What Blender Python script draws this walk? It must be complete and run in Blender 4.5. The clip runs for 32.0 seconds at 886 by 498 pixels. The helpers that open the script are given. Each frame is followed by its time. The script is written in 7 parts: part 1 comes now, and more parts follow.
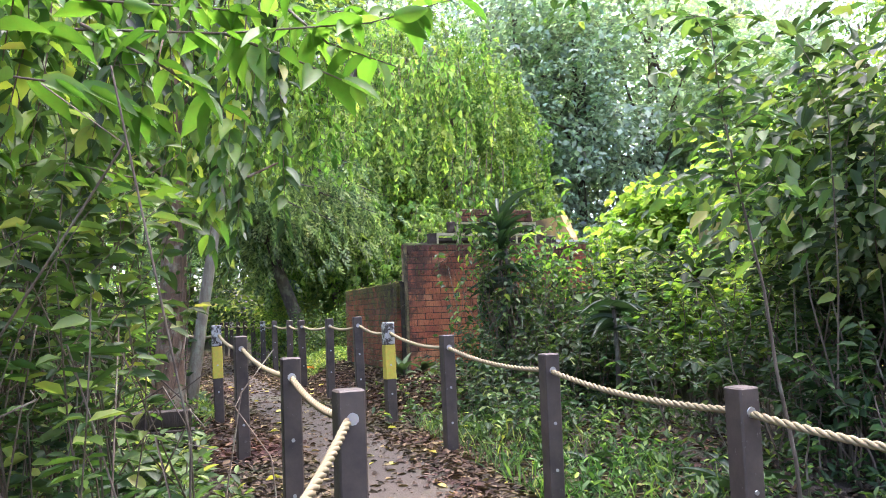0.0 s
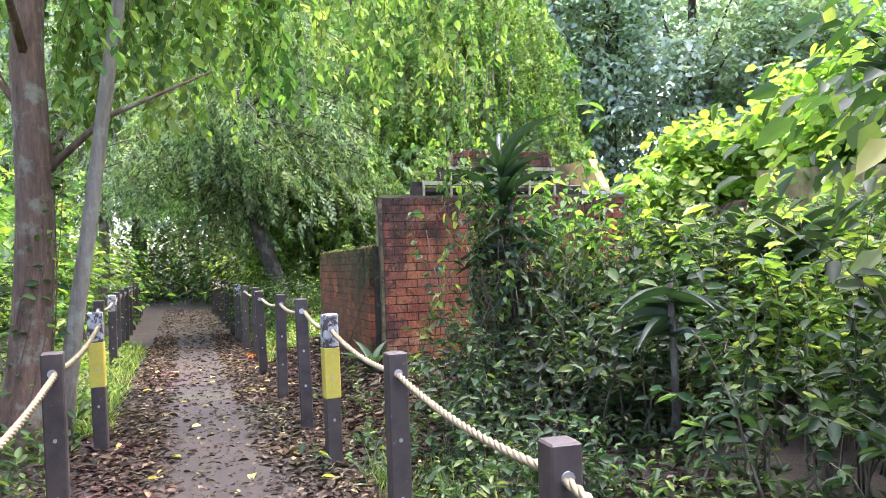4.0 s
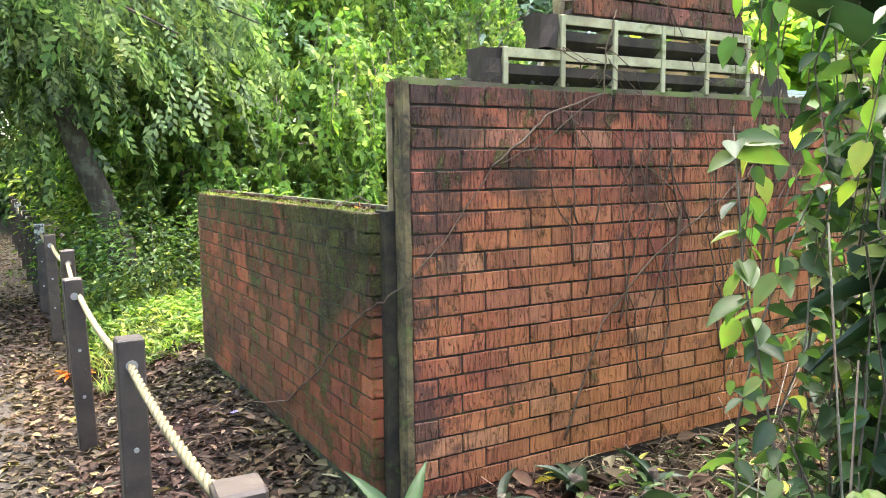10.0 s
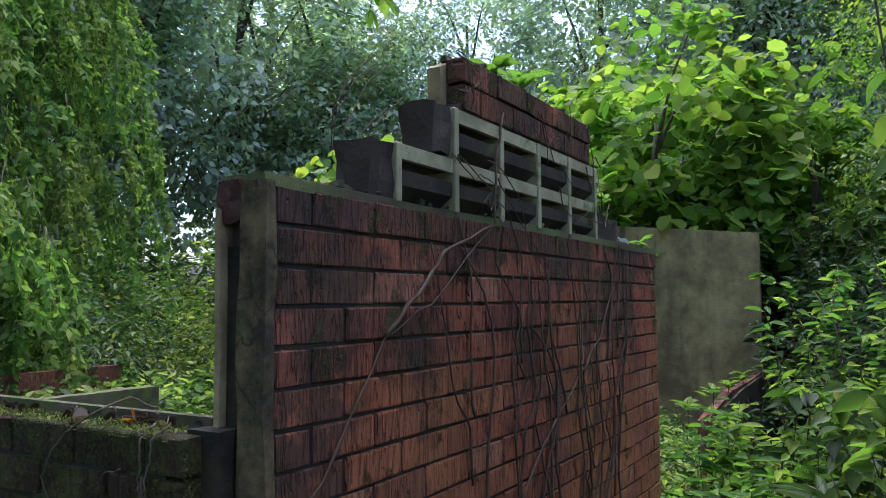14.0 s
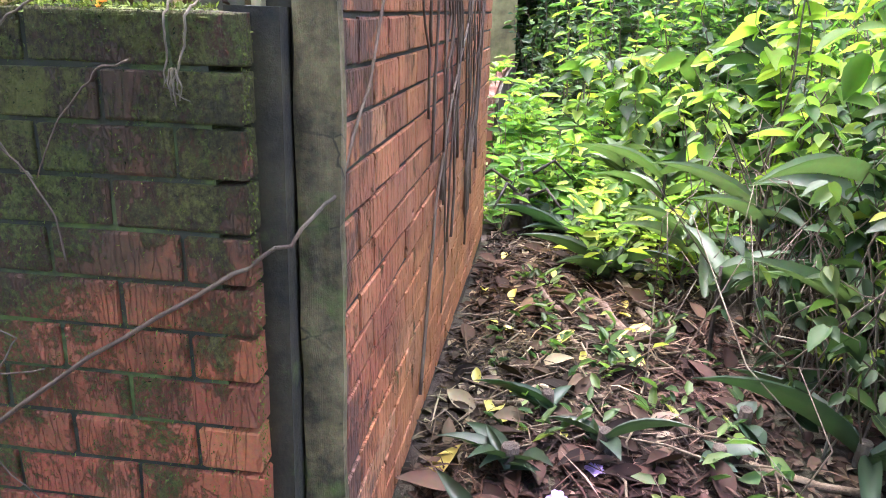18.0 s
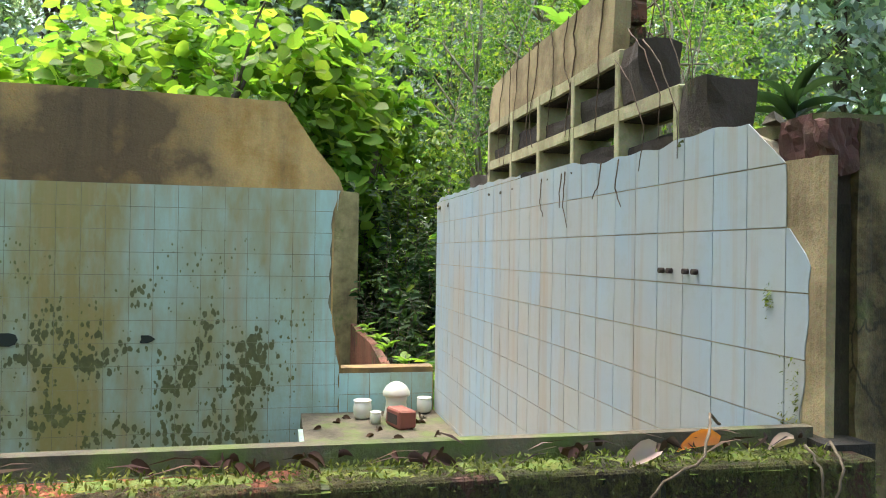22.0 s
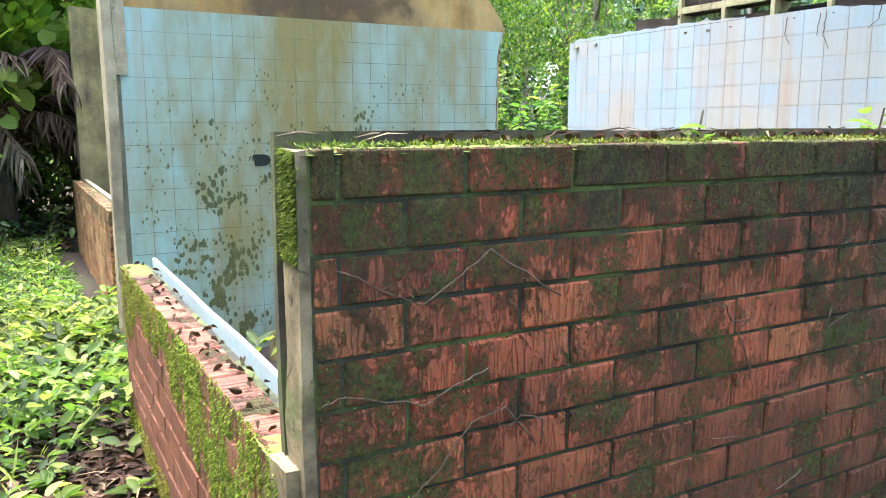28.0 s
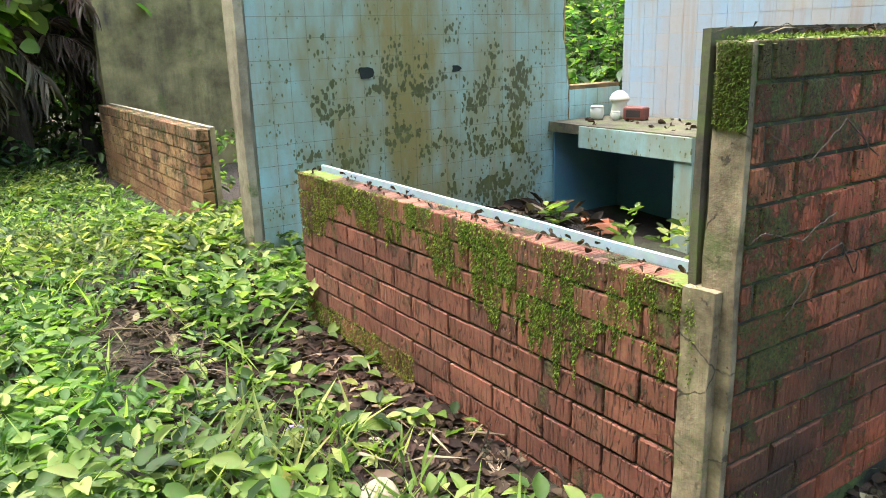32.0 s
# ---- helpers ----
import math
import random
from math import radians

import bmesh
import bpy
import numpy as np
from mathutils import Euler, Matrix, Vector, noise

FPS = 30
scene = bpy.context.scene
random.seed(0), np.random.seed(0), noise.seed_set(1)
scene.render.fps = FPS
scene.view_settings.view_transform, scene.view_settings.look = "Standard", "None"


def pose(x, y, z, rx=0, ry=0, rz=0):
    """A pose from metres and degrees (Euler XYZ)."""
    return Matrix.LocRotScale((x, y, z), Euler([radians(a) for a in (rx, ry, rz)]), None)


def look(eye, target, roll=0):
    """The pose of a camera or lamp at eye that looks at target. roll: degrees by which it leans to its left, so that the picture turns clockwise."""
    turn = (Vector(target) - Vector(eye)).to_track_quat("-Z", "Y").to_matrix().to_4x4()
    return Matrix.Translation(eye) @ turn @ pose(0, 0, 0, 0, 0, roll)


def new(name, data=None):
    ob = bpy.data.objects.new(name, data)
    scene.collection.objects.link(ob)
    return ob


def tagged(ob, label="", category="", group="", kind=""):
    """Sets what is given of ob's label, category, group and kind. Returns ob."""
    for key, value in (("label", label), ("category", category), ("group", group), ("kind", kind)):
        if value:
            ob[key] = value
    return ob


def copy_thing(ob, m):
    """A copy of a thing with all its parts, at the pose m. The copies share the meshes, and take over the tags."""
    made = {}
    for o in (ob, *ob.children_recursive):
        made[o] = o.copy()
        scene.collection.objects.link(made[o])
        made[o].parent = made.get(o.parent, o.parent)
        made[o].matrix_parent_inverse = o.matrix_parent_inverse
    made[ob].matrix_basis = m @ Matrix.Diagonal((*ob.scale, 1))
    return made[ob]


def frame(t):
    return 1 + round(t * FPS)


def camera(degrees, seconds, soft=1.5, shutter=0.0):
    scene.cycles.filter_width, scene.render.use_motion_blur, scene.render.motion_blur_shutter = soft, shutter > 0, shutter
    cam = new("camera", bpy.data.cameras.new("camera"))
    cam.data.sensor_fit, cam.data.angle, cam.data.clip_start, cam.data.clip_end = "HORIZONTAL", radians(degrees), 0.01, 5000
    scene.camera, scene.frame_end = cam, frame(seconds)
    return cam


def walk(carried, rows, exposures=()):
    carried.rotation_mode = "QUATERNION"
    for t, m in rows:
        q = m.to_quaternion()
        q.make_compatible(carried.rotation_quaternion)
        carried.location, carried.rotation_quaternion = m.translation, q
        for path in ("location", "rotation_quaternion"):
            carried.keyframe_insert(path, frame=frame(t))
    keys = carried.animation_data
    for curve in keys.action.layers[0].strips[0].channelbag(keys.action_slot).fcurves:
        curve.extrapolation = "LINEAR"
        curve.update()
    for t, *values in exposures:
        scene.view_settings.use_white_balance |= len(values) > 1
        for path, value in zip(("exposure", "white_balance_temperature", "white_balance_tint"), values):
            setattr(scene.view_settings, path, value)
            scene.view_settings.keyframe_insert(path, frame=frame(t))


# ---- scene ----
cam = camera(60.2, 32.0, 1.0)

PATH = [
    (0, (0.082, -0.361, 1.318), (0.798, 1.499, 1.485), -2.3),
    (0.5, (0.117, -0.232, 1.323), (0.863, 1.617, 1.476), -2.0),
    (1, (0.184, -0.047, 1.35), (0.934, 1.803, 1.476), -1.8),
    (1.5, (0.349, 0.229, 1.367), (1.077, 2.089, 1.47), -1.3),
    (2, (0.515, 0.576, 1.403), (1.24, 2.439, 1.482), -1.3),
    (2.5, (0.68, 0.845, 1.428), (1.404, 2.709, 1.48), -1.9),
    (3, (1.004, 1.106, 1.484), (1.694, 2.983, 1.525), -2.7),
    (3.5, (1.187, 1.456, 1.535), (1.857, 3.339, 1.577), -2.5),
    (5.5, (1.746, 3.152, 1.651), (2.353, 5.057, 1.612), -0.7),
    (6, (1.764, 3.583, 1.679), (2.388, 5.482, 1.615), -0.1),
    (6.5, (1.821, 4.008, 1.693), (2.465, 5.899, 1.602), -0.2),
    (7, (1.871, 4.439, 1.72), (2.534, 6.322, 1.601), -0.0),
    (7.5, (1.808, 4.82, 1.802), (2.532, 6.677, 1.635), -0.4),
    (8, (1.847, 5.258, 1.825), (2.625, 7.092, 1.654), -0.0),
    (8.5, (1.868, 5.692, 1.83), (2.687, 7.508, 1.657), 0.1),
    (9, (1.844, 6.042, 1.87), (2.735, 7.822, 1.669), -0.5),
    (9.5, (1.913, 6.37, 1.92), (2.856, 8.12, 1.695), -0.8),
    (10, (1.887, 6.669, 1.938), (2.895, 8.382, 1.714), -0.6),
    (10.5, (1.917, 6.998, 1.914), (2.98, 8.677, 1.687), -0.6),
    (11, (1.958, 7.251, 1.933), (3.105, 8.875, 1.712), -0.0),
    (11.5, (1.92, 7.514, 1.942), (3.202, 9.04, 1.777), 0.1),
    (12, (1.958, 7.686, 1.959), (3.343, 9.128, 1.894), -0.2),
    (12.5, (2.062, 7.831, 1.993), (3.553, 9.163, 2.054), -0.3),
    (13, (2.105, 7.977, 2.02), (3.713, 9.158, 2.163), -0.7),
    (13.5, (2.116, 8.093, 2.021), (3.787, 9.18, 2.188), -0.8),
    (15.5, (2.147, 8.377, 1.832), (3.998, 9.13, 1.761), -0.1),
    (16, (2.066, 8.36, 1.776), (3.925, 9.072, 1.587), -0.7),
    (16.5, (2.008, 8.427, 1.762), (3.882, 9.051, 1.446), -0.1),
    (17, (1.96, 8.622, 1.746), (3.849, 9.102, 1.298), 1.1),
    (17.5, (1.999, 8.761, 1.73), (3.89, 9.116, 1.183), 1.3),
    (18, (2.083, 8.93, 1.757), (3.974, 9.185, 1.156), 1.6),
    (18.5, (2.06, 9.13, 1.78), (3.94, 9.292, 1.13), 1.0),
    (19, (2.02, 9.36, 1.835), (3.889, 9.492, 1.138), -0.2),
    (19.5, (2.084, 9.563, 1.841), (3.985, 9.647, 1.224), -1.3),
    (20, (2.13, 9.762, 1.858), (4.074, 9.719, 1.39), -1.3),
    (20.5, (2.176, 9.916, 1.934), (4.137, 9.799, 1.559), -1.5),
    (21, (2.194, 9.969, 2.003), (4.167, 9.76, 1.747), -0.2),
    (21.5, (2.232, 10.035, 2.032), (4.203, 9.715, 1.927), 0.9),
    (22, (2.206, 10.22, 2.029), (4.159, 9.788, 2.041), 0.9),
    (22.5, (2.116, 10.425, 2.022), (4.042, 9.887, 2.067), 0.6),
    (23, (2.046, 10.632, 2.018), (3.937, 9.981, 1.964), 0.7),
    (23.5, (2.038, 10.827, 1.945), (3.881, 10.069, 1.773), 0.5),
    (24, (1.962, 10.933, 1.912), (3.768, 10.106, 1.681), 0.5),
    (24.5, (1.926, 11.122, 1.896), (3.68, 10.186, 1.686), 0.3),
    (26.5, (2.013, 12.02, 1.835), (3.657, 10.896, 1.649), 0.6),
    (27, (1.976, 12.197, 1.837), (3.644, 11.116, 1.61), 0.5),
    (27.5, (2.011, 12.416, 1.793), (3.714, 11.407, 1.507), -0.0),
    (28, (2.057, 12.606, 1.781), (3.781, 11.644, 1.459), -0.1),
    (28.5, (1.996, 12.726, 1.811), (3.715, 11.76, 1.476), 0.2),
    (29, (2.033, 12.861, 1.807), (3.719, 11.842, 1.462), 0.1),
    (29.5, (2.143, 13.013, 1.795), (3.796, 11.942, 1.443), -0.4),
    (30, (2.154, 13.137, 1.778), (3.785, 12.037, 1.417), -0.7),
    (30.5, (2.176, 13.259, 1.783), (3.766, 12.108, 1.396), -0.4),
    (31, (2.275, 13.428, 1.792), (3.837, 12.267, 1.33), -0.7),
    (31.5, (2.275, 13.488, 1.752), (3.866, 12.394, 1.231), -1.1),
    (32, (2.239, 13.575, 1.763), (3.841, 12.501, 1.234), -1.7),
]
EXPOSURES = [(0, 3.05, 6100, 24), (3, 3.32, 5950, 27), (6, 3.32, 5950, 24), (8, 3.5, 6350, 15), (10, 3.7, 6500, 12), (12, 3.72, 5750, 21), (12.6, 3.05, 5700, 20), (13, 2.25, 5400, 18), (13.5, 1.2, 5500, 18), (15.5, 3.8, 5300, 22), (17, 3.85, 5900, 22), (19, 3.85, 5900, 25), (20, 3.8, 6150, 23), (21, 3.4, 6500, 13), (22, 2.58, 6550, 8), (23, 2.5, 6550, 9), (23.5, 3.1, 6500, 10), (24, 3.62, 6450, 10), (26.5, 3.45, 5900, 14), (27.2, 3.45, 5900, 14), (28, 3.35, 6000, 14), (30, 3.1, 6050, 11), (32, 2.85, 6100, 10)]
walk(cam, [(t, look(eye, target, roll)) for t, eye, target, roll in PATH], EXPOSURES)

# ---------------------------------------------------------------- world, sun
world = bpy.data.worlds.new("sky_world")
scene.world = world
world.use_nodes = True
wn = world.node_tree.nodes
sky = wn.new("ShaderNodeTexSky")
sky.sky_type = 'NISHITA'
sky.sun_disc = False
sky.sun_elevation = radians(74)
sky.sun_rotation = radians(60)
sky.air_density, sky.dust_density, sky.ozone_density = 1.0, 4.0, 1.0
wn["Background"].inputs[1].default_value = 0.15
world.node_tree.links.new(sky.outputs[0], wn["Background"].inputs[0])

sun = new("sun", bpy.data.lights.new("sun", "SUN"))
sun.data.energy = 0.9
sun.data.angle = radians(50)
sun.data.color = (1.0, 0.96, 0.9)
sun.matrix_world = look((12, 7, 52), (0, 0, 0))

# ---------------------------------------------------------------- helpers
rng = np.random.default_rng(7)


def obj(name, bm, mat, parent=None, smooth=False):
    me = bpy.data.meshes.new(name)
    bm.to_mesh(me)
    bm.free()
    if smooth:
        for p in me.polygons:
            p.use_smooth = True
    for m in (mat if isinstance(mat, (list, tuple)) else [mat]):
        me.materials.append(m)
    ob = new(name, me)
    if parent is not None:
        ob.parent = parent
    return ob


def part(name, bm, mat, parent, label="", smooth=False):
    ob = obj(name, bm, mat, parent, smooth)
    if label:
        ob["label"] = label
    return ob


def empty(name, loc=(0, 0, 0)):
    e = new(name)
    e.location = loc
    e.empty_display_size = 0.1
    return e


def box(bm, x0, x1, y0, y1, z0, z1, bevel=0.0, jitter=0.0, cuts=0):
    vs = [bm.verts.new((x, y, z)) for x in (x0, x1) for y in (y0, y1) for z in (z0, z1)]
    faces = [(0, 1, 3, 2), (4, 6, 7, 5), (0, 4, 5, 1), (2, 3, 7, 6), (0, 2, 6, 4), (1, 5, 7, 3)]
    fs = [bm.faces.new([vs[i] for i in f]) for f in faces]
    edges = list({e for f in fs for e in f.edges})
    if cuts:
        bmesh.ops.subdivide_edges(bm, edges=edges, cuts=cuts, use_grid_fill=True)
    if bevel:
        bmesh.ops.bevel(bm, geom=edges, offset=bevel, segments=1, affect='EDGES', profile=0.5)
    if jitter:
        for v in bm.verts:
            v.co += Vector(rng.normal(0, jitter, 3))
    return bm


def boxbm(*a, **k):
    return box(bmesh.new(), *a, **k)


def roughen(bm, amp, scale, seed=0.0):
    for v in bm.verts:
        n = noise.noise_vector(v.co * scale + Vector((seed, seed * 1.7, 0)))
        v.co += n * amp
    return bm


def prism(pts, axis, a, b):
    """A closed slab from a flat outline of (u, z) pairs, between a and b along axis ('x' or 'y')."""
    bm = bmesh.new()
    def at(u, z, d):
        return (d, u, z) if axis == "x" else (u, d, z)
    lo = [bm.verts.new(at(u, z, a)) for u, z in pts]
    hi = [bm.verts.new(at(u, z, b)) for u, z in pts]
    n = len(pts)
    bm.faces.new(lo)
    bm.faces.new(hi[::-1])
    for i in range(n):
        bm.faces.new((lo[i], hi[i], hi[(i + 1) % n], lo[(i + 1) % n]))
    bmesh.ops.recalc_face_normals(bm, faces=bm.faces)
    return bm


def tube(bm, pts, radii, sides=7):
    """A tapered tube along points."""
    pts = [Vector(p) for p in pts]
    rings = []
    for i, p in enumerate(pts):
        d = (pts[min(i + 1, len(pts) - 1)] - pts[max(i - 1, 0)]).normalized()
        u = d.orthogonal().normalized() if i == 0 else (u - d * u.dot(d)).normalized()
        w = d.cross(u)
        r = radii[i] if isinstance(radii, (list, tuple)) else radii
        rings.append([bm.verts.new(p + r * (math.cos(a) * u + math.sin(a) * w)) for a in [2 * math.pi * k / sides for k in range(sides)]])
    for a, b in zip(rings, rings[1:]):
        for k in range(sides):
            f = bm.faces.new((a[k], a[(k + 1) % sides], b[(k + 1) % sides], b[k]))
            f.smooth = True
    bm.faces.new(rings[0][::-1])
    bm.faces.new(rings[-1])
    return bm


# ---------------------------------------------------------------- materials
def material(name):
    m = bpy.data.materials.new(name)
    m.use_nodes = True
    t = m.node_tree
    return m, t.nodes, t.links, t.nodes["Principled BSDF"]


def noise_node(n, l, scale, detail=5.0, rough=0.6, vec=None):
    t = n.new("ShaderNodeTexNoise")
    t.inputs["Scale"].default_value = scale
    t.inputs["Detail"].default_value = detail
    t.inputs["Roughness"].default_value = rough
    if vec is not None:
        l.new(vec, t.inputs["Vector"])
    return t


def ramp(n, l, src, stops):
    r = n.new("ShaderNodeValToRGB")
    while len(r.color_ramp.elements) < len(stops):
        r.color_ramp.elements.new(0.5)
    for e, (p, c) in zip(r.color_ramp.elements, stops):
        e.position, e.color = p, (*c, 1) if len(c) == 3 else c
    l.new(src, r.inputs[0])
    return r


def mix(n, l, fac, a, b, mode="MIX"):
    m = n.new("ShaderNodeMix")
    m.data_type, m.blend_type = "RGBA", mode
    for sock, v in ((m.inputs["Factor"], fac), (m.inputs["A"], a), (m.inputs["B"], b)):
        if isinstance(v, (int, float)):
            sock.default_value = v
        elif isinstance(v, tuple):
            sock.default_value = (*v, 1)
        else:
            l.new(v, sock)
    return m.outputs["Result"]


def math_node(n, l, op, a, b=0.0, clamp=False):
    m = n.new("ShaderNodeMath")
    m.operation, m.use_clamp = op, clamp
    for sock, v in zip(m.inputs, (a, b)):
        if isinstance(v, (int, float)):
            sock.default_value = v
        else:
            l.new(v, sock)
    return m.outputs[0]


def place(n):
    return n.new("ShaderNodeNewGeometry").outputs["Position"]


def bump(n, l, bsdf, height, strength=0.4, dist=0.01):
    b = n.new("ShaderNodeBump")
    b.inputs["Strength"].default_value = strength
    b.inputs["Distance"].default_value = dist
    l.new(height, b.inputs["Height"])
    l.new(b.outputs[0], bsdf.inputs["Normal"])


def steps(n, l, src, lo, hi):
    r = n.new("ShaderNodeMapRange")
    r.inputs["From Min"].default_value, r.inputs["From Max"].default_value = lo, hi
    l.new(src, r.inputs["Value"])
    return r.outputs[0]


def moss_mask(n, l, p, scale=3.0, lo=0.5, hi=0.62, detail=8.0):
    t = noise_node(n, l, scale, detail, 0.68, p)
    return steps(n, l, t.outputs["Fac"], lo, hi)


def brick_material(name, tints, top, reach, algae, moss, tuft, along, film=0.0, comb_depth=0.55, ochre=0.0, blot=None):
    """Combed clay brick with thin cracks up the face. Black algae, dark moss and yellow-green tufts grow in patches, thickest in the top courses where rain runs down."""
    m, n, l, b = material(name)
    p = place(n)
    info = n.new("ShaderNodeObjectInfo")
    col = ramp(n, l, info.outputs["Random"], tints).outputs[0]
    big = noise_node(n, l, 2.6, 4, 0.6, p)
    col = mix(n, l, math_node(n, l, "MULTIPLY", steps(n, l, big.outputs["Fac"], 0.45, 0.62), 0.5), col, (0.16, 0.048, 0.034))
    fine = noise_node(n, l, 110, 4, 0.7, p)
    col = mix(n, l, 0.6, col, fine.outputs["Color"], "OVERLAY")
    mp = n.new("ShaderNodeMapping")
    mp.inputs["Scale"].default_value = (1 if along == "y" else 66, 1 if along == "x" else 66, 9)
    l.new(p, mp.inputs["Vector"])
    comb = noise_node(n, l, 1.0, 1.5, 0.5, mp.outputs[0])
    line = steps(n, l, math_node(n, l, "ABSOLUTE", math_node(n, l, "SUBTRACT", comb.outputs["Fac"], 0.5)), 0.034, 0.008)
    shallow = steps(n, l, comb.outputs["Fac"], 0.3, 0.7)
    col = mix(n, l, math_node(n, l, "MULTIPLY", line, comb_depth), col, (0.05, 0.016, 0.011))
    dusty = noise_node(n, l, 6.0, 6, 0.7, p)
    col = mix(n, l, math_node(n, l, "MULTIPLY", steps(n, l, dusty.outputs["Fac"], 0.52, 0.68), 0.2), col, (0.30, 0.18, 0.11))
    sep = n.new("ShaderNodeSeparateXYZ")
    l.new(p, sep.inputs[0])
    high = steps(n, l, sep.outputs["Z"], top - reach, top)
    if ochre:
        # ochre patina; its gain low down and eastward paints in sunlight on the wall
        sheet = noise_node(n, l, 1.5, 5, 0.6, mix(n, l, 1.0, p, (1.3, 0.0, 2.2), "ADD"))
        lower = steps(n, l, sep.outputs["Z"], 2.1, 0.9)
        away = steps(n, l, sep.outputs["X"], 3.4, 4.4)
        k = math_node(n, l, "ADD", sheet.outputs["Fac"], math_node(n, l, "MULTIPLY", math_node(n, l, "MULTIPLY", lower, away), 0.3))
        col = mix(n, l, math_node(n, l, "MULTIPLY", steps(n, l, k, 0.52, 0.78), ochre), col, (0.52, 0.235, 0.075))
        soot = noise_node(n, l, 3.1, 6, 0.7, mix(n, l, 1.0, p, (4.1, 0.0, 0.7), "ADD"))
        k = math_node(n, l, "ADD", soot.outputs["Fac"], math_node(n, l, "MULTIPLY", steps(n, l, sep.outputs["X"], 3.65, 3.27), 0.17))
        col = mix(n, l, math_node(n, l, "MULTIPLY", steps(n, l, k, 0.60, 0.68), 0.75), col, (0.055, 0.032, 0.028))
    grain = noise_node(n, l, 95, 6, 0.75, p)
    spread = noise_node(n, l, 2.8, 9, 0.64, p)
    k = math_node(n, l, "ADD", spread.outputs["Fac"], math_node(n, l, "MULTIPLY", high, algae))
    wet = steps(n, l, k, 0.56, 0.68)
    col = mix(n, l, math_node(n, l, "MULTIPLY", wet, 0.7), col, (0.04, 0.026, 0.019))
    veil = noise_node(n, l, 1.7, 5, 0.6, p)
    col = mix(n, l, math_node(n, l, "MULTIPLY", steps(n, l, veil.outputs["Fac"], 0.36, 0.6), film), col, (0.056, 0.042, 0.018))
    if blot:
        away = n.new("ShaderNodeVectorMath")
        away.operation = "DISTANCE"
        flat = n.new("ShaderNodeCombineXYZ")
        l.new(sep.outputs["Y"], flat.inputs["Y"])
        l.new(sep.outputs["Z"], flat.inputs["Z"])
        l.new(flat.outputs[0], away.inputs[0])
        away.inputs[1].default_value = (0, blot[0], blot[1])
        k = math_node(n, l, "ADD", away.outputs["Value"], math_node(n, l, "MULTIPLY", math_node(n, l, "SUBTRACT", spread.outputs["Fac"], 0.5), 1.3))
        col = mix(n, l, math_node(n, l, "MULTIPLY", steps(n, l, k, blot[2], blot[2] * 0.45), 0.85), col, (0.026, 0.022, 0.013))
        # patchy darkening towards the foot of the wall, most at its north end
        low_dark = math_node(n, l, "MULTIPLY", steps(n, l, sep.outputs["Z"], 1.2, 0.75), steps(n, l, spread.outputs["Fac"], 0.36, 0.56))
        low_dark = math_node(n, l, "MULTIPLY", low_dark, math_node(n, l, "ADD", math_node(n, l, "MULTIPLY", steps(n, l, sep.outputs["Y"], 11.1, 11.7), 0.4), 0.6))
        col = mix(n, l, math_node(n, l, "MULTIPLY", low_dark, 0.85), col, (0.04, 0.026, 0.016))
    run = n.new("ShaderNodeMapping")
    run.inputs["Scale"].default_value = (1.0, 1.0, 0.62)
    l.new(p, run.inputs["Vector"])
    gro = noise_node(n, l, 8.0, 10, 0.76, run.outputs[0])
    k = math_node(n, l, "ADD", gro.outputs["Fac"], math_node(n, l, "MULTIPLY", high, moss))
    if blot:
        k = math_node(n, l, "ADD", k, math_node(n, l, "MULTIPLY", steps(n, l, sep.outputs["Y"], 11.7, 10.2), 0.035))
    green = steps(n, l, k, 0.585, 0.65)
    dark = ramp(n, l, grain.outputs["Fac"], [(0.36, (0.042, 0.034, 0.013)), (0.5, (0.115, 0.103, 0.028)), (0.66, (0.22, 0.205, 0.048))]).outputs[0]
    tone = noise_node(n, l, 3.3, 6, 0.65, mix(n, l, 1.0, p, (7.7, 2.1, 0.4), "ADD"))
    dark = mix(n, l, math_node(n, l, "MULTIPLY", steps(n, l, tone.outputs["Fac"], 0.55, 0.63), 0.6), dark, (0.022, 0.020, 0.010))
    dark = mix(n, l, math_node(n, l, "MULTIPLY", steps(n, l, tone.outputs["Fac"], 0.46, 0.38), 0.7), dark, (0.19, 0.185, 0.04))
    col = mix(n, l, math_node(n, l, "MULTIPLY", green, 0.9), col, dark)
    tu = noise_node(n, l, 4.6, 9, 0.7, mix(n, l, 1.0, p, (3.7, 1.9, 5.3), "ADD"))
    k = math_node(n, l, "ADD", tu.outputs["Fac"], math_node(n, l, "MULTIPLY", math_node(n, l, "SUBTRACT", grain.outputs["Fac"], 0.5), 0.55))
    k = math_node(n, l, "ADD", k, tuft)
    tufts = steps(n, l, k, 0.66, 0.74)
    lush = ramp(n, l, fine.outputs["Fac"], [(0.35, (0.045, 0.06, 0.012)), (0.65, (0.17, 0.19, 0.035))]).outputs[0]
    col = mix(n, l, math_node(n, l, "MULTIPLY", tufts, 0.9), col, lush)
    l.new(col, b.inputs["Base Color"])
    b.inputs["Roughness"].default_value = 0.8
    b.inputs["Specular IOR Level"].default_value = 0.35
    h = math_node(n, l, "ADD", math_node(n, l, "MULTIPLY", line, -1.6 * comb_depth), math_node(n, l, "MULTIPLY", fine.outputs["Fac"], 0.35))
    h = math_node(n, l, "ADD", h, math_node(n, l, "MULTIPLY", shallow, 0.5))
    h = math_node(n, l, "ADD", h, math_node(n, l, "MULTIPLY", math_node(n, l, "MAXIMUM", green, tufts), math_node(n, l, "MULTIPLY", grain.outputs["Fac"], 4.5)))
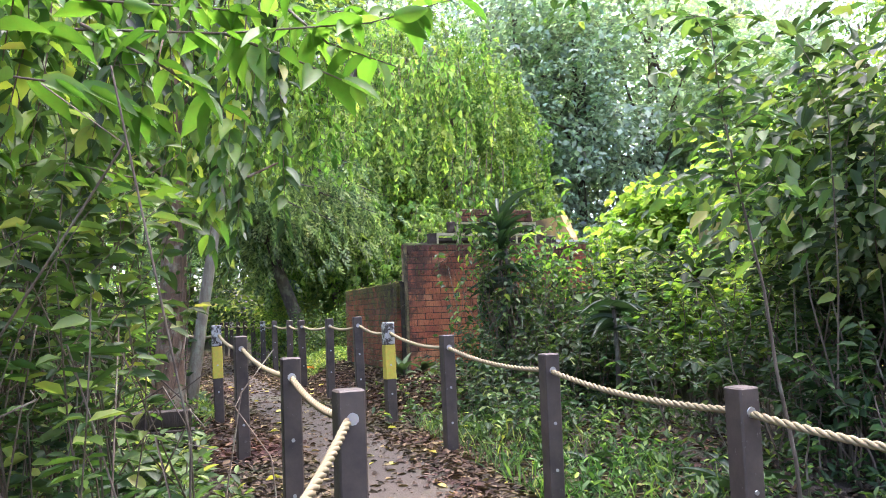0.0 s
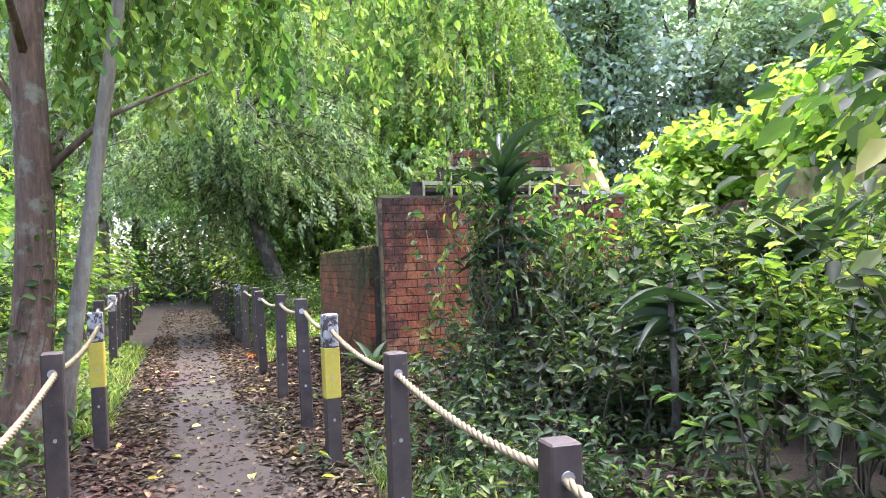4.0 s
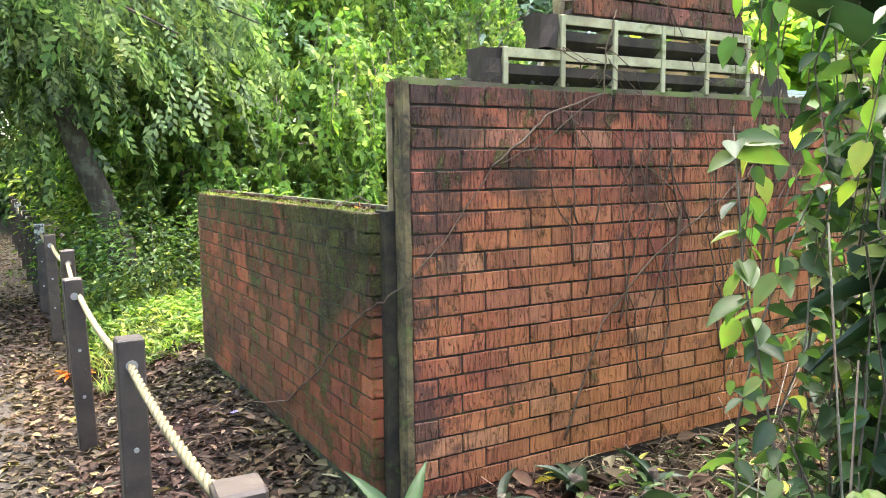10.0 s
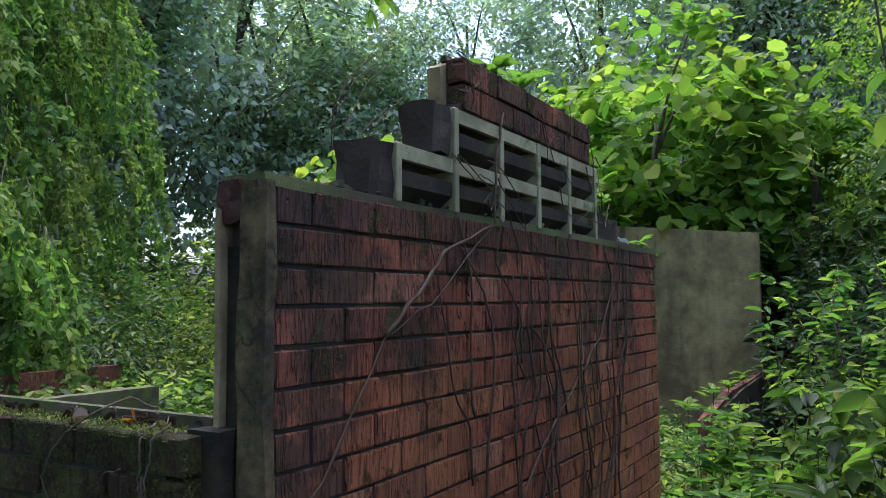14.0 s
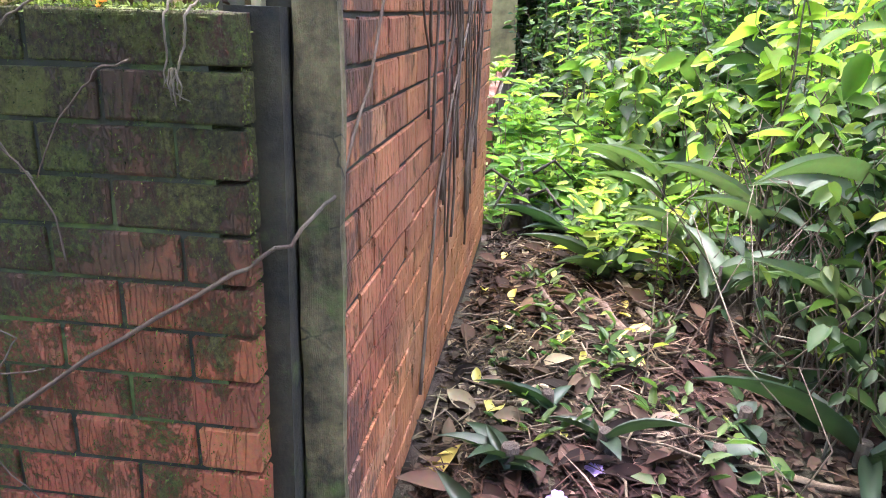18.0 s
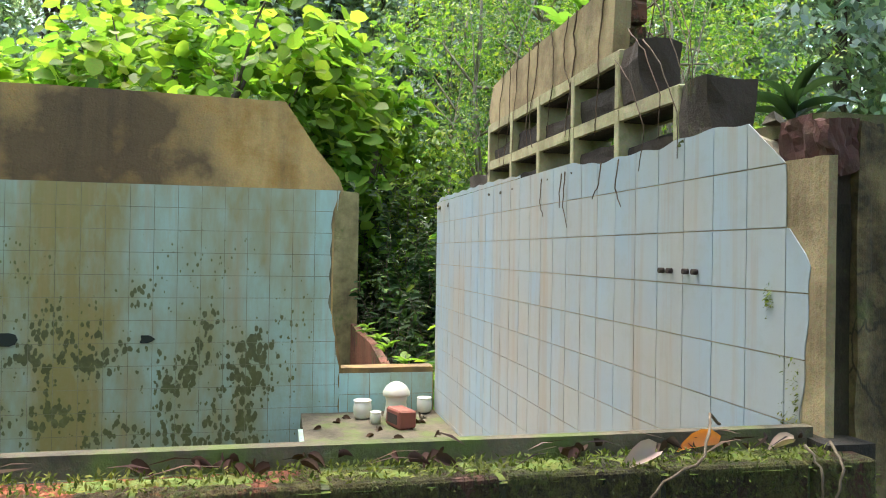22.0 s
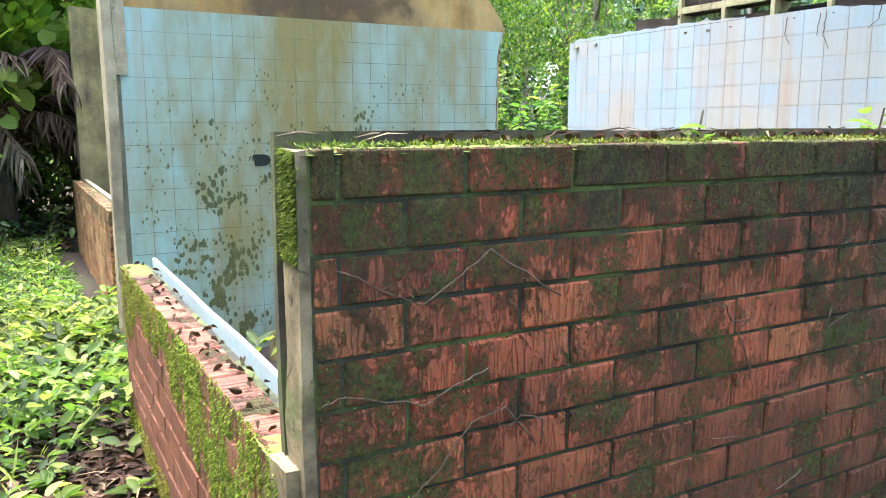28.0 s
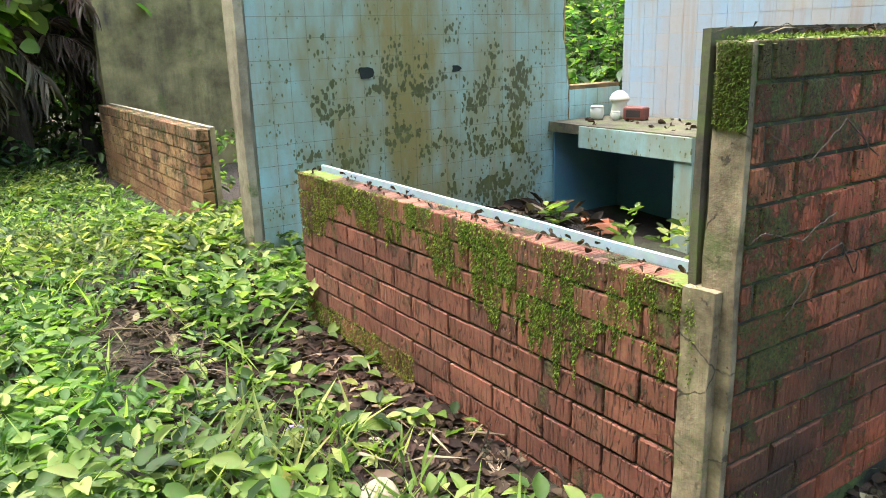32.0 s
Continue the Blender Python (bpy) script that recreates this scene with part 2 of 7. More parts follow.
    bump(n, l, b, h, 1.0, 0.008)
    return m


RED = [(0.0, (0.206, 0.06, 0.042)), (0.2, (0.37, 0.114, 0.053)), (0.5, (0.327, 0.094, 0.047)), (0.7, (0.413, 0.14, 0.066)), (0.85, (0.241, 0.076, 0.057)), (1.0, (0.447, 0.192, 0.101))]
MAROON = [(0.0, (0.18, 0.068, 0.045)), (0.4, (0.33, 0.115, 0.066)), (0.7, (0.27, 0.095, 0.055)), (1.0, (0.37, 0.145, 0.085))]
brick_a = brick_material("combed_brick_red", RED, 2.25, 0.75, 0.19, 0.05, -0.08, "x", 0.0, 0.6, 0.4)
DEEP = [(0.0, (0.25, 0.062, 0.034)), (0.3, (0.46, 0.118, 0.048)), (0.6, (0.37, 0.09, 0.04)), (1.0, (0.50, 0.155, 0.062))]
brick_b = brick_material("combed_brick_mossy", DEEP, 1.76, 0.60, 0.08, 0.13, 0.12, "y", 0.52, 0.26, 0.0, (9.72, 1.60, 0.5))
brick_d = brick_material("combed_brick_low", MAROON, 1.25, 0.40, 0.05, 0.06, 0.02, "x", 0.25, 0.6)
brick_g = brick_material("combed_brick_pale", [(0.0, (0.36, 0.19, 0.08)), (0.5, (0.46, 0.26, 0.11)), (1.0, (0.50, 0.32, 0.15))], 1.27, 0.5, 0.03, 0.11, 0.09, "x")


def concrete_material(name, c0, c1, stain=0.5, moss=0.0, blotch=1.8, soot=0.0, cracked=False):
    m, n, l, b = material(name)
    p = place(n)
    t = noise_node(n, l, blotch, 6, 0.65, p)
    col = ramp(n, l, t.outputs["Fac"], [(0.38, c0), (0.62, c1)]).outputs[0]
    fine = noise_node(n, l, 120, 4, 0.7, p)
    col = mix(n, l, 0.3, col, fine.outputs["Color"], "OVERLAY")
    s = noise_node(n, l, 3.2, 7, 0.7, p)
    mp = n.new("ShaderNodeMapping")
    mp.inputs["Scale"].default_value = (9, 9, 0.8)
    l.new(p, mp.inputs["Vector"])
    streak = noise_node(n, l, 1.0, 5, 0.6, mp.outputs[0])
    dark = math_node(n, l, "MULTIPLY", steps(n, l, streak.outputs["Fac"], 0.45, 0.7), steps(n, l, s.outputs["Fac"], 0.4, 0.65))
    col = mix(n, l, math_node(n, l, "MULTIPLY", dark, stain), col, (0.05, 0.04, 0.03))
    if soot:
        so = noise_node(n, l, 1.5, 5, 0.6, p)
        col = mix(n, l, math_node(n, l, "MULTIPLY", steps(n, l, so.outputs["Fac"], 0.46, 0.62), soot), col, (0.045, 0.027, 0.014))
    if cracked:
        warp = mix(n, l, 0.06, p, noise_node(n, l, 9, 4, 0.6, p).outputs["Color"], "ADD")
        vo = n.new("ShaderNodeTexVoronoi")
        vo.feature = "DISTANCE_TO_EDGE"
        vo.inputs["Scale"].default_value = 5.5
        l.new(warp, vo.inputs["Vector"])
        hole = noise_node(n, l, 30, 3, 0.5, p)
        gone = math_node(n, l, "MAXIMUM", math_node(n, l, "MULTIPLY", steps(n, l, vo.outputs["Distance"], 0.016, 0.004), steps(n, l, s.outputs["Fac"], 0.46, 0.56)), steps(n, l, hole.outputs["Fac"], 0.66, 0.70))
        col = mix(n, l, math_node(n, l, "MULTIPLY", gone, 0.8), col, (0.028, 0.022, 0.013))
    if moss:
        col = mix(n, l, math_node(n, l, "MULTIPLY", moss_mask(n, l, p, 5.0, 0.62 - 0.2 * moss, 0.74 - 0.2 * moss), 0.9), col, (0.09, 0.12, 0.025))
    l.new(col, b.inputs["Base Color"])
    b.inputs["Roughness"].default_value = 0.88
    pit = noise_node(n, l, 45, 6, 0.7, p)
    bump(n, l, b, pit.outputs["Fac"], 0.6, 0.008)
    return m


concrete = concrete_material("weathered_concrete", (0.20, 0.16, 0.095), (0.40, 0.34, 0.215), 0.75, 0.2, 4.0)
pier_concrete = concrete_material("mossy_pier_concrete", (0.045, 0.032, 0.014), (0.19, 0.14, 0.062), 0.6, 0.25, 14.0, 0.0, True)
dark_concrete = concrete_material("near_black_concrete", (0.010, 0.008, 0.005), (0.05, 0.038, 0.018), 0.9, 0.2, 9.0)
concrete_moss = concrete_material("mossy_concrete", (0.06, 0.05, 0.03), (0.17, 0.14, 0.08), 0.7, 0.9)
end_concrete = concrete_material("pitted_end_concrete", (0.11, 0.082, 0.042), (0.33, 0.26, 0.145), 0.85, 0.35, 9.0, 0.0, True)
render_edge = concrete_material("dirty_render_edge", (0.04, 0.034, 0.02), (0.135, 0.112, 0.07), 0.8, 0.6, 6.0)
tan_render = concrete_material("tan_broken_render", (0.20, 0.145, 0.075), (0.40, 0.31, 0.17), 0.5, 0.15, 7.0)
plaster = concrete_material("stained_plaster", (0.34, 0.20, 0.055), (0.54, 0.37, 0.15), 0.75, 0.0, 3.0, 0.85)
grey_wall = concrete_material("dark_render", (0.125, 0.10, 0.038), (0.33, 0.275, 0.11), 0.9, 0.2, 2.4, 0.33)
mortar = concrete_material("dark_mortar", (0.016, 0.015, 0.010), (0.045, 0.042, 0.024), 0.4, 0.7)
mortar_a = concrete_material("brown_mortar", (0.022, 0.015, 0.012), (0.05, 0.035, 0.025), 0.4, 0.15)
pale_block = concrete_material("pale_vent_concrete", (0.30, 0.265, 0.15), (0.52, 0.475, 0.29), 0.6, 0.35, 5.0)


# darkened brown: shade inside the ventilation blocks is put into the colour
vent_louvre = concrete_material("dirty_shaded_louvre", (0.018, 0.012, 0.008), (0.055, 0.038, 0.024), 0.8, 0.3, 6.0)


def tile_material(name, tints, algae, rust, drips=0.5):
    m, n, l, b = material(name)
    p = place(n)
    info = n.new("ShaderNodeObjectInfo")
    col = ramp(n, l, info.outputs["Random"], tints).outputs[0]
    mp2 = n.new("ShaderNodeMapping")
    mp2.inputs["Scale"].default_value = (1.6, 1.6, 0.55)
    l.new(p, mp2.inputs["Vector"])
    broad = noise_node(n, l, 1.3, 5, 0.6, mp2.outputs[0])
    if rust:
        pos = n.new("ShaderNodeSeparateXYZ")
        l.new(p, pos.inputs[0])
        middle = steps(n, l, math_node(n, l, "ABSOLUTE", math_node(n, l, "SUBTRACT", pos.outputs["Y"], 11.05)), 1.15, 0.0)
        upper = steps(n, l, pos.outputs["Z"], 1.0, 2.3)
        wash = noise_node(n, l, 3.4, 6, 0.62, mp2.outputs[0])
        k = math_node(n, l, "ADD", math_node(n, l, "MULTIPLY", broad.outputs["Fac"], 0.55), math_node(n, l, "MULTIPLY", wash.outputs["Fac"], 0.45))
        k = math_node(n, l, "ADD", k, math_node(n, l, "MULTIPLY", middle, 0.22))
        k = math_node(n, l, "ADD", k, math_node(n, l, "MULTIPLY", upper, 0.06))
        col = mix(n, l, math_node(n, l, "MULTIPLY", steps(n, l, k, 0.48, 0.78), rust), col, (0.225, 0.165, 0.03))
    else:
        col = mix(n, l, math_node(n, l, "MULTIPLY", steps(n, l, broad.outputs["Fac"], 0.46, 0.66), 0.5), col, (0.44, 0.33, 0.22))
    mp = n.new("ShaderNodeMapping")
    mp.inputs["Scale"].default_value = (14, 14, 0.8)
    l.new(p, mp.inputs["Vector"])
    streak = noise_node(n, l, 1.0, 5, 0.65, mp.outputs[0])
    col = mix(n, l, math_node(n, l, "MULTIPLY", steps(n, l, streak.outputs["Fac"], 0.5, 0.66), drips), col, (0.36, 0.22, 0.10))
    if algae:
        sep = n.new("ShaderNodeSeparateXYZ")
        l.new(p, sep.inputs[0])
        low = steps(n, l, sep.outputs["Z"], 2.25, 1.1)
        mp3 = n.new("ShaderNodeMapping")
        mp3.inputs["Scale"].default_value = (1, 1, 0.6)
        l.new(p, mp3.inputs["Vector"])
        a = noise_node(n, l, 60.0, 3, 0.6, mp3.outputs[0])
        a2 = noise_node(n, l, 4.6, 6, 0.62, p)
        cell = n.new("ShaderNodeTexVoronoi")
        cell.inputs["Scale"].default_value = 40.0
        l.new(mp3.outputs[0], cell.inputs["Vector"])
        ragged = math_node(n, l, "ADD", cell.outputs["Distance"], math_node(n, l, "MULTIPLY", math_node(n, l, "SUBTRACT", a.outputs["Fac"], 0.5), 0.5))
        crowd = math_node(n, l, "MULTIPLY", steps(n, l, a2.outputs["Fac"], 0.40, 0.61), steps(n, l, low, 0.0, 0.65))
        if rust:
            crowd = math_node(n, l, "MULTIPLY", crowd, steps(n, l, middle, 0.02, 0.35))
        spots = steps(n, l, math_node(n, l, "SUBTRACT", math_node(n, l, "MULTIPLY", crowd, 0.68), ragged), -0.03, 0.03)
        spots = math_node(n, l, "MULTIPLY", spots, steps(n, l, crowd, 0.02, 0.12))
        shade = ramp(n, l, crowd, [(0.1, (0.12, 0.125, 0.02)), (0.5, (0.05, 0.06, 0.012)), (0.85, (0.012, 0.019, 0.006))]).outputs[0]
        col = mix(n, l, math_node(n, l, "MULTIPLY", spots, algae), col, shade)
        haze = math_node(n, l, "MULTIPLY", math_node(n, l, "MULTIPLY", steps(n, l, a2.outputs["Fac"], 0.44, 0.64), low), 0.5)
        col = mix(n, l, haze, col, (0.20, 0.20, 0.06))
    dirt = noise_node(n, l, 30, 6, 0.7, p)
    col = mix(n, l, math_node(n, l, "MULTIPLY", steps(n, l, dirt.outputs["Fac"], 0.5, 0.8), 0.3), col, (0.28, 0.27, 0.17))
    l.new(col, b.inputs["Base Color"])
    b.inputs["Roughness"].default_value = 0.35
    bump(n, l, b, dirt.outputs["Fac"], 0.15, 0.003)
    return m


BLUE = [(0.0, (0.31, 0.51, 0.495)), (0.5, (0.34, 0.54, 0.525)), (1.0, (0.34, 0.51, 0.47))]
tile_c = tile_material("aqua_tile_stained", BLUE, 0.95, 0.93, 0.35)
tile_a = tile_material("pale_blue_tile", [(0.0, (0.315, 0.42, 0.51)), (0.5, (0.345, 0.435, 0.50)), (1.0, (0.38, 0.42, 0.44))], 0.0, 0.0, 0.42)
grout = concrete_material("grout", (0.11, 0.105, 0.06), (0.25, 0.23, 0.15), 0.5, 0.1)
grout_a = concrete_material("pale_grout", (0.36, 0.285, 0.19), (0.48, 0.41, 0.30), 0.3, 0.0)


def leaf_material(name, stops, gloss=0.42, glow=0.35, spec=0.45):
    m, n, l, b = material(name)
    g = n.new("ShaderNodeNewGeometry")
    col = ramp(n, l, g.outputs["Random Per Island"], stops).outputs[0]
    t = noise_node(n, l, 0.9, 3, 0.6, g.outputs["Position"])
    col = mix(n, l, 0.45, col, t.outputs["Color"], "SOFT_LIGHT")
    f = noise_node(n, l, 40, 3, 0.6, g.outputs["Position"])
    col = mix(n, l, 0.3, col, f.outputs["Color"], "SOFT_LIGHT")
    l.new(col, b.inputs["Base Color"])
    b.inputs["Roughness"].default_value = gloss
    b.inputs["Specular IOR Level"].default_value = spec
    tr = n.new("ShaderNodeBsdfTranslucent")
    bright = mix(n, l, 1.0, col, (1.5, 1.75, 0.85), "MULTIPLY")
    l.new(bright, tr.inputs["Color"])
    mx = n.new("ShaderNodeMixShader")
    mx.inputs[0].default_value = glow
    l.new(b.outputs[0], mx.inputs[1])
    l.new(tr.outputs[0], mx.inputs[2])
    l.new(mx.outputs[0], n["Material Output"].inputs["Surface"])
    return m


leaf_mid = leaf_material("leaf_green", [(0.0, (0.018, 0.04, 0.014)), (0.4, (0.045, 0.085, 0.026)), (0.8, (0.10, 0.16, 0.042)), (0.94, (0.17, 0.23, 0.06)), (1.0, (0.30, 0.30, 0.07))], 0.48, 0.38, 0.3)
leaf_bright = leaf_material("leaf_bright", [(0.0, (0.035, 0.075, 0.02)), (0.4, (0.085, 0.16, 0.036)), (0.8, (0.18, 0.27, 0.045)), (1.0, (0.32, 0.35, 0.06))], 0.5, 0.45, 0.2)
# darker greens: the thicket's shade is put into the leaf colour
leaf_shade_dark = leaf_material("leaf_shade_dark", [(0.0, (0.015, 0.032, 0.013)), (0.6, (0.035, 0.066, 0.024)), (0.9, (0.065, 0.11, 0.035)), (1.0, (0.16, 0.21, 0.05))], 0.55, 0.28, 0.18)
# paler than real leaves: distance haze is put into the colour
leaf_haze_grey = leaf_material("leaf_haze_pale", [(0.0, (0.17, 0.22, 0.16)), (0.5, (0.33, 0.39, 0.29)), (1.0, (0.52, 0.57, 0.44))], 0.8, 0.45, 0.1)
leaf_weep = leaf_material("leaf_weeping", [(0.0, (0.042, 0.07, 0.034)), (0.5, (0.125, 0.185, 0.075)), (1.0, (0.28, 0.35, 0.15))], 0.7, 0.42, 0.2)
leaf_drape = leaf_material("leaf_creeper", [(0.0, (0.06, 0.115, 0.03)), (0.5, (0.145, 0.235, 0.055)), (1.0, (0.30, 0.38, 0.10))], 0.7, 0.45, 0.12)
leaf_ground = leaf_material("leaf_undergrowth", [(0.0, (0.022, 0.042, 0.012)), (0.35, (0.082, 0.14, 0.028)), (0.75, (0.165, 0.225, 0.045)), (1.0, (0.34, 0.37, 0.11))], 0.55, 0.42, 0.22)
leaf_dry = leaf_material("leaf_litter", [(0.0, (0.0108, 0.0072, 0.005)), (0.4, (0.0274, 0.0173, 0.0108)), (0.7, (0.0576, 0.036, 0.0216)), (0.92, (0.1116, 0.0756, 0.0468)), (1.0, (0.2805, 0.221, 0.1445))], 0.8, 0.08, 0.12)
leaf_mulch = leaf_material("leaf_mulch", [(0.0, (0.010, 0.007, 0.005)), (0.45, (0.024, 0.015, 0.010)), (0.75, (0.05, 0.031, 0.02)), (0.93, (0.11, 0.075, 0.048)), (1.0, (0.28, 0.22, 0.14))], 0.8, 0.06, 0.12)
strap_leaf = leaf_material("strap_leaf", [(0.0, (0.012, 0.024, 0.014)), (0.6, (0.024, 0.046, 0.022)), (1.0, (0.06, 0.095, 0.036))], 0.5, 0.2, 0.4)
pale_strap = leaf_material("pale_strap_leaf", [(0.0, (0.022, 0.042, 0.02)), (0.45, (0.045, 0.08, 0.035)), (0.8, (0.10, 0.145, 0.07)), (1.0, (0.26, 0.25, 0.16))], 0.45, 0.25, 0.25)
yellow_leaf = leaf_material("yellow_leaf", [(0.0, (0.42, 0.36, 0.06)), (1.0, (0.5, 0.42, 0.12))], 0.5, 0.3)


def bark_material(name, c0, c1, lichen=0.3):
    m, n, l, b = material(name)
    p = place(n)
    mp = n.new("ShaderNodeMapping")
    mp.inputs["Scale"].default_value = (22, 22, 4)
    l.new(p, mp.inputs["Vector"])
    t = noise_node(n, l, 1.0, 7, 0.7, mp.outputs[0])
    col = ramp(n, l, t.outputs["Fac"], [(0.3, c0), (0.7, c1)]).outputs[0]
    col = mix(n, l, math_node(n, l, "MULTIPLY", moss_mask(n, l, p, 5, 0.52, 0.62), lichen), col, (0.3, 0.32, 0.22))
    l.new(col, b.inputs["Base Color"])
    b.inputs["Roughness"].default_value = 0.9
    bump(n, l, b, t.outputs["Fac"], 0.8, 0.02)
    return m


bark = bark_material("bark", (0.045, 0.032, 0.022), (0.16, 0.12, 0.085))
dark_bark = bark_material("dark_bark", (0.018, 0.013, 0.010), (0.075, 0.055, 0.04), 0.2)
bark_pale = bark_material("bark_pale", (0.14, 0.11, 0.075), (0.30, 0.26, 0.19), 0.6)
bark_peel = bark_material("bark_peeling", (0.05, 0.03, 0.018), (0.20, 0.12, 0.07), 0.4)
vine_mat = bark_material("dry_vine", (0.06, 0.036, 0.024), (0.165, 0.105, 0.07), 0.12)


def ground_material():
    m, n, l, b = material("forest_soil")
    p = place(n)
    t = noise_node(n, l, 1.3, 7, 0.65, p)
    f = noise_node(n, l, 28, 6, 0.7, p)
    col = ramp(n, l, f.outputs["Fac"], [(0.3, (0.016, 0.0115, 0.008)), (0.5, (0.036, 0.025, 0.0165)), (0.72, (0.062, 0.043, 0.028))]).outputs[0]
    col = mix(n, l, math_node(n, l, "MULTIPLY", steps(n, l, t.outputs["Fac"], 0.5, 0.64), 0.6), col, (0.045, 0.065, 0.018))
    l.new(col, b.inputs["Base Color"])
    b.inputs["Roughness"].default_value = 0.95
    bump(n, l, b, f.outputs["Fac"], 0.9, 0.03)
    return m


soil = ground_material()


def path_material():
    m, n, l, b = material("worn_asphalt")
    p = place(n)
    t = noise_node(n, l, 0.9, 7, 0.65, p)
    f = noise_node(n, l, 150, 4, 0.75, p)
    col = ramp(n, l, f.outputs["Fac"], [(0.3, (0.010, 0.0075, 0.0045)), (0.7, (0.040, 0.029, 0.017))]).outputs[0]
    col = mix(n, l, math_node(n, l, "MULTIPLY", steps(n, l, t.outputs["Fac"], 0.42, 0.62), 0.75), col, (0.048, 0.034, 0.019))
    gp = noise_node(n, l, 0.55, 6, 0.65, p)
    col = mix(n, l, math_node(n, l, "MULTIPLY", steps(n, l, gp.outputs["Fac"], 0.56, 0.66), 0.6), col, (0.06, 0.075, 0.022))
    g = noise_node(n, l, 2.7, 7, 0.7, p)
    col = mix(n, l, math_node(n, l, "MULTIPLY", steps(n, l, g.outputs["Fac"], 0.58, 0.68), 0.6), col, (0.04, 0.035, 0.02))
    l.new(col, b.inputs["Base Color"])
    b.inputs["Roughness"].default_value = 0.8
    bump(n, l, b, f.outputs["Fac"], 0.6, 0.006)
    return m


asphalt = path_material()


def plain(name, col, rough=0.6, var=0.25, scale=40.0, metal=0.0, bumpy=0.3):
    m, n, l, b = material(name)
    p = place(n)
    t = noise_node(n, l, scale, 5, 0.65, p)
    c = mix(n, l, var, col, t.outputs["Color"], "OVERLAY")
    l.new(c, b.inputs["Base Color"])
    b.inputs["Roughness"].default_value = rough
    b.inputs["Metallic"].default_value = metal
    bump(n, l, b, t.outputs["Fac"], bumpy, 0.004)
    return m


def post_material():
    m, n, l, b = material("dark_recycled_post")
    p = place(n)
    t = noise_node(n, l, 7, 6, 0.65, p)
    col = ramp(n, l, t.outputs["Fac"], [(0.3, (0.028, 0.02, 0.016)), (0.7, (0.075, 0.055, 0.042))]).outputs[0]
    v = noise_node(n, l, 26, 5, 0.7, p)
    col = mix(n, l, math_node(n, l, "MULTIPLY", steps(n, l, v.outputs["Fac"], 0.64, 0.70), 0.5), col, (0.22, 0.21, 0.18))
    l.new(col, b.inputs["Base Color"])
    b.inputs["Roughness"].default_value = 0.6
    bump(n, l, b, v.outputs["Fac"], 0.3, 0.005)
    return m


def flaking_paint():
    m, n, l, b = material("flaking_white_paint")
    p = place(n)
    t = noise_node(n, l, 22, 5, 0.65, p)
    col = mix(n, l, steps(n, l, t.outputs["Fac"], 0.46, 0.54), (0.05, 0.04, 0.033), (0.40, 0.39, 0.36))
    l.new(col, b.inputs["Base Color"])
    b.inputs["Roughness"].default_value = 0.7
    bump(n, l, b, t.outputs["Fac"], 0.4, 0.004)
    return m


post_mat = post_material()
post_band = plain("yellow_paint", (0.50, 0.40, 0.05), 0.6, 0.4, 30)
post_white = flaking_paint()
rope_mat = plain("weathered_rope", (0.21, 0.17, 0.09), 0.85, 0.35, 160)
steel = plain("bolt_steel", (0.45, 0.45, 0.45), 0.35, 0.2, 60, 0.9)
ceramic = plain("off_white_ceramic", (0.62, 0.60, 0.48), 0.4, 0.25, 14)
clay_red = plain("red_clay_pot", (0.20, 0.06, 0.04), 0.7, 0.3, 25)
brick_loose_dark = plain("dark_broken_brick", (0.075, 0.03, 0.022), 0.9, 0.5, 40, 0.0, 0.8)
brick_loose = plain("orange_brick", (0.42, 0.16, 0.08), 0.85, 0.35, 60)
blue_paint = plain("blue_painted_render", (0.09, 0.20, 0.26), 0.7, 0.35, 5)
white_strip = plain("pale_blue_edge", (0.42, 0.52, 0.53), 0.5, 0.35, 30)
moss_mat = plain("moss_cushion", (0.115, 0.145, 0.024), 0.95, 0.6, 55, 0.0, 1.0)

# second far green, lightened and cooled to carry distance haze
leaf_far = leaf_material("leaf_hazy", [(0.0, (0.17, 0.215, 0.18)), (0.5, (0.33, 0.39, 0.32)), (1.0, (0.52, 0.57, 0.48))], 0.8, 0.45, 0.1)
leaf_big = leaf_material("leaf_large", [(0.0, (0.06, 0.13, 0.02)), (0.6, (0.10, 0.19, 0.028)), (1.0, (0.15, 0.23, 0.05))], 0.42, 0.42, 0.25)
# leaf colours brightened for leaves with light behind them
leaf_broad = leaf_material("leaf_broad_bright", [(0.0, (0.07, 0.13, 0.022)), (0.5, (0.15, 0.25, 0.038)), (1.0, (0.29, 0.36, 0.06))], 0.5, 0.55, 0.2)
moss_leaf = leaf_material("moss_blade", [(0.0, (0.035, 0.055, 0.011)), (0.5, (0.095, 0.125, 0.021)), (1.0, (0.19, 0.225, 0.045))], 0.85, 0.2, 0.15)
moss_bright = leaf_material("moss_blade_bright", [(0.0, (0.05, 0.062, 0.011)), (0.5, (0.155, 0.175, 0.027)), (1.0, (0.34, 0.36, 0.065))], 0.85, 0.25, 0.15)
moss_dark = leaf_material("moss_blade_dark", [(0.0, (0.012, 0.018, 0.007)), (0.6, (0.03, 0.042, 0.012)), (1.0, (0.09, 0.11, 0.025))], 0.9, 0.1, 0.1)
frond_dry = leaf_material("dead_frond", [(0.0, (0.07, 0.048, 0.034)), (0.6, (0.17, 0.125, 0.09)), (1.0, (0.30, 0.24, 0.18))], 0.8, 0.15, 0.15)
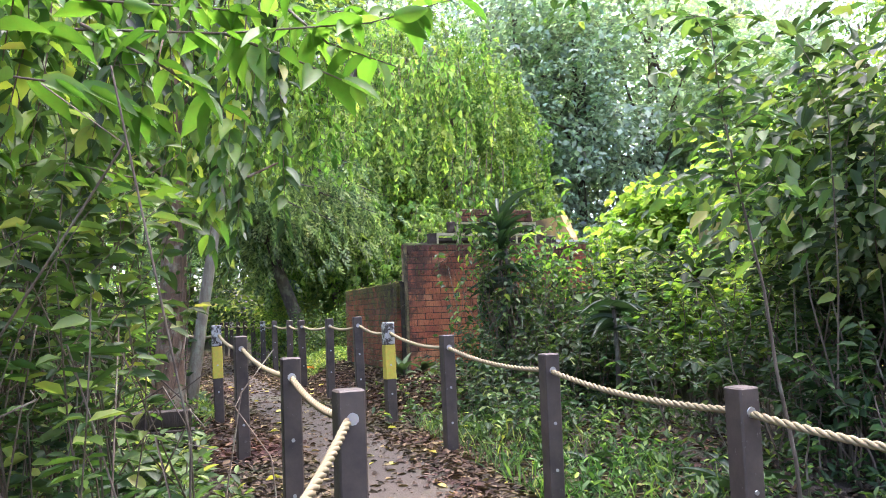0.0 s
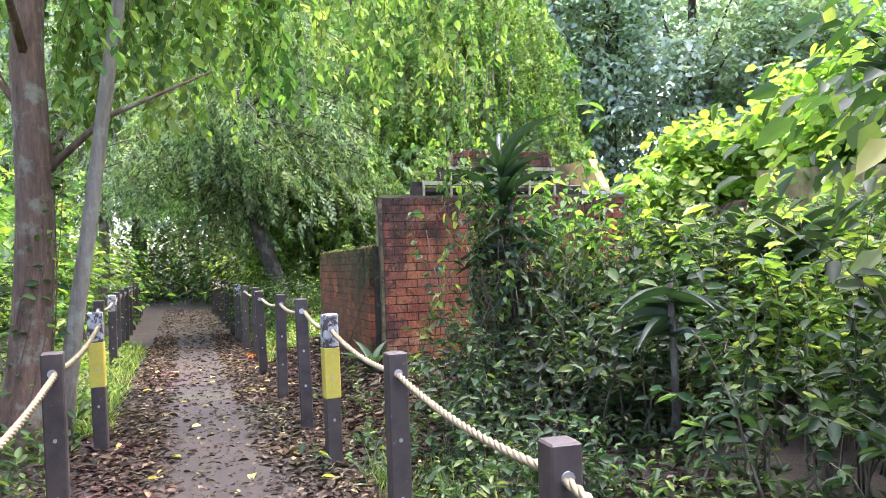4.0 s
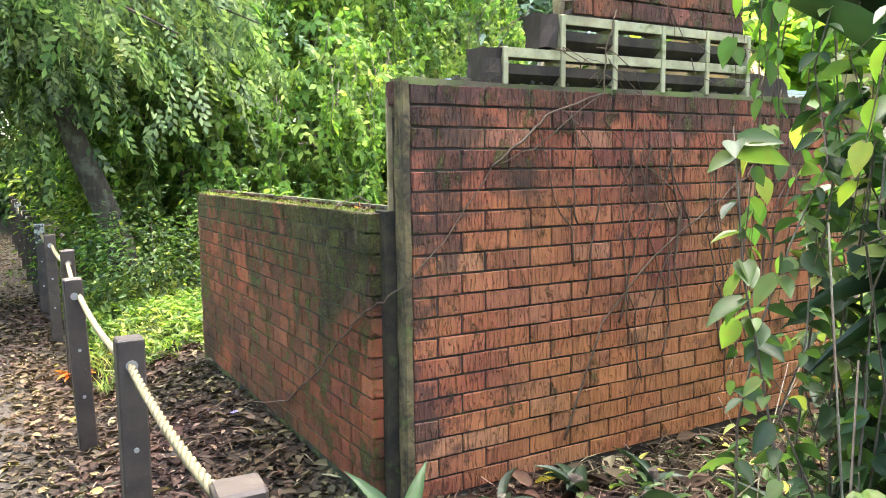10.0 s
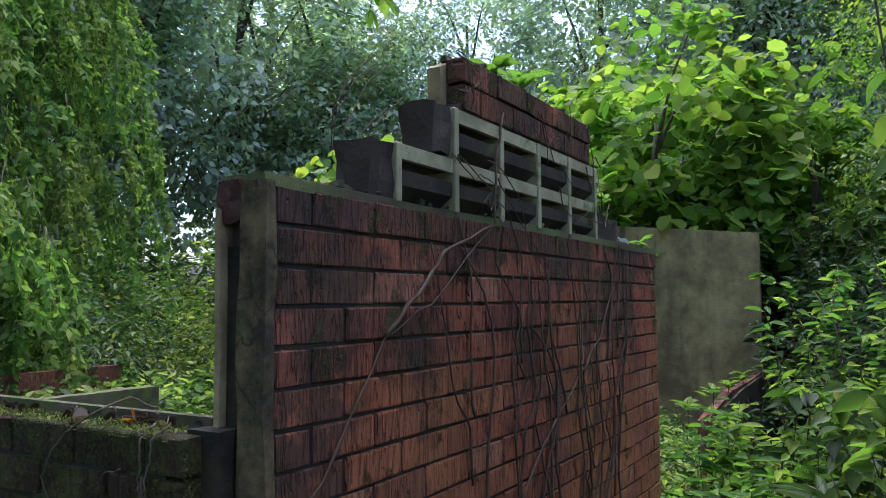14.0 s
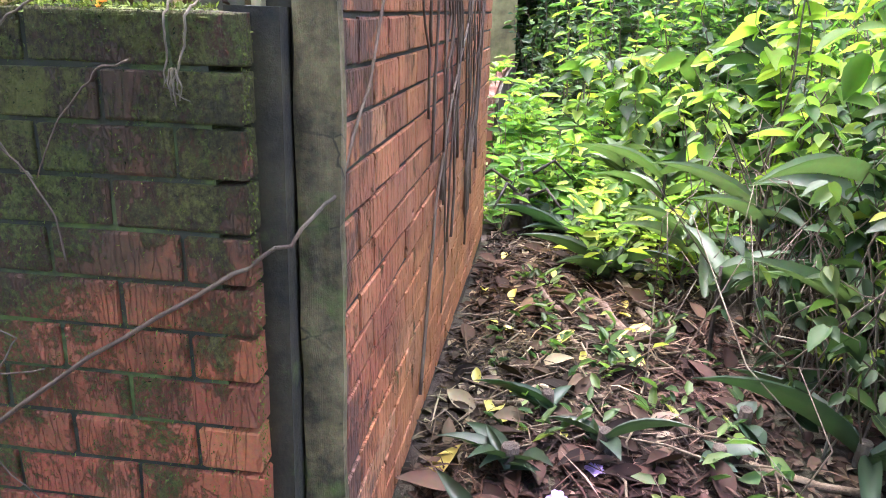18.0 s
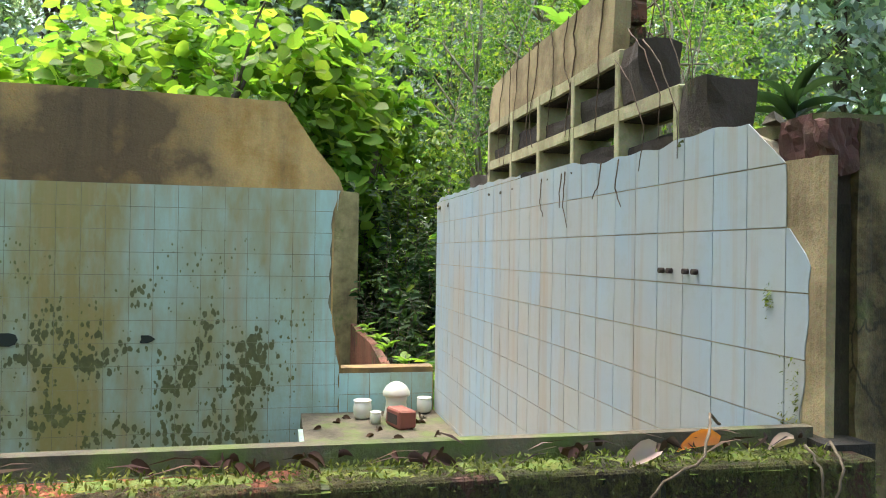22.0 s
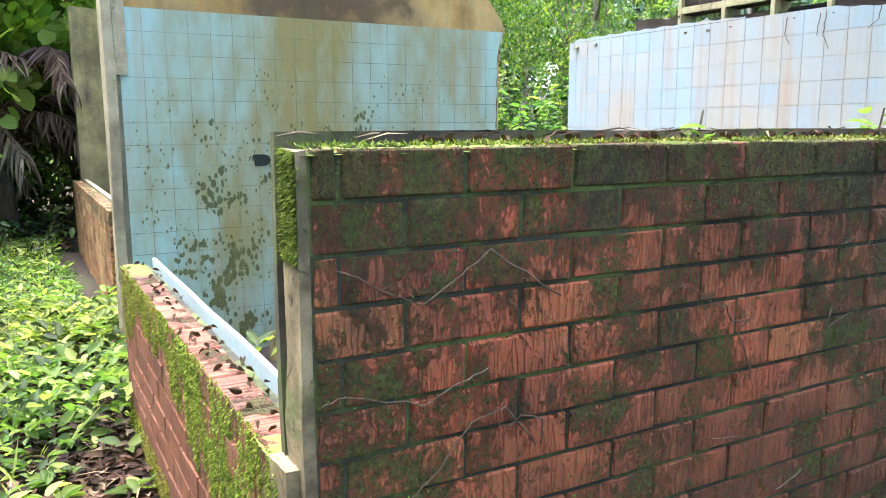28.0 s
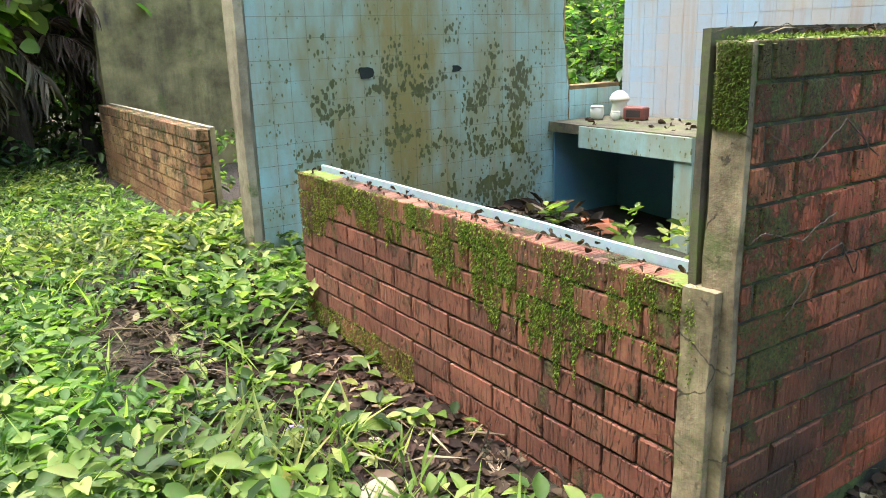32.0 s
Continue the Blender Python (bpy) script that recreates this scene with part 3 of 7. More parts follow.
leaf_tan = leaf_material("leaf_tan", [(0.0, (0.0144, 0.0086, 0.0072)), (0.5, (0.0396, 0.0245, 0.0173)), (0.85, (0.0864, 0.0576, 0.0374)), (1.0, (0.238, 0.1785, 0.1105))], 0.8, 0.08, 0.12)
leaf_path = leaf_material("leaf_reddish", [(0.0, (0.03, 0.021, 0.0145)), (0.4, (0.054, 0.039, 0.026)), (0.75, (0.092, 0.066, 0.043)), (0.93, (0.145, 0.108, 0.066)), (1.0, (0.27, 0.21, 0.10))], 0.8, 0.1, 0.12)
hole_black = plain("flat_hole_black", (0.012, 0.018, 0.012), 0.9, 0.4, 90)
pale_leaf = leaf_material("pale_dead_leaf", [(0.0, (0.28, 0.21, 0.15)), (1.0, (0.34, 0.26, 0.18))], 0.7, 0.1)
dark_rot = bark_material("rotten_wood", (0.008, 0.006, 0.005), (0.045, 0.032, 0.022), 0.05)
root_mat = bark_material("pale_root", (0.085, 0.058, 0.036), (0.21, 0.16, 0.105), 0.1)
petal_mat = leaf_material("purple_petal", [(0.0, (0.30, 0.22, 0.5)), (1.0, (0.40, 0.32, 0.6))], 0.6, 0.3)
orange_leaf = leaf_material("orange_leaf", [(0.0, (0.45, 0.12, 0.02)), (1.0, (0.6, 0.22, 0.03))], 0.5, 0.3)
blue_scrap = plain("blue_plastic", (0.05, 0.30, 0.55), 0.35, 0.1, 20)
steel_dark = plain("rusty_steel", (0.05, 0.035, 0.03), 0.7, 0.3, 60, 0.4)

# ---------------------------------------------------------------- the ground
def smooth01(a, b, v):
    t = np.clip((np.asarray(v, float) - a) / (b - a), 0, 1)
    return t * t * (3 - 2 * t)


def height(x, y):
    """Height of the ground: the path climbs gently, the ruin stands on a low bank, the wooded slope rises beyond."""
    x, y = np.asarray(x, float), np.asarray(y, float)
    g = np.interp(y, [-7, 0, 2.2, 3.9, 5.5, 7, 12, 50], [-0.30, -0.05, 0.02, 0.10, 0.21, 0.245, 0.245, 0.26])
    g = g + 0.30 * smooth01(2.4, 3.15, x) * smooth01(6.2, 8.4, y)
    g = g + 0.14 * smooth01(2.6, 4.0, x) * (1 - smooth01(6.2, 8.4, y))
    g = g + 0.22 * smooth01(0.3, -2.2, x)
    far = np.hypot(x - 4, y - 9)
    g = g + 0.10 * np.clip(far - 20, 0, 60) * smooth01(-10, 12, x)
    off_path = 1 - smooth01(1.1, 0.6, np.abs(x - line_at(y)))
    rel = 0.022 * np.sin(1.9 * x + 0.5) * np.cos(1.4 * y) + 0.012 * np.sin(4.3 * x + y) * np.sin(3.7 * y - x) + 0.006 * np.sin(9.1 * x - 2 * y) * np.cos(8.3 * y + x)
    return g + rel * off_path


# centre line of the path
LINE = [(-2.8, -6.2), (-1.14, -3.1), (0.22, -0.55), (1.1, 1.5), (1.5, 3.5), (1.57, 5.7), (1.58, 8.8), (1.54, 14.1), (1.41, 21.1), (1.32, 36.0)]


def line_at(y):
    return np.interp(y, [p[1] for p in LINE], [p[0] for p in LINE])


def ground_sheet():
    xs = np.unique(np.concatenate([np.linspace(-400, -12, 12), np.linspace(-12, 22, 190), np.linspace(22, 400, 14)]))
    ys = np.unique(np.concatenate([np.linspace(-400, -8, 12), np.linspace(-8, 28, 200), np.linspace(28, 400, 14)]))
    X, Y = np.meshgrid(xs, ys)
    Z = height(X, Y)
    vs = np.stack([X, Y, Z], -1).reshape(-1, 3)
    w = len(xs)
    quads = [(a * w + b, a * w + b + 1, (a + 1) * w + b + 1, (a + 1) * w + b) for a in range(len(ys) - 1) for b in range(w - 1)]
    me = bpy.data.meshes.new("ground")
    me.from_pydata(vs.tolist(), [], quads)
    for p in me.polygons:
        p.use_smooth = True
    me.materials.append(soil)
    return tagged(new("ground", me), "dark forest soil strewn with dry leaves", "ground", kind="structure")


ground_sheet()


def path_strip():
    bm = bmesh.new()
    rows = []
    for y in np.arange(-6, 36, 0.22):
        c = line_at(y)
        row = []
        for k in range(9):
            u = k / 4 - 1
            x = c + u * (0.56 + 0.07 * noise.noise(Vector((y * 1.3, u * 3, 2))))
            z = float(height(x, y)) + 0.016 * (1 - u * u) + 0.014 + 0.006 * noise.noise(Vector((x * 2, y * 2, 0))) - 0.06 * (abs(u) > 0.9)
            row.append(bm.verts.new((x, y, z)))
        rows.append(row)
    for a, b in zip(rows, rows[1:]):
        for k in range(8):
            bm.faces.new((a[k], a[k + 1], b[k + 1], b[k])).smooth = True
    return tagged(obj("path", bm, asphalt), "narrow worn asphalt footpath under fallen leaves", "path", kind="structure")


path_strip()


# ---------------------------------------------------------------- foliage tools
LEAF4 = (np.array([(0, 0, 0), (0.3, 0.5, 0.10), (0.72, 0.36, 0.06), (1, 0, -0.12), (0.72, -0.36, 0.06), (0.3, -0.5, 0.10)]),
         [(0, 1, 2, 3), (0, 3, 4, 5)])
DIAMOND = (np.array([(0, 0, 0), (0.45, 0.5, 0.05), (1, 0, -0.08), (0.45, -0.5, 0.05)]), [(0, 1, 2, 3)])


def strap_template(k=6, bend=0.9, fold=0.12):
    vs, fs = [], []
    for i in range(k + 1):
        u = i / k
        wv = 0.5 * (math.sin(math.pi * min(1, 0.12 + u * 0.88) ** 0.85)) if u < 1 else 0.02
        a = bend * u
        x, z = math.sin(a) / bend if bend else u, -(1 - math.cos(a)) / bend if bend else 0
        vs += [(x, wv, z + fold * wv), (x, 0, z - fold * wv), (x, -wv, z + fold * wv)]
    for i in range(k):
        a, b = 3 * i, 3 * i + 3
        fs += [(a, a + 1, b + 1, b), (a + 1, a + 2, b + 2, b + 1)]
    return np.array(vs), fs


STRAP = strap_template()
CURL = strap_template(5, 1.4, 0.35)
BIGLEAF = strap_template(5, 0.6, 0.16)
ROUND = (np.array([(0, 0, 0), (0.12, 0.42, 0.10), (0.5, 0.55, 0.06), (0.82, 0.34, 0.0), (1, 0, -0.10), (0.82, -0.34, 0.0), (0.5, -0.55, 0.06), (0.12, -0.42, 0.10), (0.5, 0, 0.0)]),
         [(0, 1, 2, 8), (8, 2, 3, 4), (0, 8, 6, 7), (8, 4, 5, 6)])


def spray(blades, leaf):
    """A twig's worth of leaves as one template; blades are (along, side, yaw, length, width, drop)."""
    tv, tf = leaf
    vs, fs = [], []
    for x, y, yaw, ln, wd, drop in blades:
        c, d, k = math.cos(yaw), math.sin(yaw), len(vs)
        for a, b, h in tv:
            u, v = a * ln, b * wd
            vs.append((x + u * c - v * d, y + u * d + v * c, drop + h * ln - 0.22 * u))
        fs += [tuple(i + k for i in f) for f in tf]
    return np.array(vs), fs


# creeper leaf of three leaflets, drooping twig of narrow leaves, loose cluster for far crowns
TRIO = spray([(0.1, 0, 0.0, 0.8, 0.42, 0), (0.1, 0.03, 1.25, 0.62, 0.36, -0.03), (0.1, -0.03, -1.25, 0.62, 0.36, 0.03)], DIAMOND)
TWIG = spray([(0.10 + 0.125 * i, 0.0, (0.75 if i % 2 else -0.75) * (1 - 0.06 * i), 0.36 - 0.012 * i, 0.15, 0.02 * math.sin(i * 2.1)) for i in range(8)], DIAMOND)
CLUSTER = spray([(0.0, 0.0, 0.2, 0.52, 0.34, 0.05), (0.25, 0.28, 1.3, 0.5, 0.3, -0.12), (0.3, -0.22, -1.0, 0.55, 0.34, 0.14)], DIAMOND)


def frames_from(axis, roll):
    a = axis / np.maximum(np.linalg.norm(axis, axis=1, keepdims=True), 1e-6)
    up = np.tile([0.0, 0, 1.0], (len(a), 1))
    up[np.abs(a[:, 2]) > 0.95] = (1, 0, 0)
    s = np.cross(up, a)
    s /= np.maximum(np.linalg.norm(s, axis=1, keepdims=True), 1e-6)
    nrm = np.cross(a, s)
    c, d = np.cos(roll)[:, None], np.sin(roll)[:, None]
    return a, s * c + nrm * d, nrm * c - s * d


def leaves_mesh(name, at, axis, length, width, mat, template=LEAF4, roll=None):
    """One mesh of many leaves: at, axis (n x 3), length and width (n)."""
    n = len(at)
    tv, tf = template
    roll = rng.normal(0, 0.5, n) if roll is None else roll
    a, s, u = frames_from(np.asarray(axis, float), roll)
    L, W = np.asarray(length, float).reshape(-1, 1, 1), np.asarray(width, float).reshape(-1, 1, 1)
    v = at[:, None] + tv[None, :, 0:1] * L * a[:, None] + tv[None, :, 1:2] * W * s[:, None] + tv[None, :, 2:3] * L * u[:, None]
    k = len(tv)
    f = np.array([x for q in tf for x in q])
    loops = (f[None] + (np.arange(n) * k)[:, None]).ravel()
    me = bpy.data.meshes.new(name)
    me.vertices.add(n * k)
    me.vertices.foreach_set("co", v.ravel())
    me.loops.add(len(loops))
    me.loops.foreach_set("vertex_index", loops.astype(np.int32))
    me.polygons.add(n * len(tf))
    me.polygons.foreach_set("loop_start", np.arange(0, len(loops), 4, dtype=np.int32))
    me.polygons.foreach_set("use_smooth", np.ones(n * len(tf), dtype=bool))
    me.update(calc_edges=True)
    me.validate()
    me.materials.append(mat)
    return me


def clumps(n, clump_at, spread, per):
    """Points gathered round clump centres."""
    c = np.repeat(clump_at, per, axis=0)
    return c + rng.normal(0, 1, c.shape) * spread


def crown_points(centre, radii, n_clumps, per, spread, shell=0.55, low=-0.7):
    d = rng.normal(0, 1, (n_clumps, 3))
    d /= np.linalg.norm(d, axis=1, keepdims=True)
    d[:, 2] = np.maximum(d[:, 2], low)
    r = shell + (1 - shell) * rng.random((n_clumps, 1)) ** 0.5
    c = np.asarray(centre) + d * r * np.asarray(radii) * (1 + 0.18 * rng.normal(0, 1, (n_clumps, 1)))
    p = clumps(0, c, np.asarray(spread), per)
    out = np.repeat(d, per, axis=0) + rng.normal(0, 0.7, p.shape)
    out[:, 2] = 0.45 * out[:, 2] - 0.25
    return p, out, c


def trunk_bm(base, top, r0, r1, wobble=0.15, sides=9, steps_n=9, seed=0.0):
    base, top = Vector(base), Vector(top)
    pts, rad = [], []
    for i in range(steps_n):
        u = i / (steps_n - 1)
        p = base.lerp(top, u) + wobble * u * (1 - u * 0.4) * Vector((noise.noise(Vector((u * 3, seed, 0))), noise.noise(Vector((u * 3, seed, 9))), 0))
        pts.append(p)
        rad.append((r0 + (r1 - r0) * u) * (1 + (0.5 * (1 - u * 8) if u < 0.12 else 0)))
    bm = tube(bmesh.new(), pts, rad, sides)
    return bm, pts


def tree(name, base, height_m, crown_r, leaf, label, n_clumps=90, per=45, leaf_len=0.16, trunk_r=0.16, mat_bark=None, droop=0.0, template=LEAF4, crown_low=0.45, wide=0.45):
    """A tapered trunk with limbs and a crown of leaf clumps."""
    e = empty(name, base)
    h = height_m
    bm, pts = trunk_bm((0, 0, -0.15), (rng.normal(0, 0.3), rng.normal(0, 0.3), h * 0.8), trunk_r, trunk_r * 0.3, 0.5, seed=rng.random() * 50)
    centre = np.array([0, 0, h * (crown_low + 1) / 2])
    rad = np.array([crown_r, crown_r, h * (1 - crown_low) / 2 * 1.05])
    p, out, cl = crown_points(centre, rad, n_clumps, per, crown_r * 0.13)
    for c in cl[:: max(1, len(cl) // 12)]:
        s = pts[int(3 + rng.integers(0, 5))]
        mid = (Vector(c) + s) / 2 + Vector((0, 0, 0.15 * crown_r))
        tube(bm, [s, mid, Vector(c)], [trunk_r * 0.38, trunk_r * 0.2, trunk_r * 0.07], 5)
    part("trunk", bm, mat_bark or bark, e)
    n = len(p)
    out[:, 2] -= droop
    ln = leaf_len * (0.6 + 0.8 * rng.random(n))
    ob = new("crown", leaves_mesh("crown", p, out, ln, ln * wide, leaf, template))
    ob.parent = e
    tagged(ob, kind="stuff")
    return tagged(e, label, "tree")


def along(pts, gap, jitter=0.3):
    """Points and directions at even gaps along a polyline."""
    pts = np.asarray(pts, float)
    seg = np.diff(pts, axis=0)
    ln = np.linalg.norm(seg, axis=1)
    s = np.concatenate([[0], np.cumsum(ln)])
    at = np.arange(gap * 0.6, s[-1], gap)
    at = np.clip(at + rng.normal(0, gap * jitter, len(at)), 0, s[-1] - 1e-4)
    k = np.clip(np.searchsorted(s, at, side="right") - 1, 0, len(seg) - 1)
    d = seg[k] / np.maximum(ln[k], 1e-6)[:, None]
    return pts[k] + d * (at - s[k])[:, None], d


def strand_foliage(name, base, strands, leaf, label, leaf_len, wide=0.5, gap=0.05, droop=0.5, radius=0.006, stem_mat=None, template=LEAF4, category="plant", pairs=1, bare=0.08, twig=None):
    """Stems with leaves set along them; strands are polylines relative to base. twig is the radius of all stems after the first."""
    e = empty(name, base)
    bm = bmesh.new()
    P, A = [], []
    for k, st in enumerate(strands):
        thick, first = (radius, bare) if twig is None or k == 0 else (twig, 0.1)
        tube(bm, st, [thick * (1 - 0.75 * i / (len(st) - 1)) for i in range(len(st))], 5)
        p, d = along(st, gap)
        start = max(0, int(len(p) * first))
        p, d = p[start:], d[start:]
        for _ in range(pairs):
            a = rng.random(len(p)) * 2 * math.pi
            side = np.stack([np.cos(a), np.sin(a), 0 * a], 1)
            ax = side + 0.45 * d + rng.normal(0, 0.25, p.shape)
            ax[:, 2] -= droop
            P.append(p + side * radius)
            A.append(ax)
    P, A = np.concatenate(P), np.concatenate(A)
    ln = leaf_len * (0.45 + 0.9 * rng.random(len(P)))
    tagged(part("stem_tangle", bm, stem_mat or bark, e), kind="stuff")
    ob = new("foliage", leaves_mesh("foliage", P, A, ln, ln * wide, leaf, template))
    ob.parent = e
    tagged(ob, kind="stuff")
    return tagged(e, label, category)


def arching(n, spread, tall, reach, droop=0.5, k=7, ahead=None):
    """n stems that rise from a patch and arch over."""
    out = []
    for _ in range(n):
        a = rng.random() * 2 * math.pi
        w = np.array([math.cos(a), math.sin(a)]) * (0.3 + 0.7 * rng.random()) if ahead is None else np.asarray(ahead) + rng.normal(0, 0.35, 2)
        b = rng.normal(0, 1, 2) * np.asarray(spread)
        h, r = tall * (0.45 + 0.65 * rng.random()), reach * (0.4 + 0.8 * rng.random())
        pts = []
        for i in range(k):
            u = i / (k - 1)
            xy = b + w * r * u ** 1.6 + rng.normal(0, 0.02, 2) * tall * (i > 0)
            pts.append((xy[0], xy[1], -0.05 + h * (u * (1 + droop) - droop * u ** 3.0)))
        out.append(pts)
    return out


def hanging(n, x0, x1, y0, y1, top, drop, k=8):
    """n strands that hang from the height top."""
    out = []
    for _ in range(n):
        x, y = x0 + (x1 - x0) * rng.random(), y0 + (y1 - y0) * rng.random()
        d, z = drop * (0.35 + 0.75 * rng.random()), top + rng.normal(0, 0.15)
        ph = rng.random() * 6
        out.append([(x + 0.07 * math.sin(ph + 2.2 * i / k) + 0.1 * (1 - i / k), y + 0.07 * math.cos(ph + 2.6 * i / k), z - d * i / (k - 1)) for i in range(k)])
    return out


def scatter(name, n, sampler, leaf, label, category, length, wide, mat_lift=0.0, up=0.0, template=LEAF4, per=1, rise=0.0):
    """Loose or low leaves over the ground as one piece of stuff. sampler gives n (x, y)."""
    xy = np.repeat(sampler(n), per, axis=0)
    if per > 1:
        xy = xy + rng.normal(0, 0.02, xy.shape)
    m = len(xy)
    z = height(xy[:, 0], xy[:, 1]) + mat_lift + rise * rng.random(m)
    a = rng.random(m) * 2 * math.pi
    ax = np.stack([np.cos(a), np.sin(a), up + rng.normal(0, 0.12 + 0.3 * up, m)], 1)
    ln = length * (0.5 + 0.9 * rng.random(m))
    roll = rng.normal(0, 0.35, m)
    ob = new(name, leaves_mesh(name, np.column_stack([xy, z]), ax, ln, ln * wide, leaf, template, roll))
    return tagged(ob, label, category, kind="stuff")


def in_boxes(*boxes):
    """A sampler over several rectangles (x0, x1, y0, y1), by area."""
    bx = np.array(boxes, float)
    area = (bx[:, 1] - bx[:, 0]) * (bx[:, 3] - bx[:, 2])

    def f(n):
        k = rng.choice(len(bx), n, p=area / area.sum())
        b = bx[k]
        r = rng.random((n, 2))
        return np.column_stack([b[:, 0] + (b[:, 1] - b[:, 0]) * r[:, 0], b[:, 2] + (b[:, 3] - b[:, 2]) * r[:, 1]])
    return f


def rosette(name, base, n, length, width, mat, label, bend_up=0.9, stem=0.0, category="plant", thick=0.024):
    """Strap-leaved plant: long arching leaves from one crown, on a short stem."""
    e = empty(name, base)
    a = rng.random(n) * 2 * math.pi
    up = bend_up * (0.35 + 0.9 * rng.random(n))
    ax = np.stack([np.cos(a), np.sin(a), up], 1)
    at = np.tile([0, 0, stem], (n, 1)) + rng.normal(0, 0.015, (n, 3)) + np.stack([0 * a, 0 * a, stem * -0.25 * rng.random(n)], 1)
    ln = length * (0.6 + 0.6 * rng.random(n))
    bm = tube(bmesh.new(), [(0, 0, -0.06), (0.01, 0.0, stem * 0.5), (0, 0, stem + 0.04)], [thick, thick * 0.9, thick * 0.8], 7)
    part("stem", bm, dark_bark, e)
    for i in range(n):
        ob = new("leaf", leaves_mesh("leaf", at[i:i + 1], ax[i:i + 1], ln[i:i + 1], np.array([width * (0.7 + 0.5 * rng.random())]), mat, STRAP, np.array([rng.normal(0, 0.25)])))
        ob.parent = e
    return tagged(e, label, category)

# ---------------------------------------------------------------- the ruin
XA0, XA1, YA0, YA1, ZA = 3.2472, 6.1248, 9.2576, 9.3808, 2.2422
XB0, XB1, YB0, YB1, ZB = 3.1416, 3.2516, 9.3808, 12.2408, 1.744
XC0, XC1, YC0, YC1, ZC = 6.1424, 6.2656, 9.8824, 12.1616, 2.7896
YD0, YD1, XD0, XD1, ZD = 12.144, 12.2672, 3.2208, 5.2976, 1.2364
COURSE, LONG = 0.0832, 0.2288


def brick_meshes(name, lx, ly, lz, mat, n=5):
    """A few alike bricks with chipped, rounded edges; origin at the centre."""
    out = []
    for i in range(n):
        bm = boxbm(-lx / 2, lx / 2, -ly / 2, ly / 2, -lz / 2, lz / 2, bevel=0.0032, jitter=0.0011)
        me = bpy.data.meshes.new(name)
        bm.to_mesh(me)
        bm.free()
        me.materials.append(mat)
        out.append(me)
    return out


# wall with the tall brick face towards the start of the walk
wall_a = tagged(empty("wall_south", (XA0, YA0, 0.352)), "tall red combed-brick wall, tiled pale blue on its inner face", "wall", kind="structure")
wall_b = tagged(empty("wall_west", (XB0, YB0, 0.352)), "waist-high mossy red brick wall with a mossy top", "wall", kind="structure")
wall_c = tagged(empty("wall_east", (XC0, YC0, 0.352)), "broken inner wall of stained aqua tiles under brown plaster", "wall", kind="structure")
wall_d = tagged(empty("wall_north", (XD0, YD0, 0.352)), "knee-high mossy brick wall with an open broken top", "wall", kind="structure")


def at_world(ob, parent):
    ob.parent = parent
    ob.matrix_parent_inverse = Matrix.Translation(-parent.location)
    return ob


def wpart(name, bm, mat, parent, label="", smooth=False):
    return at_world(part(name, bm, mat, None, label, smooth), parent)


def wlay(parent, name, mesh, loc, tilt=0., turn=0.):
    ob = new(name, mesh)
    at_world(ob, parent)
    ob.location = loc
    ob.rotation_euler = (rng.normal(0, tilt), rng.normal(0, tilt), turn + rng.normal(0, tilt))
    return ob


def brick_courses(parent, axis, u0, u1, face, depth, top, rows, course, mat, skip=None, first_half=0, LONG=LONG):
    """Running bond of separate bricks: axis 'x' or 'y', from u0 to u1, with the outer face at face."""
    gap = 0.0085
    full = brick_meshes("brick", LONG - gap if axis == "x" else depth, depth if axis == "x" else LONG - gap, course - gap, mat)
    cache = {}
    mid = face + depth / 2
    for r in range(rows):
        z = top - course * (r + 0.5)
        u = u0
        half = (r + first_half) % 2 == 0
        while u < u1 - 0.0264:
            ln = LONG / 2 if half else LONG
            half = False
            ln = min(ln, u1 - u)
            if not (skip and skip(u + ln / 2, r)):
                if abs(ln - LONG) < 1e-3:
                    me = full[rng.integers(0, 5)]
                else:
                    key = round(ln, 2)
                    if key not in cache:
                        cache[key] = brick_meshes("brick", ln - gap if axis == "x" else depth, depth if axis == "x" else ln - gap, course - gap, mat, 1)[0]
                    me = cache[key]
                push = float(np.clip(rng.normal(0, 0.0012), -0.002, 0.002))
                c = u + ln / 2
                wlay(parent, "brick", me, (c, mid + push, z) if axis == "x" else (mid + push, c, z), 0.003)
            u += ln


# --- south wall: core, pier, inner render; bricks and tiles come last in the file
wpart("mortar_core", boxbm(XA0 + 0.0088, XA1 - 0.0088, YA0 + 0.0066, YA1 - 0.0194, 0.308, ZA - 0.0106), mortar_a, wall_a)
bm = boxbm(XA0 - 0.010, XA0 + 0.0194, YA0 - 0.0053, YA0 + 0.066, 0.308, ZA + 0.0035, cuts=20)
wpart("pier", roughen(roughen(bm, 0.006, 14), 0.004, 50, 3), pier_concrete, wall_a, "rough weathered concrete pier")
# near-black colour of recess and inner pier: shade of the gap plus dirt
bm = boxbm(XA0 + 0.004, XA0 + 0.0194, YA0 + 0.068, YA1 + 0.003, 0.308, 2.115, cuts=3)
wpart("recess", roughen(bm, 0.004, 14), dark_concrete, wall_a, "near-black recess beside the pier, dirt and shade in its colour")
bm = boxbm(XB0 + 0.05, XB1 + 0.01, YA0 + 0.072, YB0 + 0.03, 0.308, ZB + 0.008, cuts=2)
wpart("inner_pier", roughen(bm, 0.005, 12, 3), dark_concrete, wall_a, "concrete corner pier coloured near black for dirt and shade")
bm = boxbm(XA0 - 0.016, XA0 + 0.088, YA1 - 0.012, YA1 + 0.0035, 0.308, 2.192, cuts=14)
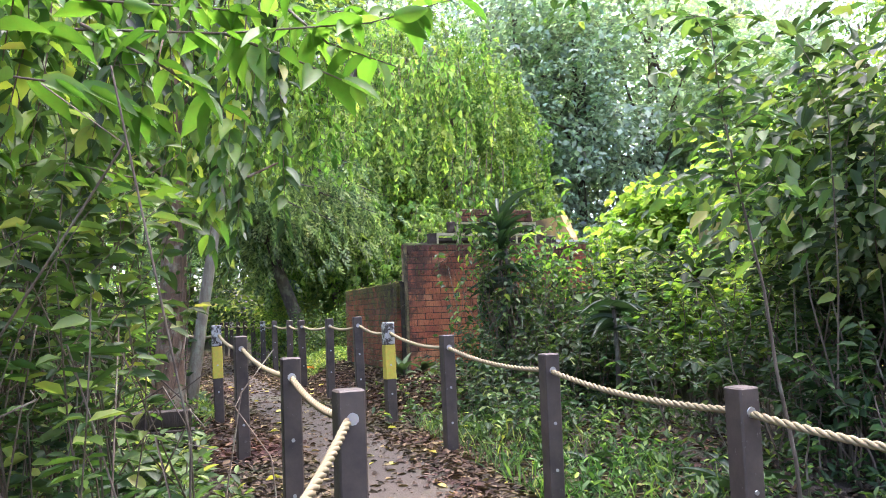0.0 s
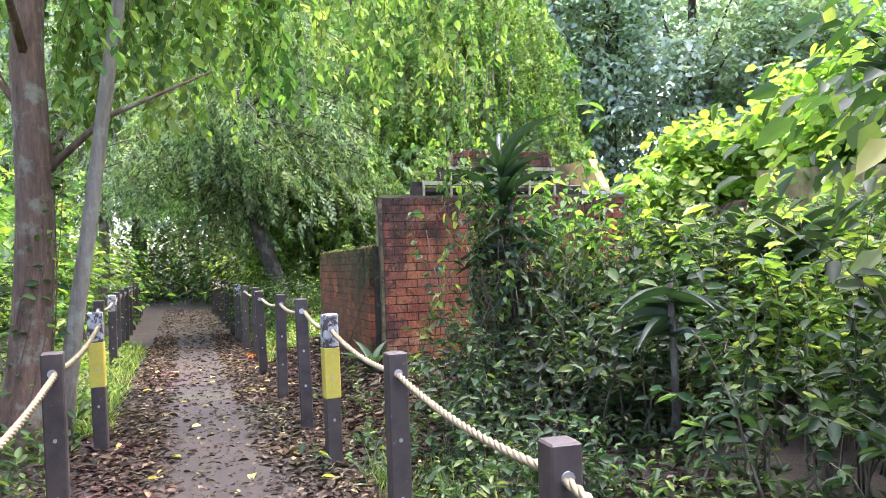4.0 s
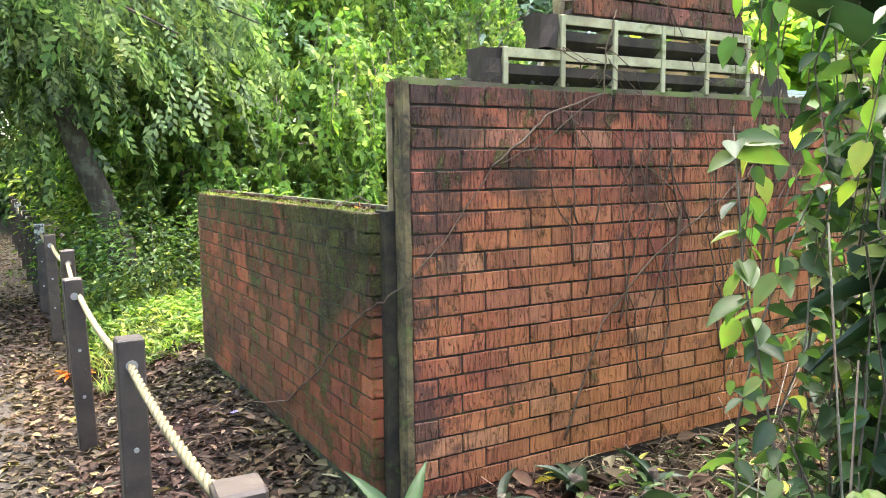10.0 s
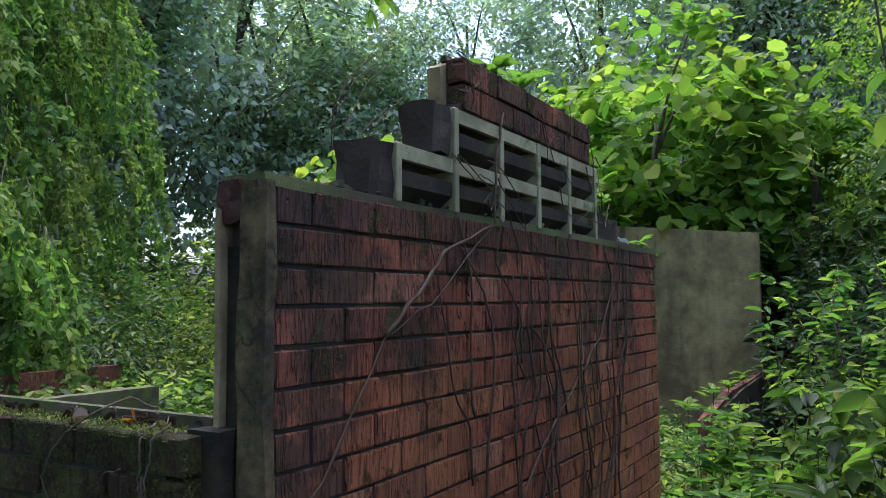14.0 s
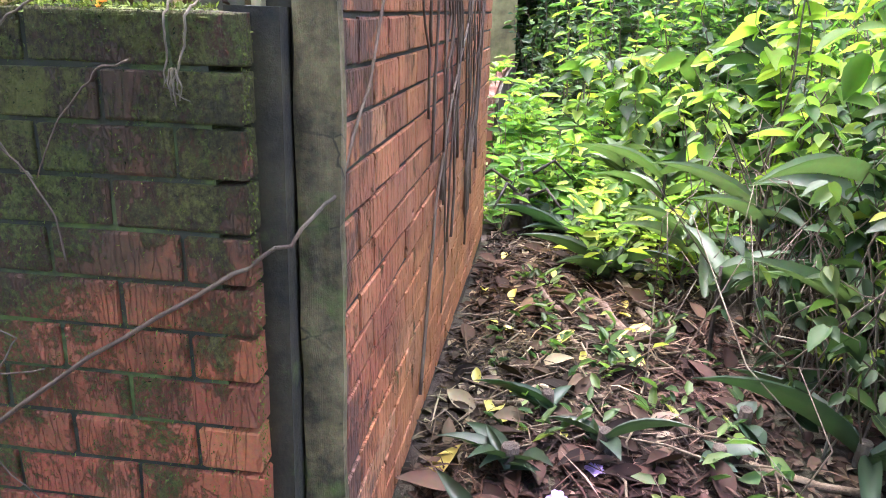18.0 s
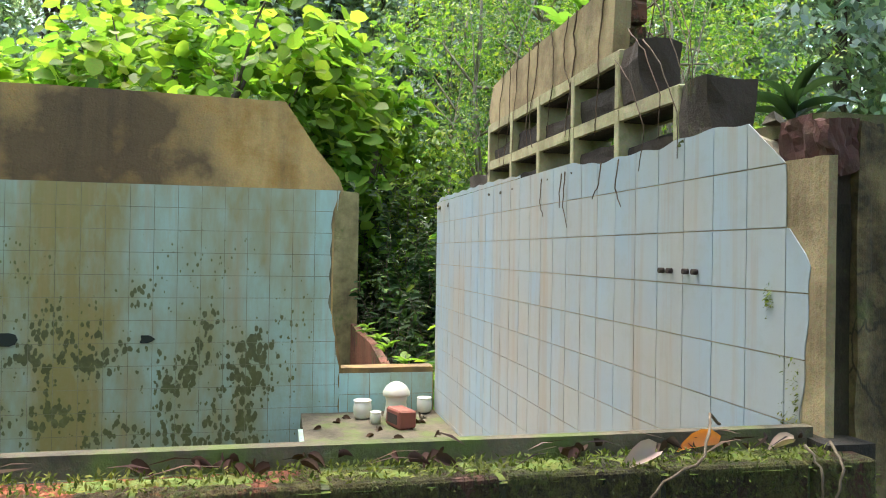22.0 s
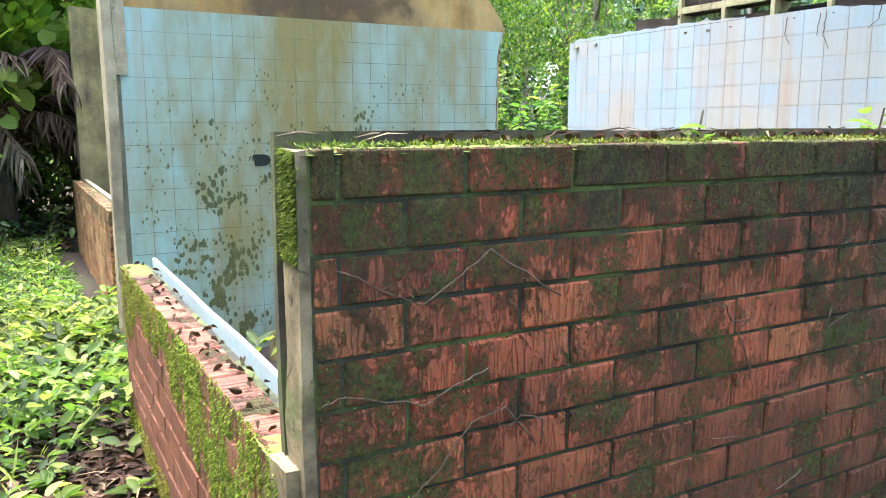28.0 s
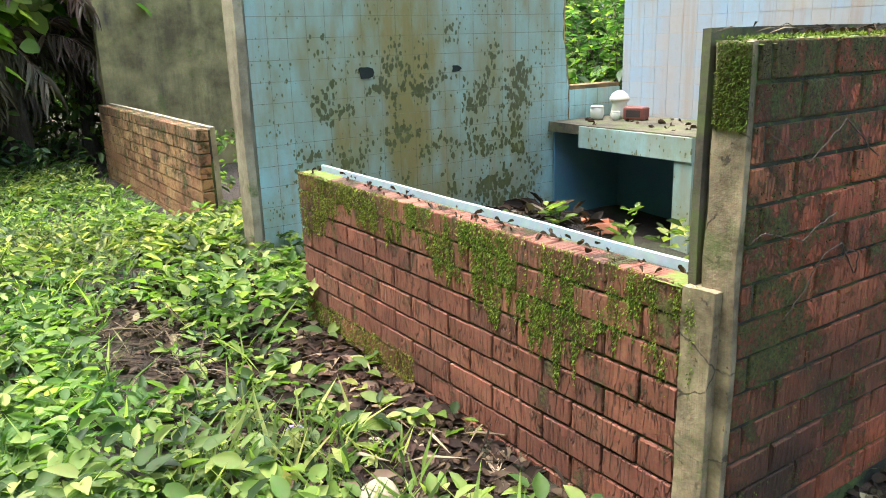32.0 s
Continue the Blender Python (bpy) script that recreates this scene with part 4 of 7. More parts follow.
wpart("corner_strip", roughen(roughen(bm, 0.003, 16, 7), 0.002, 60, 2), tan_render, wall_a, "rough tan render bared beside the tiles")
for x0, x1, y0, y1, z0, z1, k in ((3.238, 3.29, 9.325, 9.384, 2.168, 2.25, 4), (3.278, 3.352, 9.30, 9.38, 2.19, 2.262, 9), (3.335, 3.41, 9.295, 9.37, 2.218, 2.258, 15)):
    bm = boxbm(x0, x1, y0, y1, z0, z1, cuts=6)
    wpart("broken_brick", roughen(roughen(bm, 0.009, 20, k), 0.005, 60, k), brick_loose_dark, wall_a, "broken dark red brick end with a ragged face")
bm = boxbm(XA0, XA1, YA0 + 0.0018, YA1 - 0.0035, ZA - 0.0088, ZA + 0.0176, cuts=4)
wpart("coping", roughen(bm, 0.0123, 9, 5), concrete_moss, wall_a, "mossy broken mortar top")

# inner render of the south wall, broken at both ends
inner = [(XA0 + 0.03, 0.352), (XA1, 0.352), (XA1, 2.2528), (5.544, 2.288), (4.33, 2.285), (4.1, 2.262), (3.784, 2.262), (3.5376, 2.262), (3.43, 2.255), (3.375, 2.232), (3.345, 2.19), (3.335, 2.09), (3.285, 2.015), (3.292, 0.792)]
wpart("render_coat", prism(inner, "y", YA1 - 0.0176, YA1 + 0.0035), grout_a, wall_a)

# ventilation blocks in two rows, and the broken brickwork above them
PITCH, VX = 0.297, 3.7136


def vent(parent, i, row):
    x0 = VX + i * PITCH
    z0 = ZA + 0.01 + row * 0.1514
    v = wpart("vent_block", box(bmesh.new(), x0 - 0.013, x0 + 0.013, YA0 - 0.004, YA1 - 0.006, z0, z0 + 0.151, bevel=0.003), pale_block, parent, "pale concrete ventilation block")
    a, b = x0 + 0.0135, x0 + PITCH - 0.0135
    part("plate", roughen(boxbm(a, b, YA0 + 0.002, YA0 + 0.018, z0 + 0.112, z0 + 0.151, cuts=1), 0.002, 20, i), pale_block, v)
    part("plate", roughen(boxbm(a, b, YA1 - 0.022, YA1 - 0.008, z0 + 0.118, z0 + 0.151, cuts=1), 0.002, 20, i + 9), pale_block, v)
    part("shelf", roughen(boxbm(a, b, YA0 + 0.0185, YA1 - 0.0225, z0 + 0.114, z0 + 0.148, cuts=2), 0.003, 20, i), vent_louvre, v, "inside of the ventilation block, darkened for its shade")
    part("fill", roughen(boxbm(a, b, YA0 + 0.072, YA1 - 0.03, z0 + 0.001, z0 + 0.05 + 0.02 * (i % 2), cuts=3), 0.01, 24, i + row), mortar_a, v, "crumbled brick lying in the block")
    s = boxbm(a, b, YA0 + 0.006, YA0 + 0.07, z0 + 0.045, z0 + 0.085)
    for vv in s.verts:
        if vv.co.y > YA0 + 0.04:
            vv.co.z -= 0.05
    part("slat", s, vent_louvre, v, "dirty sloping louvre, darkened for shade")
    return v


for i in range(5):
    vent(wall_a, i, 0)
for i in range(1, 5):
    vent(wall_a, i, 1)
wpart("vent_end", boxbm(VX + 5 * PITCH - 0.013, VX + 5 * PITCH + 0.013, YA0 - 0.004, YA1 - 0.006, ZA + 0.01, ZA + 0.31, bevel=0.003), pale_block, wall_a, "pale concrete upright")
bm = boxbm(VX - 0.1144, VX - 0.0123, YA0 + 0.0053, YA1 - 0.0106, ZA + 0.0044, ZA + 0.154, cuts=2)
wpart("broken_end", roughen(bm, 0.0176, 11, 8), mortar_a, wall_a, "dark broken brick stub")
bm = boxbm(VX + PITCH - 0.1232, VX + PITCH - 0.0176, YA0 + 0.0053, YA1 - 0.0106, ZA + 0.1672, ZA + 0.308, cuts=2)
wpart("broken_end", roughen(bm, 0.0176, 11, 2), mortar_a, wall_a, "dark broken brick stub")
top_out = [(4.048, 2.5564), (5.192, 2.5564), (5.2184, 2.6048), (5.1568, 2.7016), (4.884, 2.728), (4.136, 2.7412), (4.0348, 2.6928)]
wpart("gable_render", prism(top_out, "y", YA0 + 0.066, YA1 - 0.0106), tan_render, wall_a, "cream plaster on the broken top")
wpart("mortar_top", prism([(4.048, 2.552), (5.1744, 2.552), (5.1392, 2.684), (4.1536, 2.7104)], "y", YA0 + 0.0141, YA0 + 0.066), mortar_a, wall_a)
bm = boxbm(5.2008, 5.544, YA0 + 0.0053, YA1 - 0.0106, ZA + 0.0044, ZA + 0.1232, cuts=3)
wpart("broken_end", roughen(bm, 0.0264, 8, 4), mortar_a, wall_a, "dark broken brick stub")

# --- west wall
wpart("mortar_core", boxbm(XB0 + 0.0066, XB1 - 0.0106, YB0 + 0.0396, YB1 - 0.0106, 0.308, ZB - 0.0053), mortar, wall_b)
bm = boxbm(XB1 - 0.010, XB1 + 0.0106, YB0 + 0.0176, YB1 + 0.0088, 0.308, ZB + 0.026, cuts=6)
wpart("back_render", roughen(bm, 0.0053, 12, 1), render_edge, wall_b, "cracked render edge")
bm = boxbm(XB0 + 0.0035, XB1 - 0.0264, YB1 - 0.0141, YB1 + 0.0053, 0.308, ZB, cuts=12)
wpart("end_render", roughen(roughen(bm, 0.005, 16, 6), 0.003, 55, 2), end_concrete, wall_b, "rough concrete end of the wall")

# --- east wall: plaster above, tiles below, broken at its south end
east = [(YC1, 0.352), (YC1, 2.7984), (11.264, 2.8028), (10.1728, 2.7852), (10.0848, 2.6576), (10.0144, 2.552), (9.9, 2.4112), (9.8736, 2.3408), (9.9176, 2.244), (9.922, 1.716), (9.8736, 1.4432), (9.8736, 0.352)]
wpart("mortar_core", prism(east, "x", XC0 + 0.0106, XC1), plaster, wall_c, "brown stained plaster")
wpart("tile_bed", prism([(YC1, 0.352), (YC1, 2.345), (9.885, 2.345), (9.93, 2.24), (9.93, 1.7), (9.89, 1.45), (9.89, 0.352)], "x", XC0 + 0.0096, XC0 + 0.02), grout, wall_c)
bm = boxbm(XC0 - 0.0176, XC1 + 0.0044, YC1 - 0.0176, YC1 + 0.0308, 0.308, 2.816, cuts=4)
wpart("pier", roughen(bm, 0.0088, 8, 3), concrete, wall_c, "pale concrete end pier")
bm = boxbm(XC0 - 0.0106, XC0 + 0.0088, YC1 - 0.0748, YC1 - 0.0176, 2.024, 2.772, cuts=2)
wpart("render_strip", roughen(bm, 0.0035, 14, 3), concrete, wall_c)

# low tiled return between the east and the south wall
wall_e = tagged(empty("wall_return", (6.1424, 9.3984, 0.352)), "low tiled return wall with a broken top", "wall", kind="structure")
wpart("mortar_core", roughen(boxbm(6.1512, 6.2568, 9.3896, 9.8736, 0.352, 1.4344, cuts=3), 0.007, 10), plaster, wall_e)

# --- north knee wall
wpart("mortar_core", boxbm(XD0 + 0.0088, XD1 - 0.0106, YD0 + 0.0264, YD1 - 0.0106, 0.264, ZD - 0.0088), mortar, wall_d)
bm = boxbm(XD0 + 0.0528, XD1 + 0.0176, YD0 - 0.0106, YD0 + 0.003, 0.264, ZD + 0.008, cuts=5)
wpart("tile_edge", roughen(bm, 0.0035, 9), white_strip, wall_d, "pale blue tiled inner edge")
bm = boxbm(XD0 - 0.044, XD0 + 0.0352, YD0 + 0.0176, YD1 + 0.0035, 0.264, ZD + 0., cuts=12)
wpart("end_render", roughen(roughen(bm, 0.006, 12, 2), 0.003, 55, 4), end_concrete, wall_d, "rough concrete end")

# --- second room behind: back wall and its knee wall, and low walls further on
wall_f = tagged(empty("wall_back", (10.3576, 9.328, 0.352)), "brown stained rendered back wall of the next room", "wall", kind="structure")
wpart("render_coat", roughen(prism([(9.3456, 0.264), (12.0384, 0.264), (12.0384, 2.9), (11.2, 2.84), (10.3, 2.76), (9.3456, 2.66)], "x", 10.3576, 10.4896), 0.0106, 3), grey_wall, wall_f)
wall_j = tagged(empty("wall_south_far", (6.3, 9.3, 0.264)), "low rendered wall stub with a broken brick top", "wall", kind="structure")
bm = prism([(7.6, 0.264), (10.34, 0.264), (10.34, 1.27), (9.6, 1.25), (8.7, 1.26), (8.1, 1.2), (7.7, 1.15)], "y", 9.345, 9.41)
wpart("brickwork", bm, brick_d, wall_j)
bm = prism([(7.7, 0.264), (10.34, 0.264), (10.34, 1.25), (9.0, 1.23), (8.2, 1.18), (7.8, 1.1)], "y", 9.32, 9.343)
wpart("render_coat", bm, dark_concrete, wall_j)
wall_g = tagged(empty("wall_north_far", (7.216, 11.968, 0.264)), "low mossy brick wall of the next room", "wall", kind="structure")
wpart("mortar_core", boxbm(7.238, 10.34, 12.0208, 12.1044, 0.264, 1.2364), mortar, wall_g)
wpart("back_render", roughen(boxbm(7.2336, 10.3488, 11.9856, 12.0208, 0.264, 1.254, cuts=3), 0.0053, 6), concrete, wall_g)
wall_h = tagged(empty("wall_low_beyond", (7.04, 16.632, 0.264)), "low mossy wall among creepers", "wall", kind="structure")
wpart("brickwork", roughen(boxbm(6.424, 8.184, 16.28, 16.412, 0.176, 1.2496, cuts=3), 0.0106, 5), brick_d, wall_h)
wall_i = tagged(empty("wall_low_mossy", (5.632, 14.08, 0.264)), "low mossy rendered wall stub", "wall", kind="structure")
wpart("render_coat", roughen(boxbm(5.588, 6.952, 14.08, 14.212, 0.176, 1.232, cuts=3), 0.0106, 5), concrete_moss, wall_i)

# room floor
bm = boxbm(XB1, 10.3576, YA1, YD0 - 0.0176, 0.22, 0.4928, cuts=2)
tagged(obj("floor", roughen(bm, 0.0106, 2), soil), "room floor buried in soil and litter", "floor", kind="structure")

# --- tiled counter in the corner
counter = tagged(empty("counter", (5.544, 9.68, 0.4928)), "ruined aqua-tiled kitchen counter, hollow underneath", "counter")
cpos = Vector((5.544, 9.68, 0.4928))


def cpart(name, bm, mat, label=""):
    ob = part(name, bm, mat, counter, label)
    ob.matrix_parent_inverse = Matrix.Translation(-cpos)
    return ob


cpart("slab", roughen(boxbm(4.9456, 6.138, 9.3878, 10.076, 1.144, 1.2074, cuts=3), 0.0053, 7), render_edge, "broken concrete worktop under dead leaves")
cpart("fascia", roughen(boxbm(4.9456, 5.8256, 10.0672, 10.098, 1.0648, 1.2012, cuts=1), 0.0026, 9), tile_c, "aqua tiled front edge")
cpart("support", boxbm(4.9456, 5.0688, 9.3878, 10.0848, 0.5, 1.144), tile_c, "aqua tiled upright")
cpart("back_panel", boxbm(5.0688, 6.1371, 9.3878, 9.4072, 0.5, 1.144), blue_paint, "blue painted recess")
cpart("side_panel", boxbm(6.1204, 6.1371, 9.4072, 10.032, 0.5, 1.144), blue_paint)

# ---------------------------------------------------------------- rope fence
def fence_post(x, y, top, band=False, pale=False, turn=0.0):
    g = float(height(x, y))
    e = empty("fence_post", (x, y, g))
    e.rotation_euler = (rng.normal(0, 0.012), rng.normal(0, 0.012), turn)
    h = top - g
    w = 0.05
    shaft = part("shaft", boxbm(-w, w, -w, w, -0.12, h, bevel=0.007), post_mat, e)
    if band:
        part("yellow_band", boxbm(-w - 0.003, w + 0.003, -w - 0.003, w + 0.003, h - 0.56, h - 0.22, bevel=0.006), post_band, e, "chipped yellow painted band")
    if band or pale:
        part("painted_top", boxbm(-w - 0.002, w + 0.002, -w - 0.002, w + 0.002, h - 0.22, h + 0.002, bevel=0.008), post_white, e, "flaking whitish paint")
    for dz in (0.42, 0.7):
        part("bolt", tube(bmesh.new(), [(0, -w - 0.006, h - dz), (0, -w + 0.01, h - dz)], 0.010, 8), steel, shaft)
    part("rope_hole", tube(bmesh.new(), [(0, -w - 0.004, h - 0.1), (0, -w + 0.01, h - 0.1)], 0.022, 10), steel, shaft)
    lab = "dark square fence post with a yellow band" if band else "dark brown square recycled-plastic fence post"
    return tagged(e, lab, "fence post", "rope fence posts")


def rope(a, b, sag=0.05):
    """A twisted rope: three strands round a sagging line."""
    a, b = Vector(a), Vector(b)
    d = (b - a)
    bm = bmesh.new()
    side = Vector((-d.y, d.x, 0)).normalized()
    turns = d.length / 0.05
    n = 78
    for s in range(3):
        pts = []
        for i in range(n + 1):
            u = i / n
            p = a + d * u - Vector((0, 0, sag * 4 * u * (1 - u)))
            ang = 2 * math.pi * (turns / 3 * u + s / 3)
            pts.append(p + 0.0083 * (math.cos(ang) * side + math.sin(ang) * Vector((0, 0, 1))))
        tube(bm, pts, 0.0092, 5)
    return tagged(obj("rope", bm, rope_mat), "sagging twisted natural-fibre rope between fence posts", "rope", "fence ropes")


RIGHT = [(2.6, -0.97, 0.93), (2.39, 0.63, 0.94), (2.358, 2.2, 0.968), (2.376, 3.872, 1.043), (2.332, 5.474, 1.14), (2.288, 6.952, 1.25), (2.288, 8.096, 1.316), (2.288, 9.66, 1.305), (2.288, 11.55, 1.295)]
RIGHT += [(2.37 - 0.012 * k, 11.6 + 1.6 * k, 1.30) for k in range(1, 10)]
LEFT = [(-0.53, -1.23, 0.88), (0.13, 0.84, 0.95), (0.73, 2.306, 1.065), (0.766, 3.696, 1.118), (0.766, 6.0, 1.20), (0.757, 8.15, 1.285), (0.493, 10.868, 1.285), (0.484, 12.848, 1.285), (0.414, 14.608, 1.285)]
LEFT += [(0.40 - 0.03 * k, 14.6 + 1.6 * k, 1.29) for k in range(1, 9)]
for side, posts in (("r", RIGHT), ("l", LEFT)):
    for i, (x, y, t) in enumerate(posts):
        fence_post(x, y, t, band=i == 5, pale=(i % 4 == 3 and y > 10), turn=rng.normal(0, 0.05))
    for (x0, y0, t0), (x1, y1, t1) in zip(posts, posts[1:]):
        rope((x0, y0, t0 - 0.1), (x1, y1, t1 - 0.1), 0.045)


# ---------------------------------------------------------------- trees and plants
def gh(x, y):
    return float(height(x, y))


def spread_copies(kinds, spots, lo=0.8, hi=1.3, tall_gap=False):
    for x, y in spots:
        s = lo + (hi - lo) * rng.random()
        if tall_gap and 12 < math.degrees(math.atan2(y - 9, x - 4)) < 40:
            s *= 0.58
        m = Matrix.Translation((x, y, gh(x, y) - 0.05)) @ Matrix.Rotation(rng.random() * 6.28, 4, "Z") @ Matrix.Diagonal((s, s, s * (0.9 + 0.25 * rng.random()), 1))
        copy_thing(kinds[int(rng.integers(0, len(kinds)))], m)


def ring_spots(cx, cy, r0, r1, a0, a1, n):
    """Spots between two radii and two bearings (degrees, from east to the left)."""
    out = []
    for i in range(n):
        a = radians(a0 + (a1 - a0) * (i + rng.random() * 0.8) / n)
        r = r0 + (r1 - r0) * rng.random()
        out.append((cx + r * math.cos(a), cy + r * math.sin(a)))
    return [(x, y) for x, y in out if not (abs(x - 1.5) < 2.4 and 0 < y < 34)]


# far wood on the slope; distance haze is mixed into its leaf colours
woods = []
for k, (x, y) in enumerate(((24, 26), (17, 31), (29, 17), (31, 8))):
    woods.append(tree("forest_tree", (x, y, gh(x, y)), 13 + 2 * k, 3.6 + 0.3 * k, (leaf_haze_grey, leaf_haze_grey, leaf_far, leaf_far)[k],
                      "tall forest tree, its dense grey-green crown paled with distance haze", 170, 22, 0.58, 0.24, None, 0.2, CLUSTER, 0.12, 0.8))
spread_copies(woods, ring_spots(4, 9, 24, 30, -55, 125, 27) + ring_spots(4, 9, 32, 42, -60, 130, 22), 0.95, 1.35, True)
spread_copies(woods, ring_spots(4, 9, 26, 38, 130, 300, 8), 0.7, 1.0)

# leafy thickets that close the views between the trees
thick = []
for k, (x, y) in enumerate(((-3.5, 12.5), (-4.0, 18.0), (13.0, 19.5))):
    p, out, cl = crown_points((0, 0, 1.1), (1.7, 1.7, 1.5), 110, 28, 0.30, 0.3, -0.6)
    p[:, 2] = np.abs(p[:, 2])
    e = empty("thicket", (x, y, gh(x, y)))
    ln = 0.15 * (0.5 + 0.9 * rng.random(len(p)))
    o = new("foliage", leaves_mesh("foliage", p, out, ln, ln * 0.5, (leaf_mid, leaf_bright, leaf_ground)[k]))
    o.parent = e
    tagged(o, kind="stuff")
    bm = bmesh.new()
    for c in cl[::12]:
        tube(bm, [(c[0] * 0.2, c[1] * 0.2, -0.1), (c[0] * 0.6, c[1] * 0.6, c[2] * 0.55), tuple(c)], [0.02, 0.014, 0.005], 5)
    tagged(part("stem_tangle", bm, bark, e), kind="stuff")
    thick.append(tagged(e, "dense green thicket of broad-leaved shrubs", "thicket"))
spread_copies(thick, [(-2.6, 8.6), (-3.4, 5.6), (-3.9, 9.2), (-2.3, 15.0), (-3.0, 21), (-1.6, 19.5), (-1.5, 25), (0.2, 33), (2.0, 34), (3.6, 30), (5.0, 25.5), (4.6, 21)], 0.9, 1.3)
spread_copies(thick, ring_spots(4, 9, 17, 23, -50, 78, 24), 0.9, 1.4)
spread_copies(thick, [(6.5, 17.8), (8.5, 17.2), (10.4, 16.2), (11.6, 14.4), (13, 12), (10.0, 19.0)], 0.6, 0.95)

spread_copies(thick, [(3.3, 15.0), (4.3, 14.9), (3.0, 17.3), (4.9, 16.4)], 0.4, 0.5)

# weeping tree by the path beyond the ruin: a leaning dark trunk under drooping twigs
e = empty("weeping_tree", (3.2, 16.5, gh(3.2, 16.5)))
bm = tube(bmesh.new(), [(0.05, 0, -0.2), (-0.02, 0, 0.5), (-0.22, 0.05, 1.1), (-0.5, 0.1, 1.9), (-0.68, 0.12, 2.8), (-0.7, 0.2, 4.0), (-0.5, 0.2, 5.6)], [0.2, 0.16, 0.145, 0.13, 0.11, 0.08, 0.03], 11)
P, A = [], []
for k in range(46):
    a, z = k * 2.4, 2.2 + 3.4 * rng.random()
    r = (1.1 + 1.5 * rng.random()) * (1.15 - 0.12 * abs(z - 3.6))
    s0 = Vector((np.interp(z, [1.9, 2.8, 4.0, 5.6], [-0.5, -0.68, -0.7, -0.5]), 0.15, z))
    mid = s0 + Vector((0.5 * r * math.cos(a), 0.5 * r * math.sin(a), 0.45))
    tip = s0 + Vector((r * math.cos(a), r * math.sin(a), 0.15 - 0.35 * rng.random()))
    tube(bm, [s0, mid, tip], [0.032, 0.02, 0.007], 5)
    for _ in range(105):
        u = rng.random() ** 0.7
        p = s0.lerp(mid, u * 2) if u < 0.5 else mid.lerp(tip, u * 2 - 1)
        drop = 0.15 + 1.25 * rng.random() ** 2
        q = np.array(p) + rng.normal(0, 0.2, 3) - np.array([0, 0, drop * 0.7])
        if q[2] > 1.3 and q[1] > -1.9:
            P.append(q)
            A.append([0.35 * math.cos(a) + rng.normal(0, 0.35), 0.35 * math.sin(a) + rng.normal(0, 0.35), -1.0 + rng.normal(0, 0.25)])
part("trunk", bm, dark_bark, e)
P = np.array(P)
ln = 0.31 * (0.7 + 0.6 * rng.random(len(P)))
ob = new("crown", leaves_mesh("crown", P, np.array(A), ln, ln * 1.0, leaf_weep, TWIG, rng.random(len(P)) * 6.28))
ob.parent = e
tagged(ob, kind="stuff")
tagged(e, "dark leaning weeping tree with drooping narrow-leaved twigs", "tree")
tree("weeping_tree", (-0.5, 23.0, gh(-0.5, 23.0)), 8.5, 2.6, leaf_weep, "weeping tree with drooping foliage over the path", 130, 26, 0.32, 0.17, None, 1.0, TWIG, 0.3, 1.0)


def draped(x, y, r, top, n, mat, ln):
    """Creeper curtains that hang from a tree's crown to the ground."""
    st = []
    for _ in range(n):
        a, q = rng.random() * 2 * math.pi, r * (0.6 + 0.45 * rng.random())
        z0 = top * (0.35 + 0.68 * rng.random() ** 0.6) * math.sqrt(max(0.15, 1 - 0.45 * (q / r) ** 2))
        d = min(z0 * 0.95, 0.8 + 2.2 * rng.random())
        flare = 1 + 0.5 * (1 - z0 / top)
        cx, cy = q * math.cos(a) * flare, q * math.sin(a) * flare
        ph = rng.random() * 6
        st.append([(cx * (1 + 0.03 * i) + 0.08 * math.sin(ph + i), cy * (1 + 0.03 * i) + 0.08 * math.cos(ph + i), z0 - d * i / 7) for i in range(8)])
    return strand_foliage("creeper_curtain", (x, y, gh(x, y)), st, mat, "hanging curtain of light green creeper over a tree", ln, 1.0, 0.085, 0.9, 0.006, None, TRIO, "creeper", 2)


for x, y, r, h, n in ((5.1, 19.6, 1.7, 9.6, 300), (7.2, 20.6, 2.0, 10.6, 300), (9.3, 21.2, 1.8, 10.2, 240), (6.4, 17.6, 1.2, 3.6, 140), (4.3, 17.9, 1.0, 4.2, 120)):
    tree("draped_tree", (x, y, gh(x, y)), h, r, leaf_drape, "tree smothered in light green creeper", 70, 16, 0.2, 0.16, None, 0.9, TRIO, 0.12, 1.0)
    draped(x, y, r * 1.05, h, n, leaf_drape, 0.17)

# left of the path: two trunks, tangled undergrowth, low plants
e = empty("roadside_tree", (0.22, 8.15, gh(0.22, 8.15)))
bm, pts = trunk_bm((0, 0, -0.15), (0.32, 0.4, 6.4), 0.16, 0.07, 0.55, 10, 16, 3.0)
for k in range(7):
    s = pts[5 + k % 6]
    a = k * 2.3
    tube(bm, [s, s + Vector((0.5 * math.cos(a), 0.5 * math.sin(a), 0.5)), s + Vector((1.3 * math.cos(a), 1.3 * math.sin(a), 0.9))], [0.04, 0.025, 0.008], 6)
part("trunk", bm, bark_peel, e)
p, out, cl = crown_points((0.2, 0.3, 5.2), (2.3, 2.3, 2.0), 110, 40, 0.35)
ln = 0.13 * (0.5 + 0.9 * rng.random(len(p)))
o = new("crown", leaves_mesh("crown", p, out, ln, ln * 0.45, leaf_mid))
o.parent = e
tagged(o, kind="stuff")
tagged(e, "roadside tree with mottled pale brown bark", "tree")
